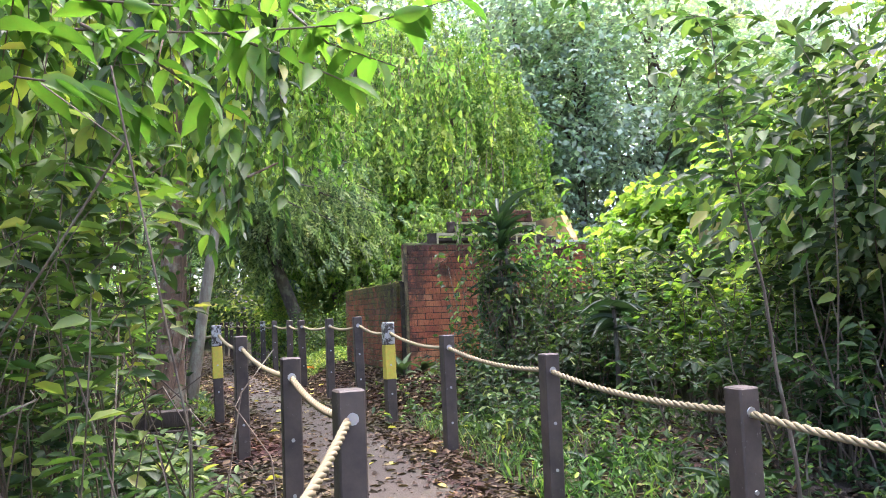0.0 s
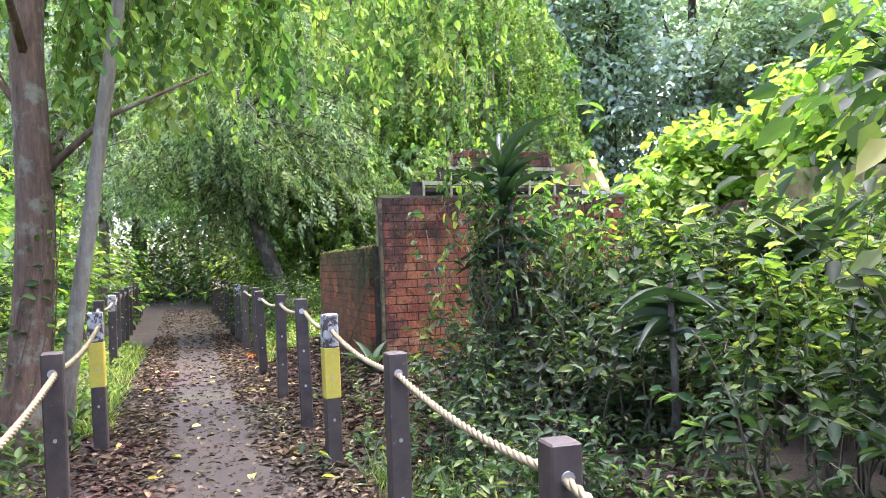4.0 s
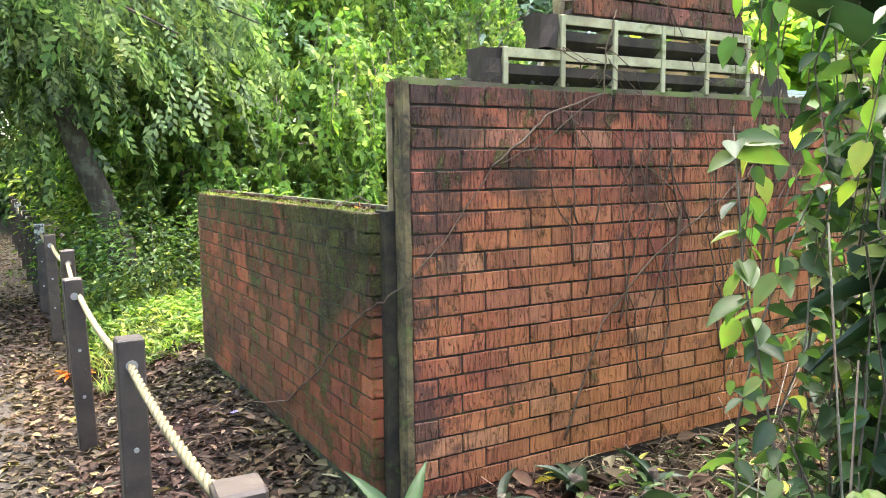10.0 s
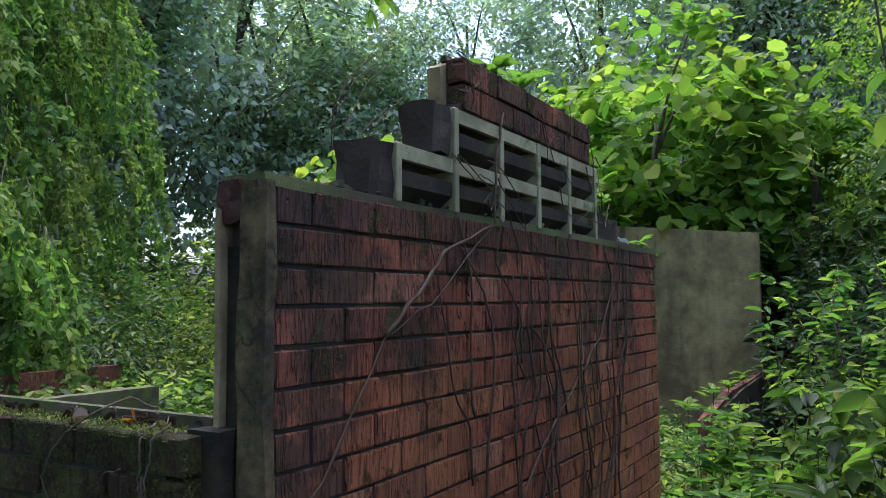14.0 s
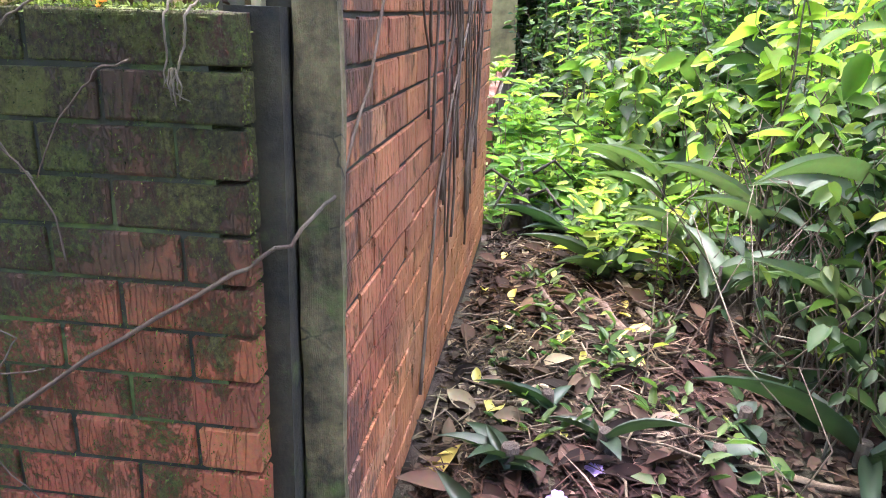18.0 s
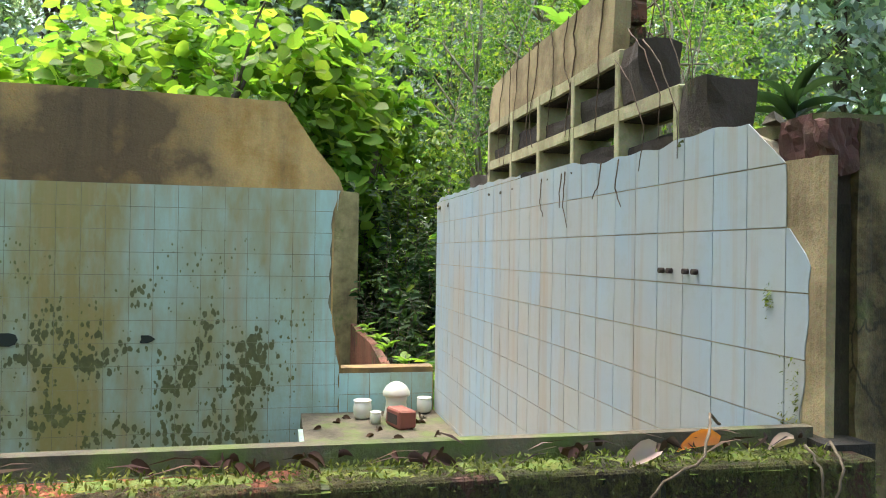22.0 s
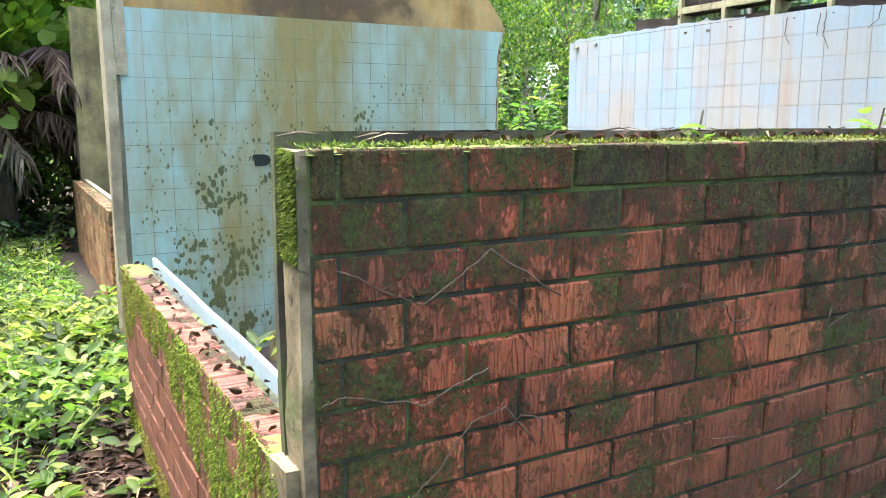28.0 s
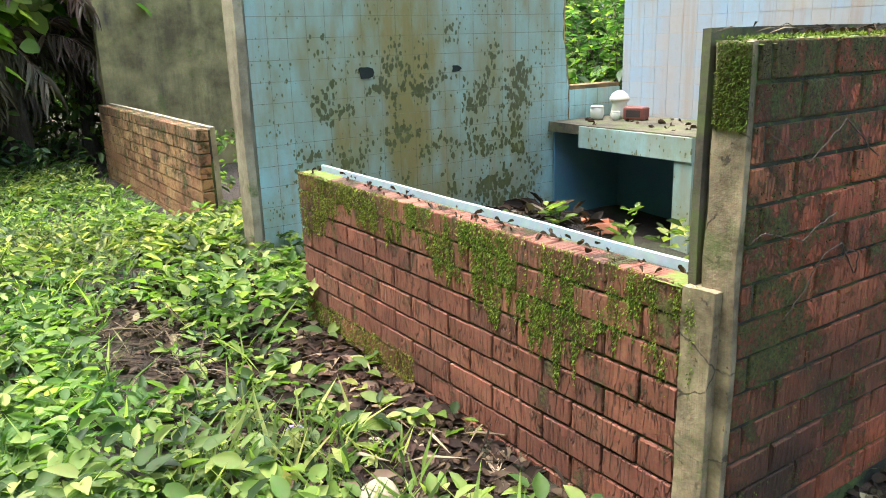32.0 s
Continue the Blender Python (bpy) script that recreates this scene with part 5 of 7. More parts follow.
st = [[(0.22 + (0.17 - 0.01 * i) * math.cos(k * 0.9 + i * 0.35) + 0.03 * i, 8.15 + (0.17 - 0.01 * i) * math.sin(k * 0.9 + i * 0.35) + 0.03 * i, 0.2 + 0.33 * i) for i in range(9)] for k in range(7)]
strand_foliage("trunk_creeper", (0, 0, 0), st, leaf_mid, "creeper climbing the roadside tree trunk", 0.08, 0.55, 0.09, 0.3, 0.008, vine_mat, LEAF4, "creeper", 1)
e = empty("leaning_tree", (0.42, 8.35, gh(0.42, 8.35)))
bm, pts = trunk_bm((0, 0, -0.15), (1.0, -0.2, 6.6), 0.066, 0.04, 0.2, 9, 12, 8.0)
part("trunk", bm, bark_pale, e)
p, out, cl = crown_points((0.9, 0.8, 5.9), (1.6, 1.6, 1.3), 60, 40, 0.3)
ln = 0.12 * (0.5 + 0.9 * rng.random(len(p)))
o = new("crown", leaves_mesh("crown", p, out, ln, ln * 0.45, leaf_bright))
o.parent = e
tagged(o, kind="stuff")
tagged(e, "slim leaning tree with pale smooth bark", "tree")

for x, y, h, n in ((-0.75, 2.0, 2.7, 34), (-0.4, 3.0, 2.4, 30), (-0.9, 3.6, 3.4, 34), (-1.0, 5.4, 3.2, 30), (-0.7, 7.0, 1.2, 24), (-1.9, 3.2, 3.6, 30), (-1.7, 6.8, 3.2, 30), (-0.8, 10.4, 1.6, 20), (-1.2, 13, 1.8, 24)):
    strand_foliage("undergrowth", (x, y, gh(x, y)), arching(n, (0.3, 0.3), h, 1.0, 0.4, 8), (leaf_shade_dark, leaf_mid, leaf_shade_dark)[int(rng.integers(0, 3))],
                   "tangled green saplings and creepers beside the path", 0.085, 0.42, 0.045, 0.4, 0.004, None, LEAF4, "undergrowth", 2, 0.2)
st = hanging(46, -0.75, 0.62, 2.5, 4.9, 3.15, 1.5) + hanging(26, -0.9, 0.3, 2.0, 3.4, 2.7, 1.2)
strand_foliage("hanging_creeper", (0, 0, 0), st[::3], leaf_bright, "bright creeper curtain hanging in the undergrowth", 0.085, 0.5, 0.045, 0.6, 0.004, vine_mat, BIGLEAF, "creeper", 2)
strand_foliage("hanging_creeper", (0, 0, 0), st[1::3] + st[2::3], leaf_mid, "creeper curtain hanging in the undergrowth by the path", 0.095, 0.5, 0.05, 0.6, 0.004, vine_mat, BIGLEAF, "creeper", 2)
# bare tangled stems in the shade of the undergrowth
for x, y in ((-0.7, 2.4), (-0.5, 3.6), (-0.8, 5.0)):
    bm = bmesh.new()
    for _ in range(70):
        a = np.array([rng.normal(0, 0.45), rng.normal(0, 0.45), rng.random() * 0.4 - 0.05])
        b = a + np.array([rng.normal(-0.1, 0.2), rng.normal(0, 0.3), 0.6 + 1.2 * rng.random()])
        c = (a + b) / 2 + rng.normal(0, 0.18, 3)
        d = b + rng.normal(0, 0.12, 3)
        tube(bm, [tuple(a), tuple(c), tuple(b), tuple(d)], [0.0045, 0.004, 0.003, 0.002], 5)
    ob = tagged(obj("bramble", bm, bark), "tangle of bare brown stems and creepers", "creeper", kind="stuff")
    ob.location = (x, y, gh(x, y))
# branch with large leaves over the start of the path
big = [[(-0.9, 1.9, 2.0), (-0.3, 2.0, 2.16), (0.3, 2.0, 2.2), (0.75, 1.95, 2.26), (1.05, 1.9, 2.36)], [(-0.1, 2.0, 2.19), (0.1, 1.95, 2.08), (0.32, 2.0, 1.95)], [(0.3, 2.0, 2.2), (0.5, 1.95, 2.12), (0.72, 1.95, 2.04)],
       [(-0.9, 1.6, 1.85), (-0.5, 1.8, 1.98), (-0.1, 1.9, 1.98), (0.15, 2.0, 1.9)], [(-0.8, 2.1, 2.3), (-0.2, 2.2, 2.34), (0.4, 2.3, 2.4), (1.0, 2.4, 2.5)], [(0.5, 2.1, 2.35), (0.62, 2.0, 2.2), (0.85, 2.0, 2.14)],
       [(-0.6, 2.3, 1.75), (-0.2, 2.3, 1.85), (0.2, 2.4, 1.78)], [(-0.4, 1.7, 2.25), (0.1, 1.8, 2.28), (0.6, 1.9, 2.34)]]
strand_foliage("overhanging_branch", (0, 0, 0), big, leaf_big, "overhanging branch with large backlit green leaves", 0.13, 0.42, 0.032, 0.3, 0.006, None, BIGLEAF, "branch", 1)

# creeper that hangs over the path from a limb of the roadside tree
limb = [(0.3, 8.3, 3.9), (0.9, 8.7, 4.6), (1.7, 9.3, 4.95), (2.6, 9.9, 5.1), (3.6, 10.2, 5.15), (4.4, 10.0, 5.0)]
limb2 = [(0.3, 8.3, 4.2), (0.8, 9.6, 5.0), (1.3, 11.0, 5.3), (2.2, 12.0, 5.4)]
st = [limb, limb2]
for _ in range(130):
    src = limb if rng.random() < 0.65 else limb2
    i = int(rng.integers(0, len(src) - 1))
    a = np.array(src[i]) + (np.array(src[i + 1]) - np.array(src[i])) * rng.random() + rng.normal(0, 0.3, 3) * (1, 1, 0.3)
    d, ph = 0.9 + 1.2 * rng.random(), rng.random() * 6
    d = min(d, a[2] - 2.75)
    st.append([tuple(a + np.array([0.08 * math.sin(ph + i), 0.08 * math.cos(ph + i), -d * i / 6])) for i in range(7)])
strand_foliage("hanging_creeper", (0, 0, 0), st, leaf_drape, "light green creeper hanging over the path from a limb", 0.11, 0.6, 0.065, 0.8, 0.006, vine_mat, LEAF4, "creeper", 2)

# fallen timber left of the path
e = empty("fallen_timber", (0.05, 5.65, gh(0.05, 5.65)))
for k, (dy, dz, ln) in enumerate(((0.0, 0.05, 0.42), (0.05, 0.165, 0.36), (-0.03, 0.29, 0.4), (0.02, 0.42, 0.33))):
    bm = roughen(boxbm(-ln, 0.37 - 0.02 * k, dy - 0.09, dy + 0.09, dz - 0.055, dz + 0.055, bevel=0.012, cuts=2), 0.006, 12, k)
    part("plank", bm, dark_rot, e)
tagged(e, "stack of old dark timber planks in the undergrowth", "timber")

scatter("weeds", 90, in_boxes((-0.35, 0.42, 4.6, 5.5)), leaf_mid, "broad-leaved weeds in front of the timber", "weeds", 0.1, 0.5, 0.02, 0.5, BIGLEAF, 6, 0.32)
scatter("weeds", 130, in_boxes((-0.6, 0.25, 2.0, 4.4)), leaf_mid, "broad-leaved weeds left of the path", "weeds", 0.09, 0.5, 0.02, 0.6, BIGLEAF, 6, 0.6)

# sapling right of the fence near the start
st = [[(0.1, 0.0, -0.05), (0.08, 0.0, 0.45), (0.0, 0.0, 0.9), (-0.04, 0.0, 1.3), (-0.14, 0.0, 1.75), (-0.24, -0.02, 2.2), (-0.3, -0.04, 2.7)]]
for k in range(15):
    a = k * 2.4
    z = 1.75 + 0.065 * k
    x = float(np.interp(z, [1.3, 1.75, 2.2, 2.7], [-0.04, -0.14, -0.24, -0.3]))
    r = 0.26 + 0.14 * rng.random()
    st.append([(x, 0, z), (x + 0.5 * r * math.cos(a), 0.5 * r * math.sin(a), z + 0.09), (x + r * math.cos(a), r * math.sin(a), z + 0.05)])
strand_foliage("sapling", (2.95, 2.6, gh(2.95, 2.6)), st, leaf_mid, "thin sapling with a crooked stem and leafy top", 0.095, 0.5, 0.045, 0.4, 0.012, bark, LEAF4, "sapling", 2, 0.6, 0.0035)

# shrubs between fence and ruin, lower in front; shade put in as dark leaves
for x, y, h, n, mat in ((4.2, 3.2, 0.8, 30, leaf_shade_dark), (4.9, 4.2, 0.9, 34, leaf_shade_dark), (4.7, 2.6, 1.6, 34, leaf_shade_dark), (5.3, 3.5, 1.8, 36, leaf_shade_dark), (4.6, 3.6, 2.6, 40, leaf_shade_dark), (5.4, 2.4, 3.4, 44, leaf_shade_dark), (5.6, 4.6, 2.2, 40, leaf_mid), (4.4, 5.0, 1.1, 30, leaf_shade_dark), (5.2, 6.0, 1.4, 36, leaf_bright), (6.3, 5.8, 1.55, 36, leaf_bright),
                        (4.2, 6.2, 1.1, 34, leaf_shade_dark), (6.6, 7.2, 1.6, 40, leaf_bright), (5.6, 7.2, 1.4, 36, leaf_mid), (7.6, 6.4, 1.9, 40, leaf_bright), (7.0, 4.2, 2.6, 40, leaf_bright), (7.8, 8.2, 1.6, 36, leaf_bright), (6.6, 2.9, 3.6, 44, leaf_bright), (8.3, 5.0, 2.6, 40, leaf_bright)):
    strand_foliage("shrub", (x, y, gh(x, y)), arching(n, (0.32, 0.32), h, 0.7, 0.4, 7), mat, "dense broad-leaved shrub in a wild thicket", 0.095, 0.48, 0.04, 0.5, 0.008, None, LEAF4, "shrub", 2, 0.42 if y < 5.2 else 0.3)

for x, y, h in ((10.8, 8.7, 2.2), (11.4, 9.1, 2.6), (9.9, 8.5, 1.7), (9.0, 8.5, 1.4), (10.2, 8.0, 2.2)):
    strand_foliage("shrub", (x, y, gh(x, y)), arching(40, (0.3, 0.3), h, 0.6, 0.4, 7), leaf_shade_dark, "dense dark shrub behind the ruined walls", 0.1, 0.48, 0.045, 0.5, 0.008, None, LEAF4, "shrub", 2, 0.05)

tree("shade_tree", (5.5, 3.2, gh(5.5, 3.2)), 3.3, 1.65, leaf_mid, "dense dark broad-leaved tree over the thicket", 210, 34, 0.13, 0.045, None, 0.5, LEAF4, 0.3, 0.5)
tree("shade_tree", (7.2, 2.2, gh(7.2, 2.2)), 5.0, 1.6, leaf_bright, "dense green broad-leaved tree over the thicket", 130, 34, 0.13, 0.05, None, 0.5, LEAF4, 0.3, 0.5)

# unseen canopy added to shade the thicket, with the limb the vines hang from
e = empty("canopy_tree", (8.3, 3.6, gh(8.3, 3.6)))
bm, pts = trunk_bm((0, 0, -0.15), (-0.4, 0.3, 4.9), 0.11, 0.06, 0.4, 9, 12, 5.0)
for k in range(9):
    c = Vector((-1.4 - 0.42 * k, 1.2 + 0.22 * k + 0.9 * math.sin(k * 1.9), 5.4 + 0.2 * math.sin(k * 2.7)))
    tube(bm, [pts[-3], (pts[-3] + c) / 2 + Vector((0, 0, 0.3)), c], [0.045, 0.03, 0.01], 6)
part("trunk", bm, bark, e)
p, out, cl = crown_points((-3.5, 3.0, 5.6), (2.5, 1.9, 0.7), 44, 26, 0.24)
ln = 0.15 * (0.5 + 0.9 * rng.random(len(p)))
o = new("crown", leaves_mesh("crown", p, out, ln, ln * 0.5, leaf_mid))
o.parent = e
tagged(o, kind="stuff")
tagged(e, "spreading tree whose canopy shades the thicket", "tree")

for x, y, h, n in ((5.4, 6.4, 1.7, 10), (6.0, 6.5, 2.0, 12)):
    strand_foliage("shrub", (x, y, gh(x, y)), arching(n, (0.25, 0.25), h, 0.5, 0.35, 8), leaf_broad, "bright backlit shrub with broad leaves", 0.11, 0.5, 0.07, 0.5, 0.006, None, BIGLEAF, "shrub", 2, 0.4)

# low tangle of dark weeds and climbers between the fence and the tall wall
for x, y, h, n in ((2.95, 6.3, 0.55, 14), (3.2, 6.65, 0.6, 16), (3.1, 7.05, 0.5, 12), (3.4, 7.3, 0.7, 16), (3.35, 6.15, 0.6, 14), (3.55, 6.9, 0.8, 18), (2.9, 5.7, 0.45, 12), (3.3, 5.4, 0.55, 14), (2.75, 7.3, 0.28, 8), (2.8, 7.85, 0.3, 9), (2.62, 6.85, 0.3, 9), (2.95, 8.25, 0.25, 7), (3.5, 8.3, 0.35, 9)):
    strand_foliage("low_tangle", (x, y, gh(x, y)), arching(n, (0.16, 0.16), h, 0.3, 0.35, 7), leaf_shade_dark if n > 13 else leaf_mid, "low tangle of dark weeds and thin stems", 0.065, 0.5, 0.05, 0.4, 0.003, bark, LEAF4, "weeds", 2, 0.1)
for x, y, h, n in ((4.5, 7.75, 2.3, 5), (5.0, 7.9, 2.1, 5), (5.6, 8.0, 2.0, 5)):
    strand_foliage("broad_leaved_climber", (x, y, gh(x, y)), arching(n, (0.2, 0.12), h, 0.4, 0.3, 8), leaf_broad, "bright backlit climber with broad pointed leaves", 0.13, 0.5, 0.085, 0.5, 0.006, None, BIGLEAF, "climber", 2, 0.5)

for x, y, h in ((11.1, 13.5, 0.9), (12.0, 12.9, 1.2), (10.8, 12.75, 0.45), (12.4, 13.9, 1.6)):
    strand_foliage("shrub", (x, y, gh(x, y)), arching(26, (0.35, 0.3), h, 0.5, 0.4, 7), leaf_mid, "green creeper shrub beside the dead fronds", 0.09, 0.5, 0.05, 0.5, 0.005, None, LEAF4, "shrub", 2, 0.1)

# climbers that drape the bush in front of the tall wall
for x, y, h, n, mat in ((3.7, 7.5, 1.3, 12, leaf_shade_dark), (3.75, 7.8, 1.7, 12, leaf_mid), (4.1, 7.3, 1.6, 26, leaf_mid), (4.0, 7.75, 1.9, 24, leaf_mid), (4.4, 7.7, 1.8, 26, leaf_bright), (4.3, 7.9, 0.8, 16, leaf_shade_dark), (4.75, 7.8, 1.1, 18, leaf_shade_dark), (3.6, 7.65, 1.8, 8, leaf_mid), (4.95, 7.5, 1.75, 24, leaf_mid), (5.55, 7.5, 1.7, 26, leaf_bright), (6.2, 7.4, 1.6, 26, leaf_bright), (3.3, 6.6, 0.55, 12, leaf_shade_dark), (3.95, 6.5, 0.8, 20, leaf_shade_dark), (3.45, 7.0, 0.7, 12, leaf_shade_dark), (4.6, 7.0, 1.1, 24, leaf_mid)):
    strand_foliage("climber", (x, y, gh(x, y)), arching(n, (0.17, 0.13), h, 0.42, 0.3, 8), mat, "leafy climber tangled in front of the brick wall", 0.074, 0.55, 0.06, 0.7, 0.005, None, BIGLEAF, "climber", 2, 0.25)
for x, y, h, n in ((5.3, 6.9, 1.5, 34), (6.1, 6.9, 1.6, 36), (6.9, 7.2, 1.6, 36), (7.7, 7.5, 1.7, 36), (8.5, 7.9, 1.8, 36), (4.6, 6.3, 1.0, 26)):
    strand_foliage("shrub", (x, y, gh(x, y)), arching(n, (0.3, 0.26), h, 0.5, 0.4, 7), leaf_shade_dark, "dense wild-thicket shrub, greens darkened for shade", 0.1, 0.48, 0.045, 0.5, 0.008, None, LEAF4, "shrub", 2, 0.1)
# bright broad-leaved plants along the foot of the tall wall
for x, y, h, n, mat in ((4.7, 7.55, 1.25, 7, leaf_shade_dark), (5.6, 7.8, 1.2, 8, leaf_shade_dark), (6.2, 8.0, 1.15, 10, leaf_bright), (6.9, 8.3, 1.0, 11, leaf_mid), (7.5, 8.5, 1.0, 12, leaf_bright), (5.2, 7.4, 1.45, 10, leaf_shade_dark)):
    strand_foliage("broad_leaved_climber", (x, y, gh(x, y)), arching(n, (0.22, 0.13), h, 0.45, 0.35, 8), mat, "bright backlit climber with broad pointed leaves", 0.15, 0.5, 0.085, 0.55, 0.006, None, BIGLEAF, "climber", 2, 0.22)
for x, y, n, h in ((6.55, 8.95, 14, 0.6), (6.45, 9.2, 12, 0.5), (6.45, 8.75, 12, 0.6), (6.95, 9.1, 18, 0.85), (7.45, 9.15, 18, 0.85), (5.95, 8.6, 9, 0.42), (7.0, 8.7, 14, 0.7)):
    strand_foliage("leafy_weed", (x, y, gh(x, y)), arching(n, (0.12, 0.1), h, 0.14, 0.15, 6), leaf_bright, "upright bright green leafy weeds", 0.1, 0.36, 0.05, 0.3, 0.004, None, LEAF4, "weeds", 2, 0.1)
strand_foliage("hanging_vine", (0, 0, 0), hanging(4, 3.35, 3.75, 7.55, 7.9, 3.0, 1.7), leaf_bright, "hanging vine with backlit heart-shaped leaves", 0.07, 0.6, 0.075, 0.45, 0.004, vine_mat, BIGLEAF, "vine", 1)
strand_foliage("hanging_vine", (0, 0, 0), hanging(7, 3.6, 4.3, 7.8, 8.2, 3.2, 1.8), leaf_bright, "hanging vine with backlit heart-shaped leaves", 0.07, 0.6, 0.075, 0.45, 0.004, vine_mat, BIGLEAF, "vine", 1)
strand_foliage("hanging_vine", (0, 0, 0), hanging(3, 3.2, 3.5, 7.7, 7.95, 3.3, 1.8), leaf_bright, "thin hanging vine with small bright leaves", 0.065, 0.6, 0.075, 0.8, 0.0035, vine_mat, BIGLEAF, "vine", 1)
rosette("dracaena", (3.87, 7.66, gh(3.87, 7.66)), 24, 0.58, 0.06, strap_leaf, "tall dracaena with long glossy strap leaves", 1.7, 1.95)
rosette("dracaena", (3.9, 7.55, gh(3.9, 7.55)), 16, 0.45, 0.05, strap_leaf, "dracaena with long drooping strap leaves", 0.3, 1.5)
rosette("dracaena", (3.98, 7.5, gh(3.98, 7.5)), 13, 0.42, 0.05, strap_leaf, "dracaena with long drooping strap leaves", -0.1, 1.15)
rosette("dracaena", (7.0, 6.6, gh(7.0, 6.6)), 20, 0.55, 0.06, strap_leaf, "tall dracaena with long strap leaves behind the tall wall", 1.5, 2.85)
rosette("dracaena", (5.5, 6.3, gh(5.5, 6.3)), 28, 0.5, 0.06, strap_leaf, "dracaena with long glossy strap leaves", 1.2, 1.3)
rosette("dracaena", (6.1, 5.2, gh(6.1, 5.2)), 28, 0.5, 0.06, strap_leaf, "dracaena with long glossy strap leaves", 1.2, 1.3)
rosette("dracaena", (4.05, 5.65, gh(4.05, 5.65)), 24, 0.42, 0.06, strap_leaf, "dracaena with long drooping strap leaves", 0.3, 1.0)
for x, y, n, ln, w in ((3.5, 8.98, 8, 0.26, 0.06), (3.85, 8.98, 6, 0.18, 0.035), (4.2, 8.88, 5, 0.22, 0.04), (4.1, 8.0, 5, 0.45, 0.06), (5.6, 8.6, 10, 0.42, 0.07), (6.2, 8.8, 10, 0.45, 0.07), (3.35, 3.4, 11, 0.34, 0.06), (3.1, 2.2, 9, 0.3, 0.06), (3.95, 2.5, 12, 0.42, 0.07), (3.0, 4.5, 8, 0.26, 0.05)):
    rosette("strap_plant", (x, y, gh(x, y)), n, ln, w, strap_leaf, "low strap-leaved plant growing in leaf litter", 0.9, 0.06)

for x, y, n, ln, w, up in ((3.04, 8.88, 8, 0.36, 0.105, 2.6), (3.04, 8.86, 5, 0.28, 0.09, 0.7), (3.3, 8.86, 7, 0.26, 0.085, 1.2), (3.42, 8.68, 4, 0.22, 0.07, 0.7)):
    rosette("strap_plant", (x, y, gh(x, y)), n, ln, w, pale_strap, "low plant with broad pale green leaves at the wall's foot", up, 0.06)

# ginger-like plants with long pale arching blades beside the wall
for x, y, n, ln, w, h in ((4.74, 8.3, 6, 0.42, 0.065, 0.34), (4.4, 7.95, 5, 0.5, 0.085, 0.4), (4.62, 7.85, 6, 0.5, 0.08, 0.8), (5.05, 8.1, 7, 0.42, 0.065, 0.55), (5.4, 8.3, 7, 0.36, 0.06, 0.3), (5.9, 8.35, 8, 0.4, 0.07, 0.5), (6.5, 8.5, 8, 0.36, 0.07, 0.4)):
    rosette("ginger_plant", (x, y, gh(x, y)), n, ln, w, pale_strap, "ginger-like plant with long pale green arching blades", 1.1, h, "plant", 0.009)
for x, y, n, ln, w, up in ((3.87, 8.97, 4, 0.22, 0.05, 1.6), (4.0, 8.72, 3, 0.24, 0.045, 0.9), (3.97, 8.42, 4, 0.12, 0.06, 1.5), (4.2, 8.3, 4, 0.13, 0.06, 0.9)):
    rosette("mulch_plant", (x, y, gh(x, y)), n, ln, w, strap_leaf, "small plant with a few erect dark green leaves", up, 0.05)
for pts, r in (([(4.03, 8.42), (4.0, 8.3), (3.96, 8.15), (3.96, 8.0)], 0.013), ([(4.21, 9.17), (4.25, 9.0), (4.28, 8.86), (4.33, 8.7)], 0.011), ([(5.6, 8.56), (5.4, 8.52), (5.2, 8.5), (5.03, 8.46)], 0.017)):
    bm = tube(bmesh.new(), [(x, y, gh(x, y) + r + 0.012) for x, y in pts], [r, r * 1.05, r * 0.95, r * 0.8], 8)
    tagged(obj("stick", bm, root_mat), "pale barkless stick lying in leaf mulch", "stick", "fallen sticks")
# thin dead stems tangled under the climbers by the tall wall
for x, y, h in ((3.95, 7.35, 1.3), (4.4, 7.6, 1.1), (4.5, 8.0, 0.6), (5.1, 8.0, 0.7)):
    bm = bmesh.new()
    for _ in range(60):
        a = np.array([rng.normal(0, 0.25), rng.normal(0, 0.16), rng.random() * 0.3 - 0.05])
        b = a + np.array([rng.normal(0, 0.25), rng.normal(0, 0.15), h * (0.3 + 0.7 * rng.random())])
        c = (a + b) / 2 + rng.normal(0, 0.1, 3)
        tube(bm, [tuple(a), tuple(c), tuple(b), tuple(b + rng.normal(0, 0.1, 3))], [0.003, 0.0028, 0.0022, 0.0015], 5)
    ob = tagged(obj("dead_stems", bm, bark), "tangle of thin dead brown stems", "creeper", kind="stuff")
    ob.location = (x, y, gh(x, y))

# behind the ruin: broad bright leaves above the back wall
for x, y, h, r, mat in ((11.9, 12.0, 4.2, 1.4, leaf_broad), (11.9, 10.6, 4.6, 1.4, leaf_broad), (12.3, 9.3, 4.0, 1.1, leaf_broad), (11.0, 14.2, 3.2, 1.3, leaf_broad), (12.6, 15.0, 3.8, 1.6, leaf_broad), (14.2, 14.0, 4.2, 1.7, leaf_broad), (14.6, 11.5, 5.0, 1.7, leaf_broad)):
    tree("broadleaf_tree", (x, y, gh(x, y)), h, r, mat, "small tree with broad round bright green leaves behind the ruin", 110, 26, 0.18, 0.08, None, 0.35, ROUND, 0.3, 0.8)
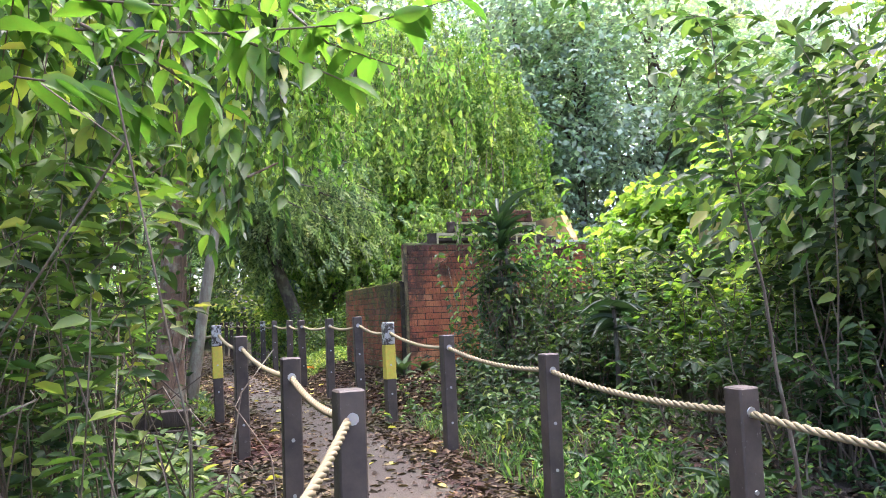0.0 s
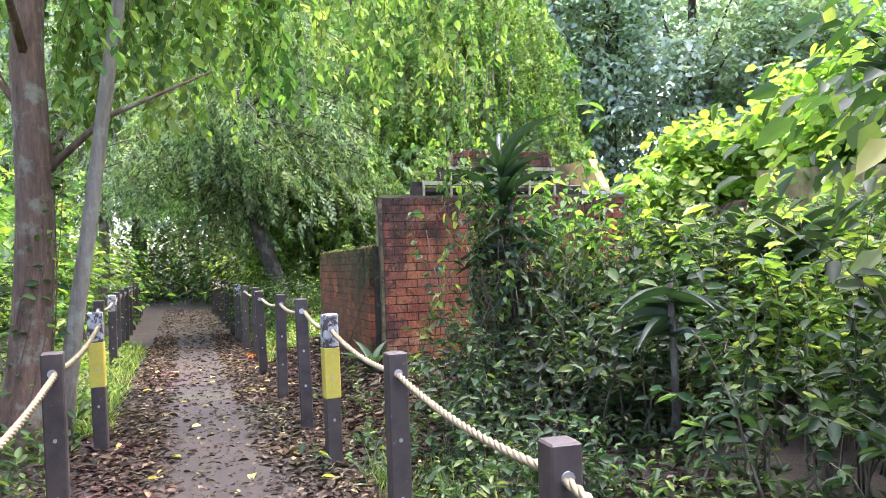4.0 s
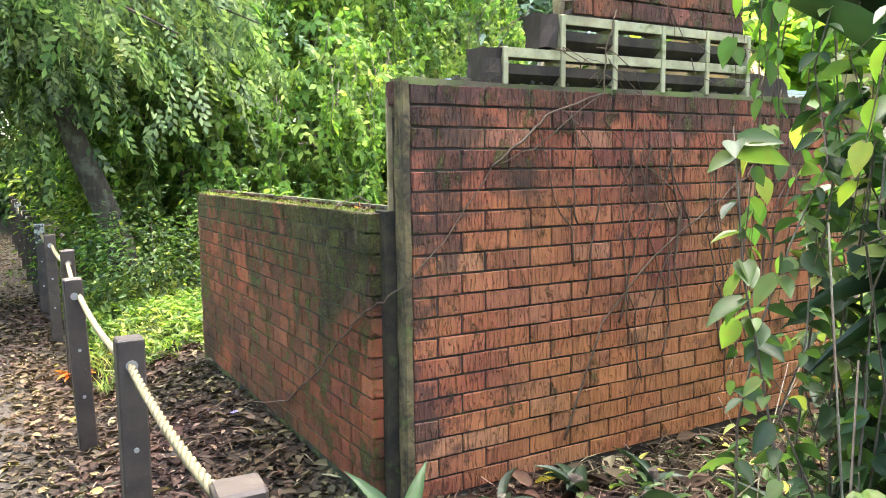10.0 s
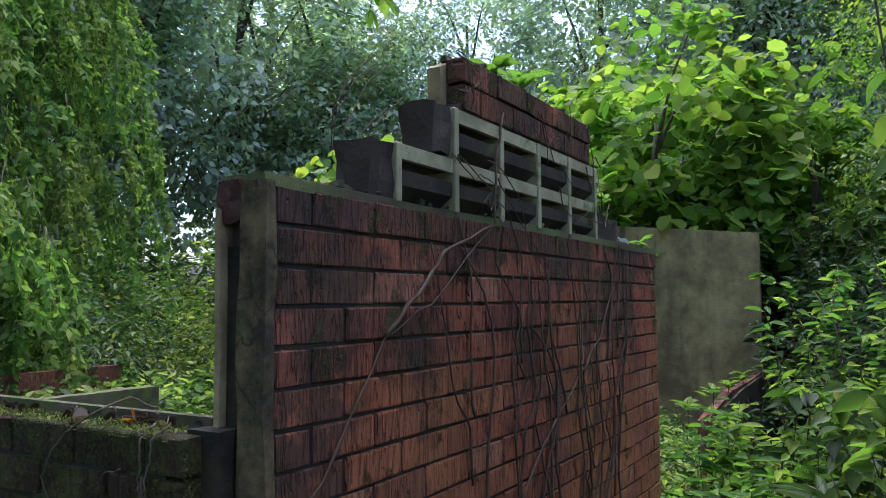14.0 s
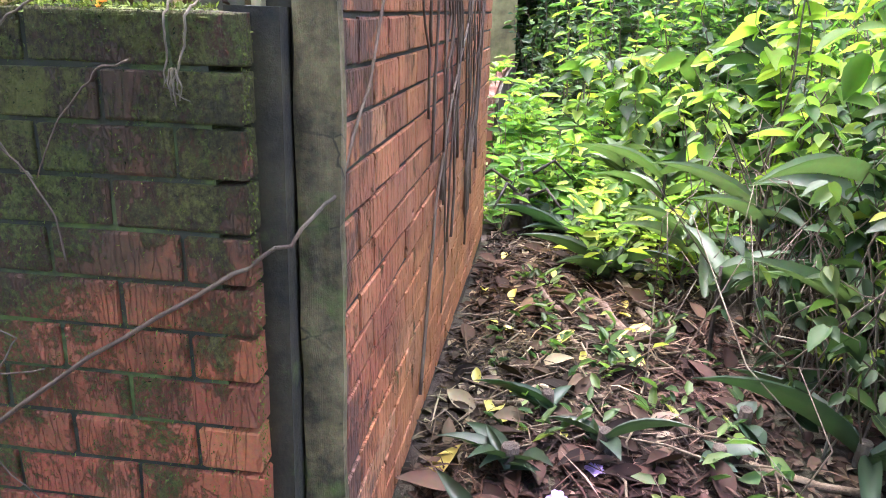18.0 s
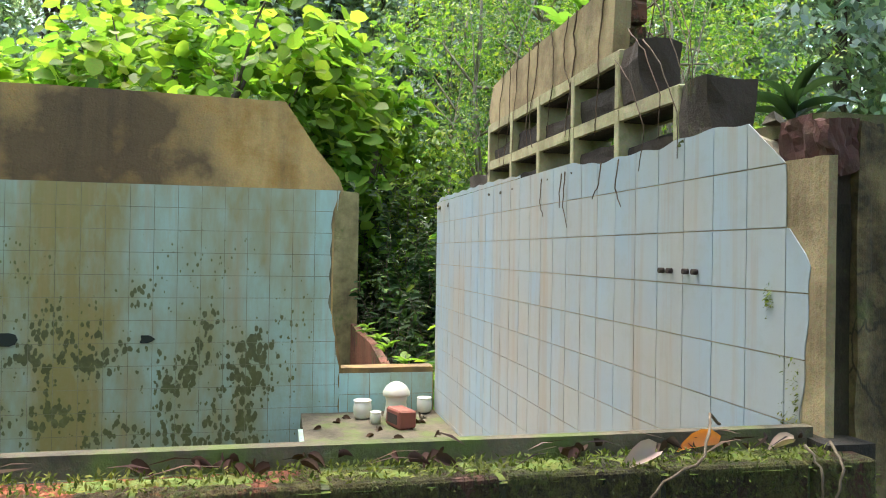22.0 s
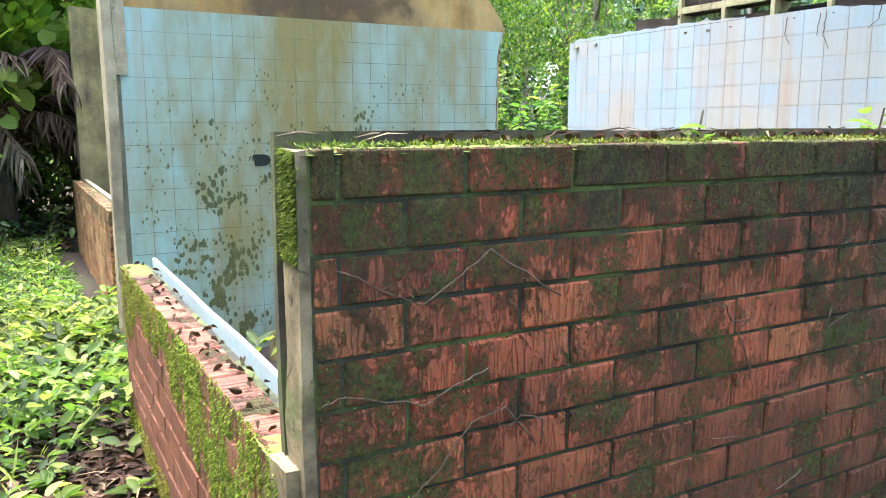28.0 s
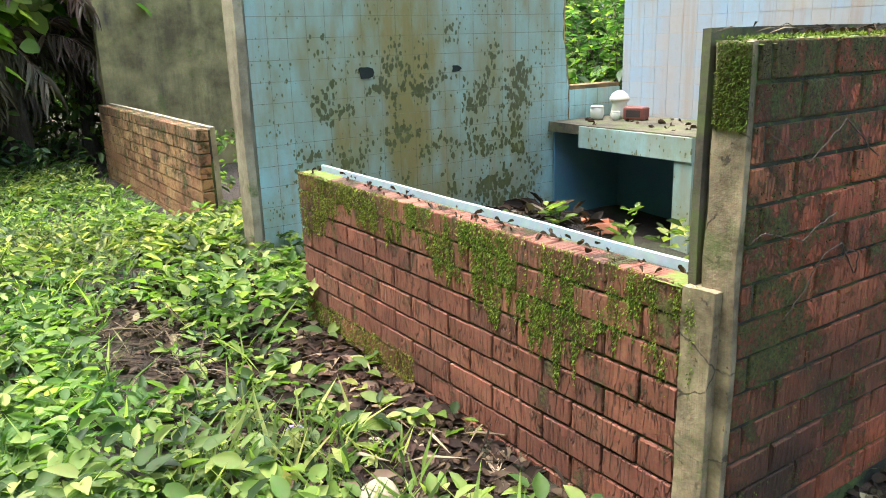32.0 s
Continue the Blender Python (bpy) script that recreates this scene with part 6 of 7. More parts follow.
# slim trees and small-leaved scrub on the litter slope south-east of the ruin
for x, y, h in ((9.8, 5.9, 5.5), (11.2, 5.2, 6.5), (12.6, 6.6, 7.0), (11.3, 7.6, 6.0), (14.2, 7.6, 7.0), (13.4, 4.6, 7.5), (15.5, 6.0, 8.0)):
    tree("slim_tree", (x, y, gh(x, y)), h, 1.35, leaf_mid if rng.random() < 0.5 else leaf_bright, "slim pale-stemmed tree with small leaves", 110, 22, 0.12, 0.055, bark_pale, 0.3, CLUSTER, 0.28, 0.8)
scatter("leaf_litter", 5200, in_boxes((7.0, 14.5, 4.2, 8.4)), leaf_tan, "brown leaf litter on the wooded slope", "leaf litter", 0.11, 0.5, 0.02, 0.1)

# weeds round the low walls of the next room, and mulch plants by the tall wall
scatter("weeds", 1500, in_boxes((6.3, 9.9, 9.45, 10.4), (6.3, 7.2, 10.2, 12.6)), leaf_ground, "bright weeds on the floor of the next room", "weeds", 0.07, 0.42, 0.1, 0.5, LEAF4, 7, 0.12)
scatter("weeds", 60, in_boxes((3.9, 5.6, 8.3, 9.1)), leaf_mid, "small weeds sprouting from leaf mulch", "weeds", 0.06, 0.42, 0.0, 0.7, LEAF4, 5, 0.10)
scatter("weeds", 120, in_boxes((5.4, 6.9, 8.0, 8.8)), leaf_bright, "bright weeds along the tall wall", "weeds", 0.09, 0.42, 0.05, 0.6, BIGLEAF, 6, 0.35)
scatter("leaf_litter", 5000, in_boxes((2.4, 3.6, 6.2, 9.2), (3.2, 5.2, 7.2, 8.4)), leaf_dry, "dry leaf litter under the climbers", "leaf litter", 0.055, 0.5, 0.012, 0.08)


def frond(bm_parent, base, yaw, length, rise):
    """A dead palm frond: a drooping midrib with limp narrow leaflets."""
    pts = []
    for i in range(9):
        u = i / 8
        pts.append((base[0] + math.cos(yaw) * length * u, base[1] + math.sin(yaw) * length * u, base[2] + rise * (u - 1.7 * u * u)))
    f = part("midrib", tube(bmesh.new(), pts, [0.014 * (1 - 0.8 * i / 8) for i in range(9)], 5), vine_mat, bm_parent)
    p, d = along(pts, 0.035)
    p, d = np.repeat(p, 2, axis=0), np.repeat(d, 2, axis=0)
    s = np.tile([[-math.sin(yaw), math.cos(yaw), 0], [math.sin(yaw), -math.cos(yaw), 0]], (len(p) // 2, 1))
    ax = s * 0.8 + d * 0.8 + rng.normal(0, 0.2, p.shape)
    ax[:, 2] -= 0.6
    ln = 0.34 * (0.6 + 0.6 * rng.random(len(p)))
    o = new("foliage", leaves_mesh("foliage", p, ax, ln, ln * 0.09, frond_dry, STRAP))
    o.parent = bm_parent
    return tagged(o, kind="stuff")


e = empty("dead_palm_fronds", (11.35, 12.75, gh(11.35, 12.75)))
for k in range(30):
    frond(e, (rng.normal(0, 0.25), rng.normal(0, 0.45), 0.9 + 1.1 * rng.random()), rng.random() * 6.28, 0.7 + 0.5 * rng.random(), 0.5)
part("stump", tube(bmesh.new(), [(0, 0, -0.1), (0.05, 0, 0.9), (0, 0.05, 1.9)], [0.16, 0.13, 0.1], 9), bark, e)
tagged(e, "heap of dry brown dead palm fronds round a stump", "palm")

# ---------------------------------------------------------------- litter, weeds and grass
path_zone = in_boxes((0.85, 2.25, -2, 30))
edge_zone = in_boxes((0.5, 1.15, 0, 16), (2.0, 3.1, 2, 16), (2.4, 3.2, 7.5, 14))
scatter("leaf_litter", 9000, path_zone, leaf_tan, "crumbs of dry leaf trodden into the path", "leaf litter", 0.02, 0.5, 0.032)
scatter("leaf_litter", 5200, path_zone, leaf_path, "scattered dry brown leaves on the path", "leaf litter", 0.06, 0.5, 0.034)
scatter("leaf_litter", 8000, in_boxes((0.85, 1.25, -1, 18), (1.85, 2.3, -1, 18)), leaf_path, "dry brown leaves drifted along the path edge", "leaf litter", 0.065, 0.5, 0.034)
scatter("leaf_litter", 5000, edge_zone, leaf_path, "pale dry leaves along the fence", "leaf litter", 0.07, 0.5, 0.02, 0.08)
scatter("leaf_litter", 11000, edge_zone, leaf_dry, "dry brown leaf litter along the fence", "leaf litter", 0.06, 0.5, 0.012)
scatter("leaf_litter", 5200, in_boxes((3.1, 7.2, 8.3, 9.24), (2.4, 3.14, 9.2, 13.5)), leaf_mulch, "dry leaf litter at the foot of the walls", "leaf litter", 0.045, 0.5, 0.012, 0.06)
scatter("leaf_litter", 4200, in_boxes((3.1, 6.4, 12.28, 12.95), (3.1, 6.4, 12.28, 12.95), (6.0, 7.4, 11.6, 12.6)), leaf_dry, "dry leaf litter under the weeds", "leaf litter", 0.065, 0.5, 0.012, 0.06)
scatter("leaf_litter", 5200, in_boxes((-1.2, 0.75, 0.5, 9)), leaf_path, "dry leaf litter under the weeds", "leaf litter", 0.05, 0.5, 0.012, 0.06)
scatter("yellow_leaves", 70, in_boxes((0.9, 2.6, 2, 14), (3.2, 5, 8.4, 9.2)), yellow_leaf, "a few fallen yellow leaves", "leaf litter", 0.085, 0.55, 0.036)
scatter("twigs", 3000, in_boxes((2.1, 3.1, 5, 13), (3.2, 6.2, 12.3, 13.0)), leaf_dry, "thin dry twigs on the ground", "twigs", 0.16, 0.05, 0.02, 0.05, DIAMOND)
scatter("twigs", 2600, in_boxes((3.2, 6.4, 8.2, 9.22)), leaf_dry, "thin dry twigs and roots in the mulch", "twigs", 0.17, 0.03, 0.022, 0.08, DIAMOND)
scatter("leaf_litter", 200, in_boxes((3.4, 6.4, 8.25, 9.2)), leaf_mulch, "large curled brown leaves in the mulch", "leaf litter", 0.11, 0.45, 0.03, 0.35, BIGLEAF)
scatter("leaf_litter", 22, in_boxes((3.4, 6.0, 8.3, 9.2)), yellow_leaf, "yellowing leaves in the mulch", "leaf litter", 0.09, 0.45, 0.03, 0.3, BIGLEAF)
bm = bmesh.new()
for _ in range(80):
    x, y, a, ln = 3.5 + 2.9 * rng.random(), 8.3 + 0.9 * rng.random(), rng.random() * 6.28, 0.12 + 0.3 * rng.random()
    q = [(x + ln * (u - 0.5) * math.cos(a) + rng.normal(0, 0.018), y + ln * (u - 0.5) * math.sin(a) + rng.normal(0, 0.018), gh(x, y) + 0.02 + 0.035 * rng.random()) for u in (0, 0.25, 0.5, 0.75, 1)]
    tube(bm, q, [0.0035, 0.004, 0.0035, 0.003, 0.002], 5)
tagged(obj("roots", bm, root_mat), "thin pale roots and stems tangled in the mulch", "roots", kind="stuff")
scatter("leaf_litter", 6000, in_boxes((3.2, 6.4, 8.2, 9.22)), leaf_mulch, "dark rotting leaf mulch by the tall wall", "leaf litter", 0.04, 0.55, 0.014, 0.12)

scatter("leaf_litter", 5000, in_boxes((2.3, 4.2, 0.8, 7.2)), leaf_dry, "dry leaf litter under the shrubs", "leaf litter", 0.06, 0.5, 0.012, 0.1)
scatter("weeds", 220, in_boxes((2.4, 4.2, 1.2, 6.4)), leaf_mid, "low green weeds beyond the fence", "weeds", 0.06, 0.4, 0.0, 0.7, LEAF4, 9, 0.2)
# weeds between fence and shrubs, and lush weeds beyond the ruin
scatter("weeds", 420, in_boxes((2.5, 4.4, 0.8, 6.4)), leaf_shade_dark, "low weeds beyond the fence, greens darkened for shrub shade", "weeds", 0.07, 0.38, 0.0, 0.7, LEAF4, 7, 0.16)
scatter("grass", 650, in_boxes((2.35, 3.3, 0.8, 6.6)), leaf_mid, "thin green grass beyond the fence", "grass", 0.17, 0.06, 0.0, 1.6, DIAMOND, 4)
scatter("grass", 2600, in_boxes((2.5, 4.4, 12.6, 16.8), (0.35, 0.75, 8.5, 16)), leaf_ground, "bright green grass beside the path", "grass", 0.16, 0.07, 0.0, 1.3, DIAMOND, 4)
scatter("weeds", 800, in_boxes((2.5, 4.6, 13.2, 17.5), (-0.6, 0.6, 8.5, 16)), leaf_ground, "bright low weeds beside the path", "weeds", 0.08, 0.42, 0.0, 0.6, LEAF4, 7, 0.2)
scatter("weeds", 420, in_boxes((-0.8, 0.6, 0.5, 4.6), (-1.2, -0.4, 4.6, 8.5), (-0.3, 0.6, 6.4, 8.5)), leaf_mid, "low weeds left of the path", "weeds", 0.08, 0.45, 0.0, 0.6, LEAF4, 7, 0.3)
scatter("weeds", 500, in_boxes((5.6, 7.2, 8.0, 8.75), (6.6, 9, 7.4, 9.2)), leaf_ground, "weeds along the tall wall", "weeds", 0.08, 0.4, 0.0, 0.6, LEAF4, 7, 0.25)


def lush(n):
    """Weeds fill the corner outside the knee wall, leaving a bare strip by the wall and by the low wall beyond."""
    xy = in_boxes((2.7, 10.8, 12.3, 16.0))(n * 2)
    bare = 12.62 + 0.10 * np.sin(xy[:, 0] * 2.1) + 0.22 * smooth01(3.5, 4.4, xy[:, 0]) * (1 - smooth01(5.4, 6.0, xy[:, 0])) - 0.3 * smooth01(5.6, 6.4, xy[:, 0])
    keep = xy[:, 1] > bare + rng.normal(0, 0.12, len(xy))
    patch = np.hypot((xy[:, 0] - 5.25) / 0.55, (xy[:, 1] - 12.98) / 0.2) > 1
    thin = np.sin(xy[:, 0] * 3.1 + 1) * np.cos(xy[:, 1] * 3.7) + rng.normal(0, 0.5, len(xy)) > -0.75
    return xy[keep & patch & thin][:n]


scatter("weeds", 4400, lush, leaf_ground, "lush bright green weeds outside the knee wall", "weeds", 0.062, 0.4, 0.0, 0.45, LEAF4, 7, 0.14)
scatter("weeds", 1500, lush, leaf_mid, "darker small-leaved weeds among the bright ones", "weeds", 0.05, 0.5, 0.0, 0.5, LEAF4, 7, 0.10)
scatter("leaf_litter", 1600, in_boxes((10.4, 13.0, 12.2, 14.4)), leaf_path, "brown leaf litter under the dead fronds", "leaf litter", 0.12, 0.4, 0.02, 0.2)
scatter("weeds", 420, in_boxes((2.7, 4.2, 12.85, 14.2), (4.0, 6.0, 13.2, 14.2)), leaf_ground, "broad-leaved weeds outside the knee wall", "weeds", 0.072, 0.55, 0.03, 0.4, BIGLEAF, 6, 0.13)
scatter("weeds", 110, in_boxes((3.2, 6.2, 12.32, 12.95)), leaf_ground, "scattered small weeds in the litter by the knee wall", "weeds", 0.07, 0.5, 0.01, 0.5, BIGLEAF, 4, 0.05)
scatter("weeds", 160, in_boxes((5.2, 6.3, 11.9, 12.7)), leaf_ground, "weeds in the gap at the end of the knee wall", "weeds", 0.07, 0.5, 0.05, 0.5, LEAF4, 6, 0.15)
scatter("leaf_litter", 1500, in_boxes((3.1, 6.4, 12.28, 13.1)), leaf_tan, "pale dry leaves under the weeds", "leaf litter", 0.06, 0.5, 0.02, 0.1)
scatter("grass", 1500, lush, leaf_ground, "thin grass among the weeds", "grass", 0.2, 0.05, 0.0, 1.2, DIAMOND, 4)
scatter("twigs", 130, in_boxes((4.8, 5.7, 12.8, 13.15)), leaf_tan, "small heap of dry sticks and grass", "twigs", 0.2, 0.025, 0.02, 0.15, DIAMOND, 2, 0.08)
scatter("weeds", 260, in_boxes((6.3, 10.2, 9.6, 12.0), (3.5, 5.2, 10.6, 11.9)), leaf_ground, "weeds growing on the room floor", "weeds", 0.08, 0.42, 0.24, 0.5, LEAF4, 6, 0.12)
scatter("creeper_cover", 2600, in_boxes((4.2, 12, 14.5, 21)), leaf_ground, "low creeper covering the ground beyond", "creeper", 0.12, 0.6, 0.05, 0.4, LEAF4, 4, 0.5)

# ---------------------------------------------------------------- climbing stems on the brick faces
def wall_vine(pts, r=0.007, mat=None):
    k = []
    for a, b in zip(pts, pts[1:]):
        for i in range(4):
            u = i / 4
            p = Vector(a).lerp(Vector(b), u)
            k.append(p + Vector((rng.normal(0, r * 0.9), 0, rng.normal(0, r * 0.9))))
    k.append(Vector(pts[-1]))
    bm = tube(bmesh.new(), k, [r * (1 - 0.5 * i / len(k)) for i in range(len(k))], 6)
    return tagged(obj("wall_vine", bm, mat or vine_mat), "dry brown climbing stem on the brick wall", "vine", "climbing stems")


YV = YA0 - 0.012
wall_vine([(3.125, 11.1, 0.52), (3.13, 10.35, 0.74), (3.13, 9.92, 1.005), (3.13, 9.65, 1.195), (3.13, 9.395, 1.36), (3.172, 9.315, 1.402), (3.232, 9.262, 1.46), (3.40, YV, 1.625), (3.635, YV, 1.91), (3.845, YV, 2.0), (4.225, YV, 2.235)], 0.0048)
wall_vine([(3.635, YV - 0.004, 1.915), (3.83, YV - 0.004, 2.07), (3.93, YV, 2.14), (4.225, YV, 2.23), (4.24, YV, 2.42), (4.3, YV, 2.6)], 0.006)
wall_vine([(4.02, YV, 0.70), (4.13, YV, 0.95), (4.235, YV, 1.2), (4.56, YV, 1.5), (4.95, YV, 1.72), (5.2, YV, 1.86), (5.38, YV, 2.06), (5.45, YV, 2.3)], 0.0055)
for _ in range(40):
    x = 4.05 + 1.4 * rng.random()
    z = 0.7 + 1.5 * rng.random()
    pts = [(x, YV, z)]
    for i in range(5):
        x += rng.normal(0.0, 0.06)
        z += 0.10 + 0.14 * rng.random()
        if z < 2.28:
            pts.append((x, YV + rng.normal(0, 0.002), z))
    if len(pts) > 2:
        wall_vine(pts, 0.0028 + 0.003 * rng.random())
for _ in range(16):
    x, z = 3.95 + 1.3 * rng.random(), 2.3 + 0.4 * rng.random()
    pts = [(x, YV, z)]
    for i in range(4):
        x, z = x + rng.normal(0.05, 0.06), z + rng.normal(-0.03, 0.06)
        pts.append((x, YV, z))
    wall_vine(pts, 0.0026)
# root hairs hanging over the tiles and over the mossy top
for x, ln in ((3.95, 0.12), (4.3, 0.16), (4.33, 0.1), (4.05, 0.09), (4.5, 0.12)):
    wall_vine([(x, YA1 + 0.015, 2.27), (x + 0.01, YA1 + 0.018, 2.27 - ln * 0.6), (x + rng.normal(0, 0.02), YA1 + 0.016, 2.27 - ln)], 0.002)
for k in range(9):
    x, z = 4.15 + 0.11 * k + rng.normal(0, 0.03), 2.74
    q = [(x, YA1 - 0.006, z)]
    for _ in range(5):
        x, z = x + rng.normal(0.01, 0.02), z - 0.05 - 0.04 * rng.random()
        q.append((x, YA1 - 0.006 + rng.normal(0, 0.002), z))
    wall_vine(q, 0.0018 + 0.001 * rng.random())
for k in range(6):
    x, z = 3.75 + 0.3 * rng.random(), 2.5 + 0.2 * rng.random()
    wall_vine([(x, YA1 + 0.004, z), (x - 0.1, YA1 + 0.012, z - 0.08), (x - 0.18, YA1 + 0.014, z - 0.2), (x - 0.2 + rng.normal(0, 0.05), YA1 + 0.012, z - 0.3)], 0.0018)
XR = XB0 - 0.012
wall_vine([(XB1 - 0.01, 9.56, ZB + 0.035), (XB1 - 0.05, 9.6, ZB + 0.06), (XR, 9.652, ZB + 0.022), (XR, 9.712, 1.732), (XR, 9.756, 1.689), (XR, 9.795, 1.633), (XR, 9.773, 1.59), (XR, 9.739, 1.521), (XR, 9.707, 1.493)], 0.0024, root_mat)
wall_vine([(XR, 9.529, 1.673), (XR, 9.574, 1.666), (XR, 9.616, 1.624), (XR, 9.659, 1.577), (XR, 9.70, 1.493)], 0.002)
wall_vine([(XB0 + 0.02, 9.473, ZB + 0.02), (XR, 9.473, 1.74), (XR, 9.472, 1.689), (XR, 9.481, 1.638)], 0.0024, root_mat)
wall_vine([(XB0 + 0.02, 9.43, ZB + 0.02), (XR, 9.438, 1.745), (XR, 9.446, 1.695), (XR, 9.465, 1.647), (XR, 9.465, 1.612)], 0.0024, root_mat)
for _ in range(7):
    y = 9.468 + rng.normal(0, 0.006)
    wall_vine([(XR, y, 1.665), (XR - 0.004, y + rng.normal(0, 0.008), 1.64), (XR, y + rng.normal(0, 0.012), 1.62)], 0.0014, root_mat)
for _ in range(14):
    y, z = 9.6 + 2.4 * rng.random(), 0.8 + 0.7 * rng.random()
    pts = [(XR, y, z)]
    for i in range(4):
        y, z = y + rng.normal(0.05, 0.06), z + rng.normal(0.02, 0.05)
        pts.append((XR, y, z))
    wall_vine(pts, 0.0018)

# ---------------------------------------------------------------- moss on the wall tops
def moss_bed(name, x0, x1, y0, y1, z, h, step=0.012, seed=0.0, label="bright green moss cushion on the wall top"):
    nx, ny = max(4, int((x1 - x0) / step)), max(4, int((y1 - y0) / step))
    bm = bmesh.new()
    g = [[None] * (ny + 1) for _ in range(nx + 1)]
    for i in range(nx + 1):
        for j in range(ny + 1):
            x, y = x0 + (x1 - x0) * i / nx, y0 + (y1 - y0) * j / ny
            rim = min(i, nx - i, j * 2, (ny - j) * 2) / 3
            n = 0.5 + 0.5 * noise.noise(Vector((x * 14, y * 14, seed))) + 0.35 * noise.noise(Vector((x * 60, y * 60, seed)))
            g[i][j] = bm.verts.new((x + rng.normal(0, 0.002), y + rng.normal(0, 0.002), z - 0.008 + h * max(0, n) * min(1, rim)))
    for i in range(nx):
        for j in range(ny):
            bm.faces.new((g[i][j], g[i + 1][j], g[i + 1][j + 1], g[i][j + 1]))
    return tagged(obj(name, bm, moss_mat, None, True), label, "moss", kind="stuff")


moss_bed("moss", XB0 + 0.001, XB1 - 0.012, YB0 + 0.03, YB1 - 0.004, ZB, 0.016)
moss_bed("moss", XD0 + 0.02, XD0 + 0.14, YD1 - 0.085, YD1 + 0.004, ZD, 0.014, 0.012, 4.0)
moss_bed("moss", XD1 - 0.3, XD1, YD1 - 0.085, YD1 + 0.004, ZD, 0.018, 0.012, 7.0)
moss_bed("moss", XA0 + 0.35, XA0 + 1.1, YA0 + 0.02, YA1 - 0.01, ZA + 0.018, 0.016, 0.012, 9.0)


def moss_tufts(name, n, sample, out, length, label, mat=None, droop=0.25, wide=0.35):
    """Short blades of moss that stand off a brick face, in patches."""
    p, mat = sample(n), mat or moss_leaf
    ax = np.tile(np.asarray(out, float), (len(p), 1)) + rng.normal(0, 0.6, (len(p), 3))
    ax[:, 2] -= droop
    ln = length * (0.5 + rng.random(len(p)))
    ob = new(name, leaves_mesh(name, p, ax, ln, ln * wide, mat, DIAMOND))
    return tagged(ob, label, "moss", kind="stuff")


def patchy(u, z, top, reach, seed, bias, soft=0.12):
    keep = np.empty(len(u), bool)
    for i in range(len(u)):
        v = noise.noise(Vector((u[i] * 3.1, z[i] * 3.4, seed))) + 0.6 * noise.noise(Vector((u[i] * 9, z[i] * 9, seed)))
        keep[i] = v + bias * (1 - (top - z[i]) / reach) + soft * rng.normal() > 0.42
    return keep


def moss_b(n):
    y, z = YB0 + 0.05 + (YB1 - YB0 - 0.06) * rng.random(n), ZB - 0.75 * rng.random(n) ** 1.5
    k = patchy(y, z, ZB, 0.5, 2.0, 0.62)
    return np.column_stack([np.full(k.sum(), XB0), y[k], z[k]])


def moss_d(n):
    """Moss hangs in the combed grooves, deepest by the west end."""
    x = XD0 + (XD1 - XD0) * rng.random(n)
    deep = np.interp(XD1 - x, [0, 0.25, 0.4, 0.7, 0.95, 1.1, 1.5, 1.65, 1.8, 2.2, 2.5, 2.8, 2.95], [0.24, 0.2, 0.08, 0.16, 0.08, 0.2, 0.24, 0.36, 0.19, 0.22, 0.34, 0.44, 0.36])
    groove = np.array([noise.noise(Vector((u * 58, 3.3, 0.7))) + 0.7 * noise.noise(Vector((u * 9, 1.1, 4.2))) for u in x])
    drop = deep * (1.1 + 0.55 * groove) * rng.random(n) ** 0.75
    z = ZD + 0.004 - drop
    bare = np.array([noise.noise(Vector((u * 34, v * 7, 2.6))) + 0.5 * noise.noise(Vector((u * 11, v * 13, 8.1))) for u, v in zip(x, z)])
    keep = (drop > 0) & (bare + 0.3 * rng.normal(size=n) > -0.2 + 0.35 * drop / deep)
    foot = rng.random(n) < 0.12
    xf, zf = XD1 - 0.9 * rng.random(n) ** 1.4, 0.56 + 0.12 * rng.random(n) ** 2
    x, z = np.where(foot, xf, x), np.where(foot, zf, z)
    keep |= foot & (np.sin(xf * 23) + np.sin(xf * 61) > 0.2)
    return np.column_stack([x[keep], np.full(keep.sum(), YD1 - 0.001), z[keep]])


def moss_end(n):
    x, z = XB0 + 0.005 + 0.075 * rng.random(n), ZB - 0.17 * rng.random(n)
    return np.column_stack([x, np.full(n, YB1 + 0.004), z])


moss_tufts("moss_growth", 14000, moss_b, (-1, 0, 0), 0.006, "dark green moss growing down the brick face", moss_dark)
moss_tufts("moss_growth", 15000, lambda n: np.column_stack([np.full(n, XB0), 9.4 + 2.8 * rng.random(n) ** 1.3, 0.56 + 1.17 * rng.random(n)]), (-1, 0, 0), 0.0055, "thin olive fuzz of moss over the brick face", moss_leaf, 0.4, 0.25)
moss_tufts("moss_growth", 1100, lambda n: np.column_stack([np.full(n, XB0) + 0.02 * rng.random(n), 9.366 + 0.004 * rng.normal(size=n), 0.6 + 1.14 * rng.random(n)]), (-0.7, -0.5, 0), 0.006, "line of moss down the corner joint", moss_leaf, 0.3, 0.3)
moss_tufts("moss_growth", 45000, moss_d, (0, 0.5, 0), 0.008, "olive moss between the bright cushions", moss_leaf, 0.9, 0.3)
moss_tufts("moss_growth", 80000, moss_d, (0, 0.55, 0), 0.008, "thick cushions of green moss down the brick face", moss_bright, 0.9, 0.3)
moss_tufts("moss_growth", 3000, moss_end, (0, 1, 0), 0.009, "green moss on the end of the wall", moss_leaf, 0.5, 0.3)
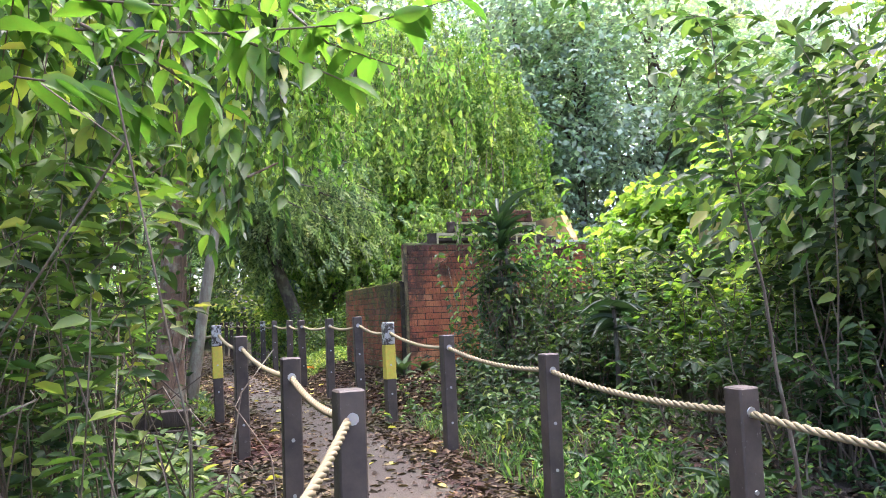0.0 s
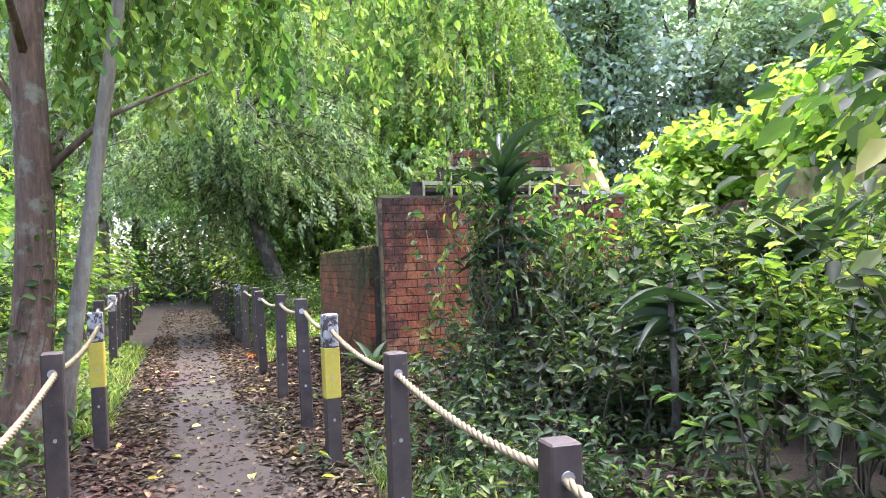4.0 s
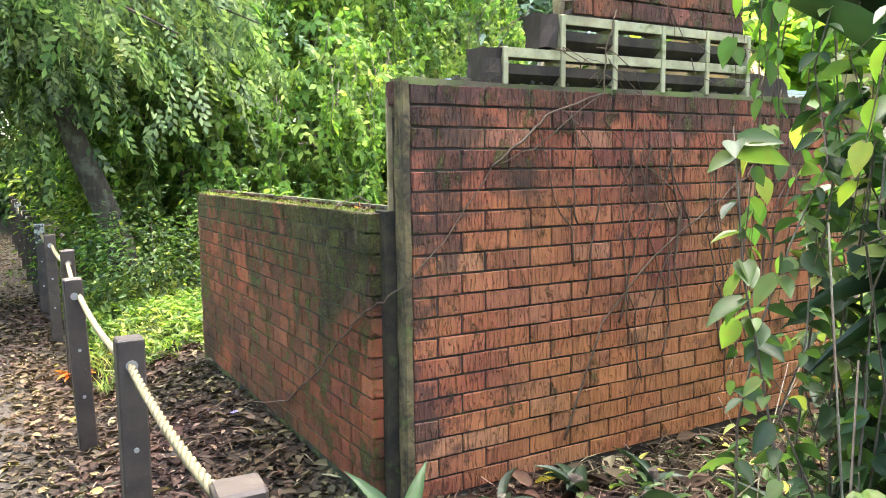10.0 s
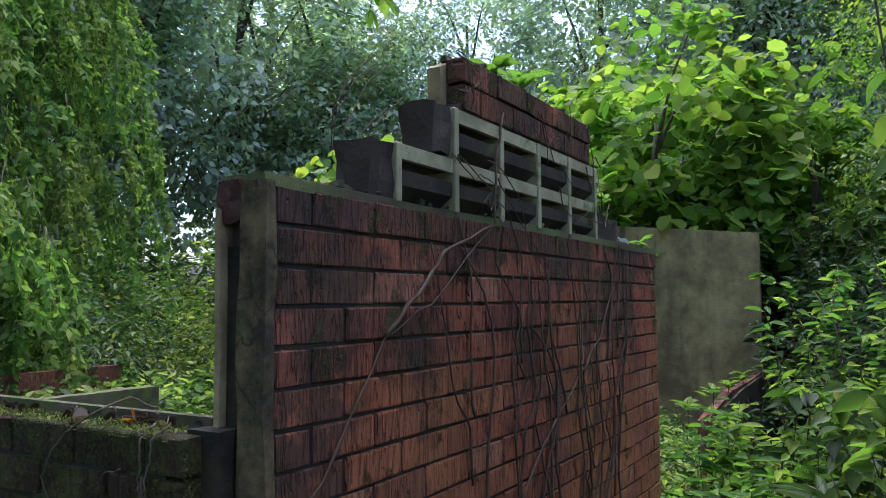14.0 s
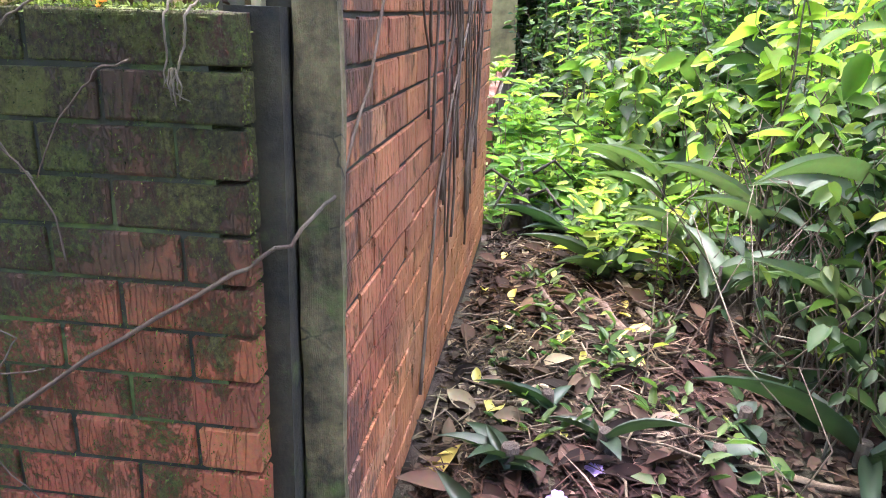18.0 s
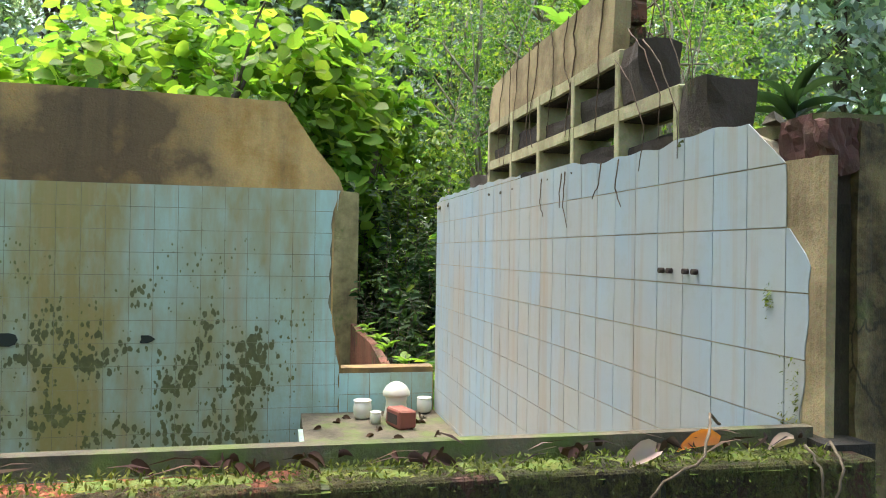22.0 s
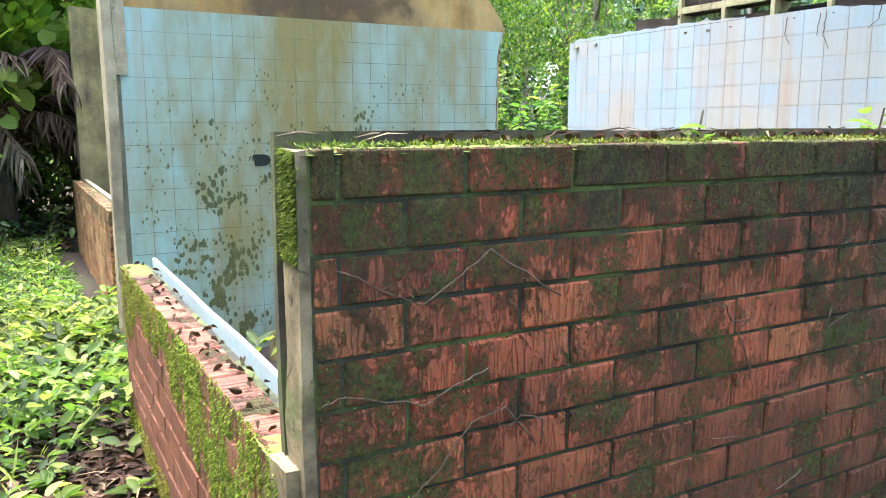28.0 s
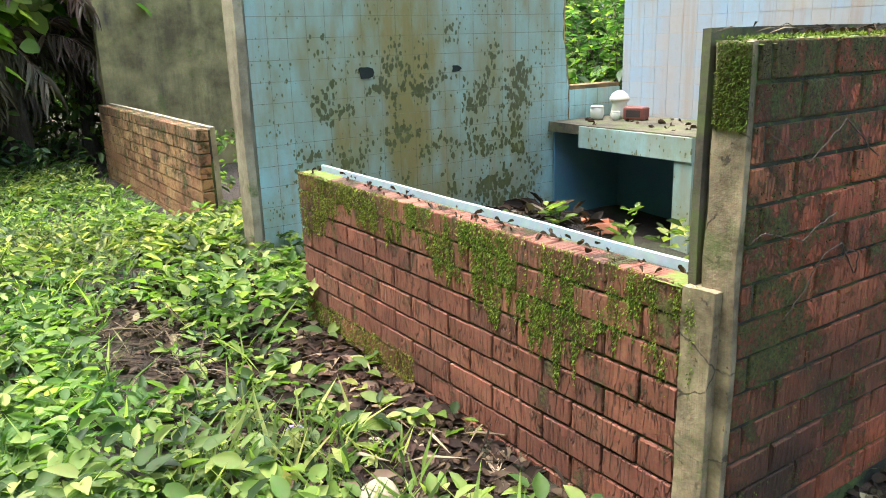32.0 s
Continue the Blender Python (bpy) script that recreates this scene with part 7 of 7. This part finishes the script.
moss_tufts("moss_growth", 5000, lambda n: np.column_stack([XB0 + 0.085 * rng.random(n), YB0 + 0.04 + (YB1 - YB0 - 0.05) * rng.random(n), np.full(n, ZB + 0.004)]), (0, 0, 0.6), 0.009, "bright moss along the wall top")

moss_tufts("moss_growth", 160, lambda n: np.column_stack([3.29 + 0.05 * rng.random(n) ** 2, np.full(n, YA1 + 0.006), 1.74 + 0.13 * rng.random(n) ** 2]), (0, 0.7, 0), 0.007, "yellow-green moss on the broken tile edge", moss_bright, 0.4, 0.35)
moss_tufts("moss_growth", 70, lambda n: np.column_stack([3.37 + 0.006 * rng.normal(size=n), np.full(n, YA1 + 0.006), 1.96 + 0.012 * rng.normal(size=n)]), (0, 0.7, 0), 0.006, "small moss patch on the tiles", moss_bright, 0.4, 0.35)

# ---------------------------------------------------------------- small things
def fallen_leaf(x, y, z, ln, mat, yaw=None, label="curled dry brown leaf on the wall top"):
    a = rng.random() * 6.28 if yaw is None else yaw
    me = leaves_mesh("dry_leaf", np.array([[x, y, z]]), np.array([[math.cos(a), math.sin(a), rng.normal(0.05, 0.15)]]), np.array([ln]), np.array([ln * 0.42]), mat, CURL, np.array([rng.normal(0, 0.55)]))
    return tagged(new("dry_leaf", me), label, "leaf", "dry leaves on the wall tops")


for k in range(90):
    drift = YB0 + 0.15 + (YB1 - YB0 - 0.3) * ((int(k / 5) * 0.618) % 1)
    fallen_leaf(XB0 + 0.045 + 0.06 * rng.random(), drift + rng.normal(0, 0.07), ZB + 0.014, 0.018 + 0.022 * rng.random(), leaf_dry)
n = 90
pts = np.column_stack([XB0 + 0.02 + 0.075 * rng.random(n), YB0 + 0.06 + (YB1 - YB0 - 0.1) * rng.random(n), np.full(n, ZB + 0.022)])
a = rng.normal(1.57, 0.5, n)
ln = 0.04 + 0.08 * rng.random(n)
tagged(new("twigs", leaves_mesh("twigs", pts, np.column_stack([np.cos(a), np.sin(a), rng.normal(0, 0.08, n)]), ln, np.full(n, 0.005), leaf_dry, DIAMOND)), "thin dry twigs lying on the mossy wall top", "twigs", kind="stuff")
for _ in range(60):
    fallen_leaf(XD0 + 0.05 + (XD1 - XD0 - 0.1) * rng.random(), YD0 + 0.03 + 0.085 * rng.random(), ZD + 0.006, 0.015 + 0.022 * rng.random(), leaf_dry)
fallen_leaf(3.17, 9.70, ZB + 0.02, 0.07, pale_leaf, 2.0, "pale curled dead leaf on the wall top")
fallen_leaf(3.19, 9.47, ZB + 0.02, 0.05, pale_leaf, 1.2, "pale curled dead leaf on the wall top")
fallen_leaf(3.2, 9.585, ZB + 0.018, 0.07, orange_leaf, 1.4, "orange fallen leaf on the wall top")
me = leaves_mesh("large_leaf", np.array([[3.80, 9.17, 0.57]]), np.array([[0.5, -0.1, 0.25]]), np.array([0.16]), np.array([0.13]), yellow_leaf, BIGLEAF, np.array([-0.7]))
tagged(new("large_leaf", me), "large pale yellow fallen leaf by the brick wall", "leaf")
for _ in range(30):
    fallen_leaf(5.0 + 1.05 * rng.random(), 9.45 + 0.55 * rng.random(), 1.215, 0.05 + 0.04 * rng.random(), leaf_dry, None, "dry brown leaf on the counter")


def lathe(profile, sides=20):
    bm = bmesh.new()
    rings = [[bm.verts.new((r * math.cos(2 * math.pi * k / sides), r * math.sin(2 * math.pi * k / sides), z)) for k in range(sides)] for r, z in profile]
    for a, b in zip(rings, rings[1:]):
        for k in range(sides):
            bm.faces.new((a[k], a[(k + 1) % sides], b[(k + 1) % sides], b[k])).smooth = True
    bm.faces.new(rings[0][::-1])
    bm.faces.new(rings[-1])
    return bm


ZT = 1.209
e = empty("ceramic_jar", (5.93, 9.62, ZT))
part("body", lathe([(0.055, 0), (0.062, 0.02), (0.055, 0.05), (0.05, 0.09), (0.056, 0.12)]), ceramic, e)
part("lid", lathe([(0.066, 0.12), (0.068, 0.135), (0.05, 0.165), (0.026, 0.182), (0.0035, 0.188)]), ceramic, e, "domed off-white lid")
tagged(e, "off-white glazed jar with a domed lid", "jar")
for x, y, s in ((5.98, 9.78, 1.0), (5.86, 9.73, 0.62), (6.08, 9.45, 0.85)):
    e = empty("ceramic_cup", (x, y, ZT))
    part("body", lathe([(0.03 * s, 0), (0.042 * s, 0.012 * s), (0.046 * s, 0.05 * s), (0.042 * s, 0.085 * s), (0.036 * s, 0.088 * s), (0.034 * s, 0.04 * s), (0.01 * s, 0.02 * s)]), ceramic, e)
    part("rim", lathe([(0.042 * s, 0.083 * s), (0.046 * s, 0.087 * s), (0.042 * s, 0.092 * s), (0.036 * s, 0.088 * s)]), ceramic, e)
    tagged(e, "small stained off-white ceramic cup", "cup")
e = empty("clay_block", (5.78, 9.62, ZT))
part("body", roughen(boxbm(-0.075, 0.075, -0.045, 0.045, 0, 0.085, bevel=0.008), 0.004, 20), clay_red, e)
part("recess", boxbm(-0.05, 0.05, 0.0455, 0.0475, 0.02, 0.065), mortar_a, e)
e.rotation_euler = (0, 0, 0.3)
tagged(e, "broken dark red clay block lying among leaves", "clay block")
# bricks thrown inside the recess
for x, y, rz, rx in ((5.6, 10.15, 0.5, 0.35), (5.5, 10.2, 0.6, 0.45), (5.68, 10.28, 1.4, 0.1)):
    ob = tagged(obj("loose_brick", boxbm(-0.105, 0.105, -0.05, 0.05, -0.036, 0.036, bevel=0.005, jitter=0.002), brick_loose), "loose orange brick lying in rubble", "brick", "loose bricks")
    ob.location, ob.rotation_euler = (x, y, 0.59), (rx, 0.2, rz)
# rubbish heap in the corner of the room
bm = bmesh.new()
bmesh.ops.create_grid(bm, x_segments=26, y_segments=26, size=0.55)
for v in bm.verts:
    d = math.hypot(v.co.x, v.co.y) / 0.55
    v.co.z = 0.26 * max(0, 1 - d * d) + 0.05 * noise.noise(v.co * 7) * (d < 1) - 0.03
heap = tagged(obj("soil_mound", bm, soil, None, True), "heap of rotting leaves and rubbish in the corner", "heap")
heap.location = (5.75, 10.55, 0.49)
pts = rng.normal(0, 0.25, (260, 2))
z = 0.5 + 0.25 * np.maximum(0, 1 - (pts ** 2).sum(1) / 0.3)
a = rng.random(260) * 6.28
ob = new("leaf_litter", leaves_mesh("leaf_litter", np.column_stack([5.75 + pts[:, 0], 10.55 + pts[:, 1], z]), np.stack([np.cos(a), np.sin(a), rng.normal(0.1, 0.3, 260)], 1), 0.11 * (0.5 + rng.random(260)), 0.04 * (0.5 + rng.random(260)), leaf_dry))
tagged(ob, "dead leaves on the rubbish heap", "leaf litter", kind="stuff")
ob = tagged(obj("plastic_scrap", roughen(boxbm(-0.05, 0.05, -0.03, 0.03, 0, 0.012, cuts=3), 0.012, 30), blue_scrap), "crumpled bright blue plastic scrap", "plastic")
ob.location = (5.35, 10.75, 0.56)
# purple flowers fallen in the litter
for x, y in ((4.35, 12.75), (4.2, 12.9), (3.4, 12.55), (3.0, 10.9), (2.9, 11.2), (3.9, 8.75), (3.75, 8.85)):
    e = empty("fallen_flower", (x, y, gh(x, y) + 0.02))
    for k in range(5):
        a = k * 1.257 + rng.random()
        o = new("petal", leaves_mesh("petal", np.zeros((1, 3)), np.array([[math.cos(a), math.sin(a), 0.35]]), np.array([0.035]), np.array([0.028]), petal_mat, LEAF4, np.zeros(1)))
        o.parent = e
    tagged(e, "fallen pale purple flower on the litter", "flower", "fallen flowers")
# orange-leaved plants by the path
for x, y in ((2.35, 13.2), (2.75, 13.1)):
    rosette("orange_plant", (x, y, gh(x, y)), 12, 0.16, 0.06, orange_leaf, "small plant with orange-red leaves", 0.8, 0.08)
# sticks and stones
for x, y, ln, yaw, r in ((5.14, 8.63, 0.5, 0.3, 0.022), (4.9, 8.8, 0.38, 0.4, 0.014), (4.3, 8.75, 0.35, 0.2, 0.012), (4.75, 8.85, 0.3, -0.5, 0.012), (5.3, 8.9, 0.5, 0.4, 0.015), (1.75, 7.6, 0.3, 2.2, 0.010), (2.75, 10.2, 0.5, 1.2, 0.010)):
    g = gh(x, y) + r
    bm = tube(bmesh.new(), [(-ln / 2, 0, 0), (-ln / 6, 0.02, 0.012), (ln / 6, -0.01, 0.008), (ln / 2, 0.02, 0)], [r, r * 0.95, r * 0.85, r * 0.7], 8)
    ob = tagged(obj("stick", bm, vine_mat), "dry broken stick lying in leaf litter", "stick", "fallen sticks")
    ob.location, ob.rotation_euler = (x, y, g), (0, 0, yaw)
for x, y, s in ((3.85, 12.72, 0.055), (3.7, 12.9, 0.04), (4.1, 12.6, 0.035), (4.35, 8.9, 0.04)):
    bm = bmesh.new()
    bmesh.ops.create_icosphere(bm, subdivisions=3, radius=s)
    for v in bm.verts:
        v.co += noise.noise_vector(v.co * 18) * s * 0.25
        v.co.z *= 0.65
    ob = tagged(obj("stone", bm, concrete, None, True), "grey rounded stone half buried in soil", "stone", "stones")
    ob.location = (x, y, gh(x, y) + s * 0.3)
# seedlings on the wall tops
for x, y, z, n, ln in ((3.2, 10.72, ZB + 0.01, 7, 0.07), (3.2, 11.35, ZB + 0.01, 5, 0.05), (4.15, 9.31, 2.30, 5, 0.06), (4.35, 9.3, 2.73, 9, 0.10), (4.55, 9.31, 2.73, 9, 0.10), (5.4, 9.3, 2.42, 7, 0.06), (5.95, 9.3, 2.26, 8, 0.07), (5.5, 9.35, 2.29, 6, 0.05)):
    rosette("seedling", (x, y, z - 0.01), n, ln, ln * 0.5, leaf_bright, "bright green seedling rooted on the wall top", 1.0, ln * 0.5, "plant", 0.003)
# four screws left in the tiles
for x in (3.60, 3.635, 3.70, 3.735):
    ob = tagged(obj("screw", tube(bmesh.new(), [(0, 0, 0), (0, 0.012, 0)], 0.006, 8), steel_dark), "rusty screw stuck in a tile joint", "screw", "screws")
    ob.location = (x, YA1 + 0.006, 2.0)

# rotten stump with broken sticks beyond the tall wall
e = empty("stump", (6.3, 9.06, gh(6.3, 9.06)))
for k in range(7):
    a, r = k * 2.4, 0.015 + 0.045 * math.sqrt(k / 7)
    x, y, h, w = r * math.cos(a), r * math.sin(a), 0.24 - 1.5 * r + 0.1 * rng.random(), 0.016 + 0.014 * rng.random()
    bm = tube(bmesh.new(), [(x * (1.5 - 0.12 * i) + 0.008 * rng.normal(), y * (1.5 - 0.12 * i) + 0.008 * rng.normal(), -0.08 + (h + 0.08) * i / 7) for i in range(8)], [w * (1.25 - 0.05 * i) for i in range(6)] + [w * 0.85, w * 0.55], 7)
    part("splinter", roughen(bm, 0.014, 30), dark_rot, e)
for k in range(5):
    a = k * 1.3 - 1.2
    part("stick", tube(bmesh.new(), [(0.06 * math.cos(a), 0.06 * math.sin(a), 0.35 - 0.03 * k), (0.2 * math.cos(a), 0.18 * math.sin(a), 0.42 - 0.03 * k), (0.42 * math.cos(a), 0.3 * math.sin(a), 0.3 - 0.02 * k)], [0.012, 0.009, 0.005], 6), dark_rot, e)
tagged(e, "rotten dark tree stump with broken sticks", "stump")


# broken mortar and rotten wood along the top of the tall wall
def rubble(n, x0, x1, y0, y1, z, label):
    bm = bmesh.new()
    for _ in range(n):
        x, y, s = x0 + (x1 - x0) * rng.random(), y0 + (y1 - y0) * rng.random(), 0.004 + 0.011 * rng.random() ** 2
        b = box(bmesh.new(), -s, s, -s * 0.8, s * 0.8, -s * 0.5, s * 0.6)
        for v in b.verts:
            v.co = Vector((x, y, z)) + v.co + Vector(rng.normal(0, s * 0.25, 3))
        me = bpy.data.meshes.new("tmp")
        b.to_mesh(me)
        b.free()
        bm.from_mesh(me)
        bpy.data.meshes.remove(me)
    return tagged(obj("rubble", bm, render_edge), label, "rubble", kind="stuff")


rubble(160, XA0 + 0.05, XA1 - 0.05, YA0 + 0.01, YA1 + 0.004, ZA + 0.024, "crumbs of mortar and brick on the wall top")
rubble(60, 4.1, 5.15, YA0 + 0.02, YA1 - 0.02, 2.735, "crumbs of brick on the broken gable")
# two flat black patches, painted dark to stand for holes in the tiles
for y, z, s in ((11.447, 1.592, 0.044), (10.822, 1.59, 0.026)):
    bm = bmesh.new()
    ring = [bm.verts.new((0, s * (1 + 0.3 * math.sin(3 * a + y) + 0.15 * rng.normal()) * math.cos(a), s * (1 + 0.3 * math.cos(2 * a)) * math.sin(a))) for a in [k * 0.4488 for k in range(14)]]
    back = [bm.verts.new(v.co + Vector((0.005, 0, 0))) for v in ring]
    bm.faces.new(ring)
    for i in range(14):
        bm.faces.new((ring[i], back[i], back[(i + 1) % 14], ring[(i + 1) % 14]))
    bmesh.ops.recalc_face_normals(bm, faces=bm.faces)
    ob = tagged(obj("hole_patch", bm, hole_black), "flat black patch painted for a hole in aqua tiles", "mould", "mould blots")
    ob.location = (XC0 + 0.0025, y, z)

# rough conical pot with holes, standing inside the knee wall
e = empty("conical_pot", (5.88, 11.42, 0.49))
part("body", lathe([(0.105, 0), (0.108, 0.03), (0.09, 0.13), (0.072, 0.21), (0.06, 0.228), (0.02, 0.23)], 24), pier_concrete, e)
for a in (3.3, 4.1, 4.9):
    part("hole", lathe([(0.013, 0.229), (0.016, 0.2325), (0.004, 0.2335)], 10), mortar_a, e).location = (0.034 * math.cos(a), 0.034 * math.sin(a), 0)
tagged(e, "rough grey-brown conical pot with holes on top", "pot")
# plants on the low far wall
for x in (7.2, 8.0, 8.6, 9.3):
    rosette("seedling", (x, 9.36, 1.262), 8, 0.12, 0.05, leaf_bright, "bright green seedling rooted on the wall top", 1.0, 0.05, "plant", 0.003)

# ---------------------------------------------------------------- bricks and tiles
brick_courses(wall_a, "x", XA0 + 0.022, XA1, YA0, 0.0792, ZA, 20, COURSE, brick_a, None, 0)
brick_courses(wall_a, "x", 4.0656, 5.1568, YA0 + 0.0035, 0.0616, 2.728, 2, COURSE, brick_a, None, 1)
brick_courses(wall_b, "y", 9.365, YB1 - 0.0132, XB0, 0.0774, 1.748, 14, 0.0832, brick_b, None, 0, 0.2252)
brick_courses(wall_d, "x", XD0 + 0.0352, XD1, YD1 - 0.0792, 0.0792, ZD, 10, 0.0827, brick_d, None, 1)
brick_courses(wall_g, "x", 7.2248, 10.34, 12.1176 - 0.0792, 0.0792, 1.2496, 9, 0.0827, brick_g, None, 1)

def tile_field(parent, axis, u0, u1, face, top, rows, mat, out, pitch=0.1108, course=0.1108, edge=None, crest=None, crook=0.0022):
    """Glazed tiles with open joints. out is the way they face; edge(z) is the broken end before which no tile stands, crest(u) the broken top."""
    t, gap = 0.0022, 0.0012
    whole = None
    n = math.ceil((u1 - u0) / pitch - 0.1)
    for r in range(rows):
        z1 = top - r * course - gap
        z0 = z1 - course + 2 * gap
        for c in range(n):
            a, b = u0 + c * pitch + gap, min(u0 + (c + 1) * pitch - gap, u1)
            zs, us = np.linspace(z0, z1, 6), np.linspace(a, b, 6)
            lo = [max(a, edge(z)) if edge else a for z in zs]
            hi = [min(z1, crest(u)) if crest else z1 for u in us]
            broken = max(lo) > a + 1e-4 or min(hi) < z1 - 1e-4 or b - a < pitch - 3 * gap
            if min(lo) > b - 0.012 or max(hi) < z0 + 0.012:
                continue
            uc, zc = u0 + (c + 0.5) * pitch, top - (r + 0.5) * course
            if not broken and whole is not None:
                me = whole
            else:
                left = [(u, z) for u, z in zip(lo, zs) if u < b - 0.003 and (crest is None or z < crest(u))]
                crown = [(u, z) for u, z in zip(us, hi) if u > lo[-1] + 0.004 and z > z0 + 0.003] if max(lo) > a else list(zip(us, hi))
                pts = left + [p for p in crown if p not in left] + [(b, z0)]
                if len(pts) < 3:
                    continue
                if not broken:
                    pts = [(a, z0), (a, z1), (b, z1), (b, z0)]
                bm = prism([(u - uc, z - zc) for u, z in pts], "y" if axis == "x" else "x", 0.0, out * t)
                me = bpy.data.meshes.new("tile")
                bmesh.ops.recalc_face_normals(bm, faces=bm.faces)
                bm.to_mesh(me)
                bm.free()
                me.materials.append(mat)
                if not broken:
                    whole = me
            wlay(parent, "tile", me, (uc, face, zc) if axis == "x" else (face, uc, zc), crook)


def edge_c(z):
    return np.interp(z, [0.4, 1.4, 1.47, 1.64, 1.757, 2.0, 2.243, 2.30, 2.36], [9.885, 9.885, 9.892, 9.916, 9.941, 9.936, 9.93, 9.90, 9.888]) + 0.004 * math.sin(z * 47)


def edge_a(z):
    return np.interp(z, [0.4, 1.767, 1.865, 1.974, 2.02, 2.08, 2.14, 2.205, 2.246, 2.3], [3.29, 3.288, 3.277, 3.27, 3.268, 3.317, 3.324, 3.329, 3.362, 3.42]) + 0.003 * math.sin(z * 61)


def crest_a(x):
    return np.interp(x, [3.33, 3.365, 3.43, 3.5, 3.6, 3.69, 3.76, 3.9, 4.1, 4.2, 4.33, 4.58, 5.1, 6.02, 6.08, 6.13], [2.2, 2.246, 2.272, 2.278, 2.281, 2.277, 2.27, 2.276, 2.273, 2.286, 2.3, 2.301, 2.316, 2.316, 2.31, 2.24]) + 0.003 * math.sin(x * 43)


tile_field(wall_c, "y", 9.795, 12.135, XC0 + 0.0106, 2.3452, 17, tile_c, -1, edge=edge_c)
tile_field(wall_a, "x", 3.218, XA1 + 0.004, YA1 + 0.0035, 2.404, 18, tile_a, 1, 0.1092, 0.1075, edge_a, crest_a)
tile_field(wall_e, "y", 9.394, 9.8824, 6.1446, 1.408, 8, tile_c, -1)
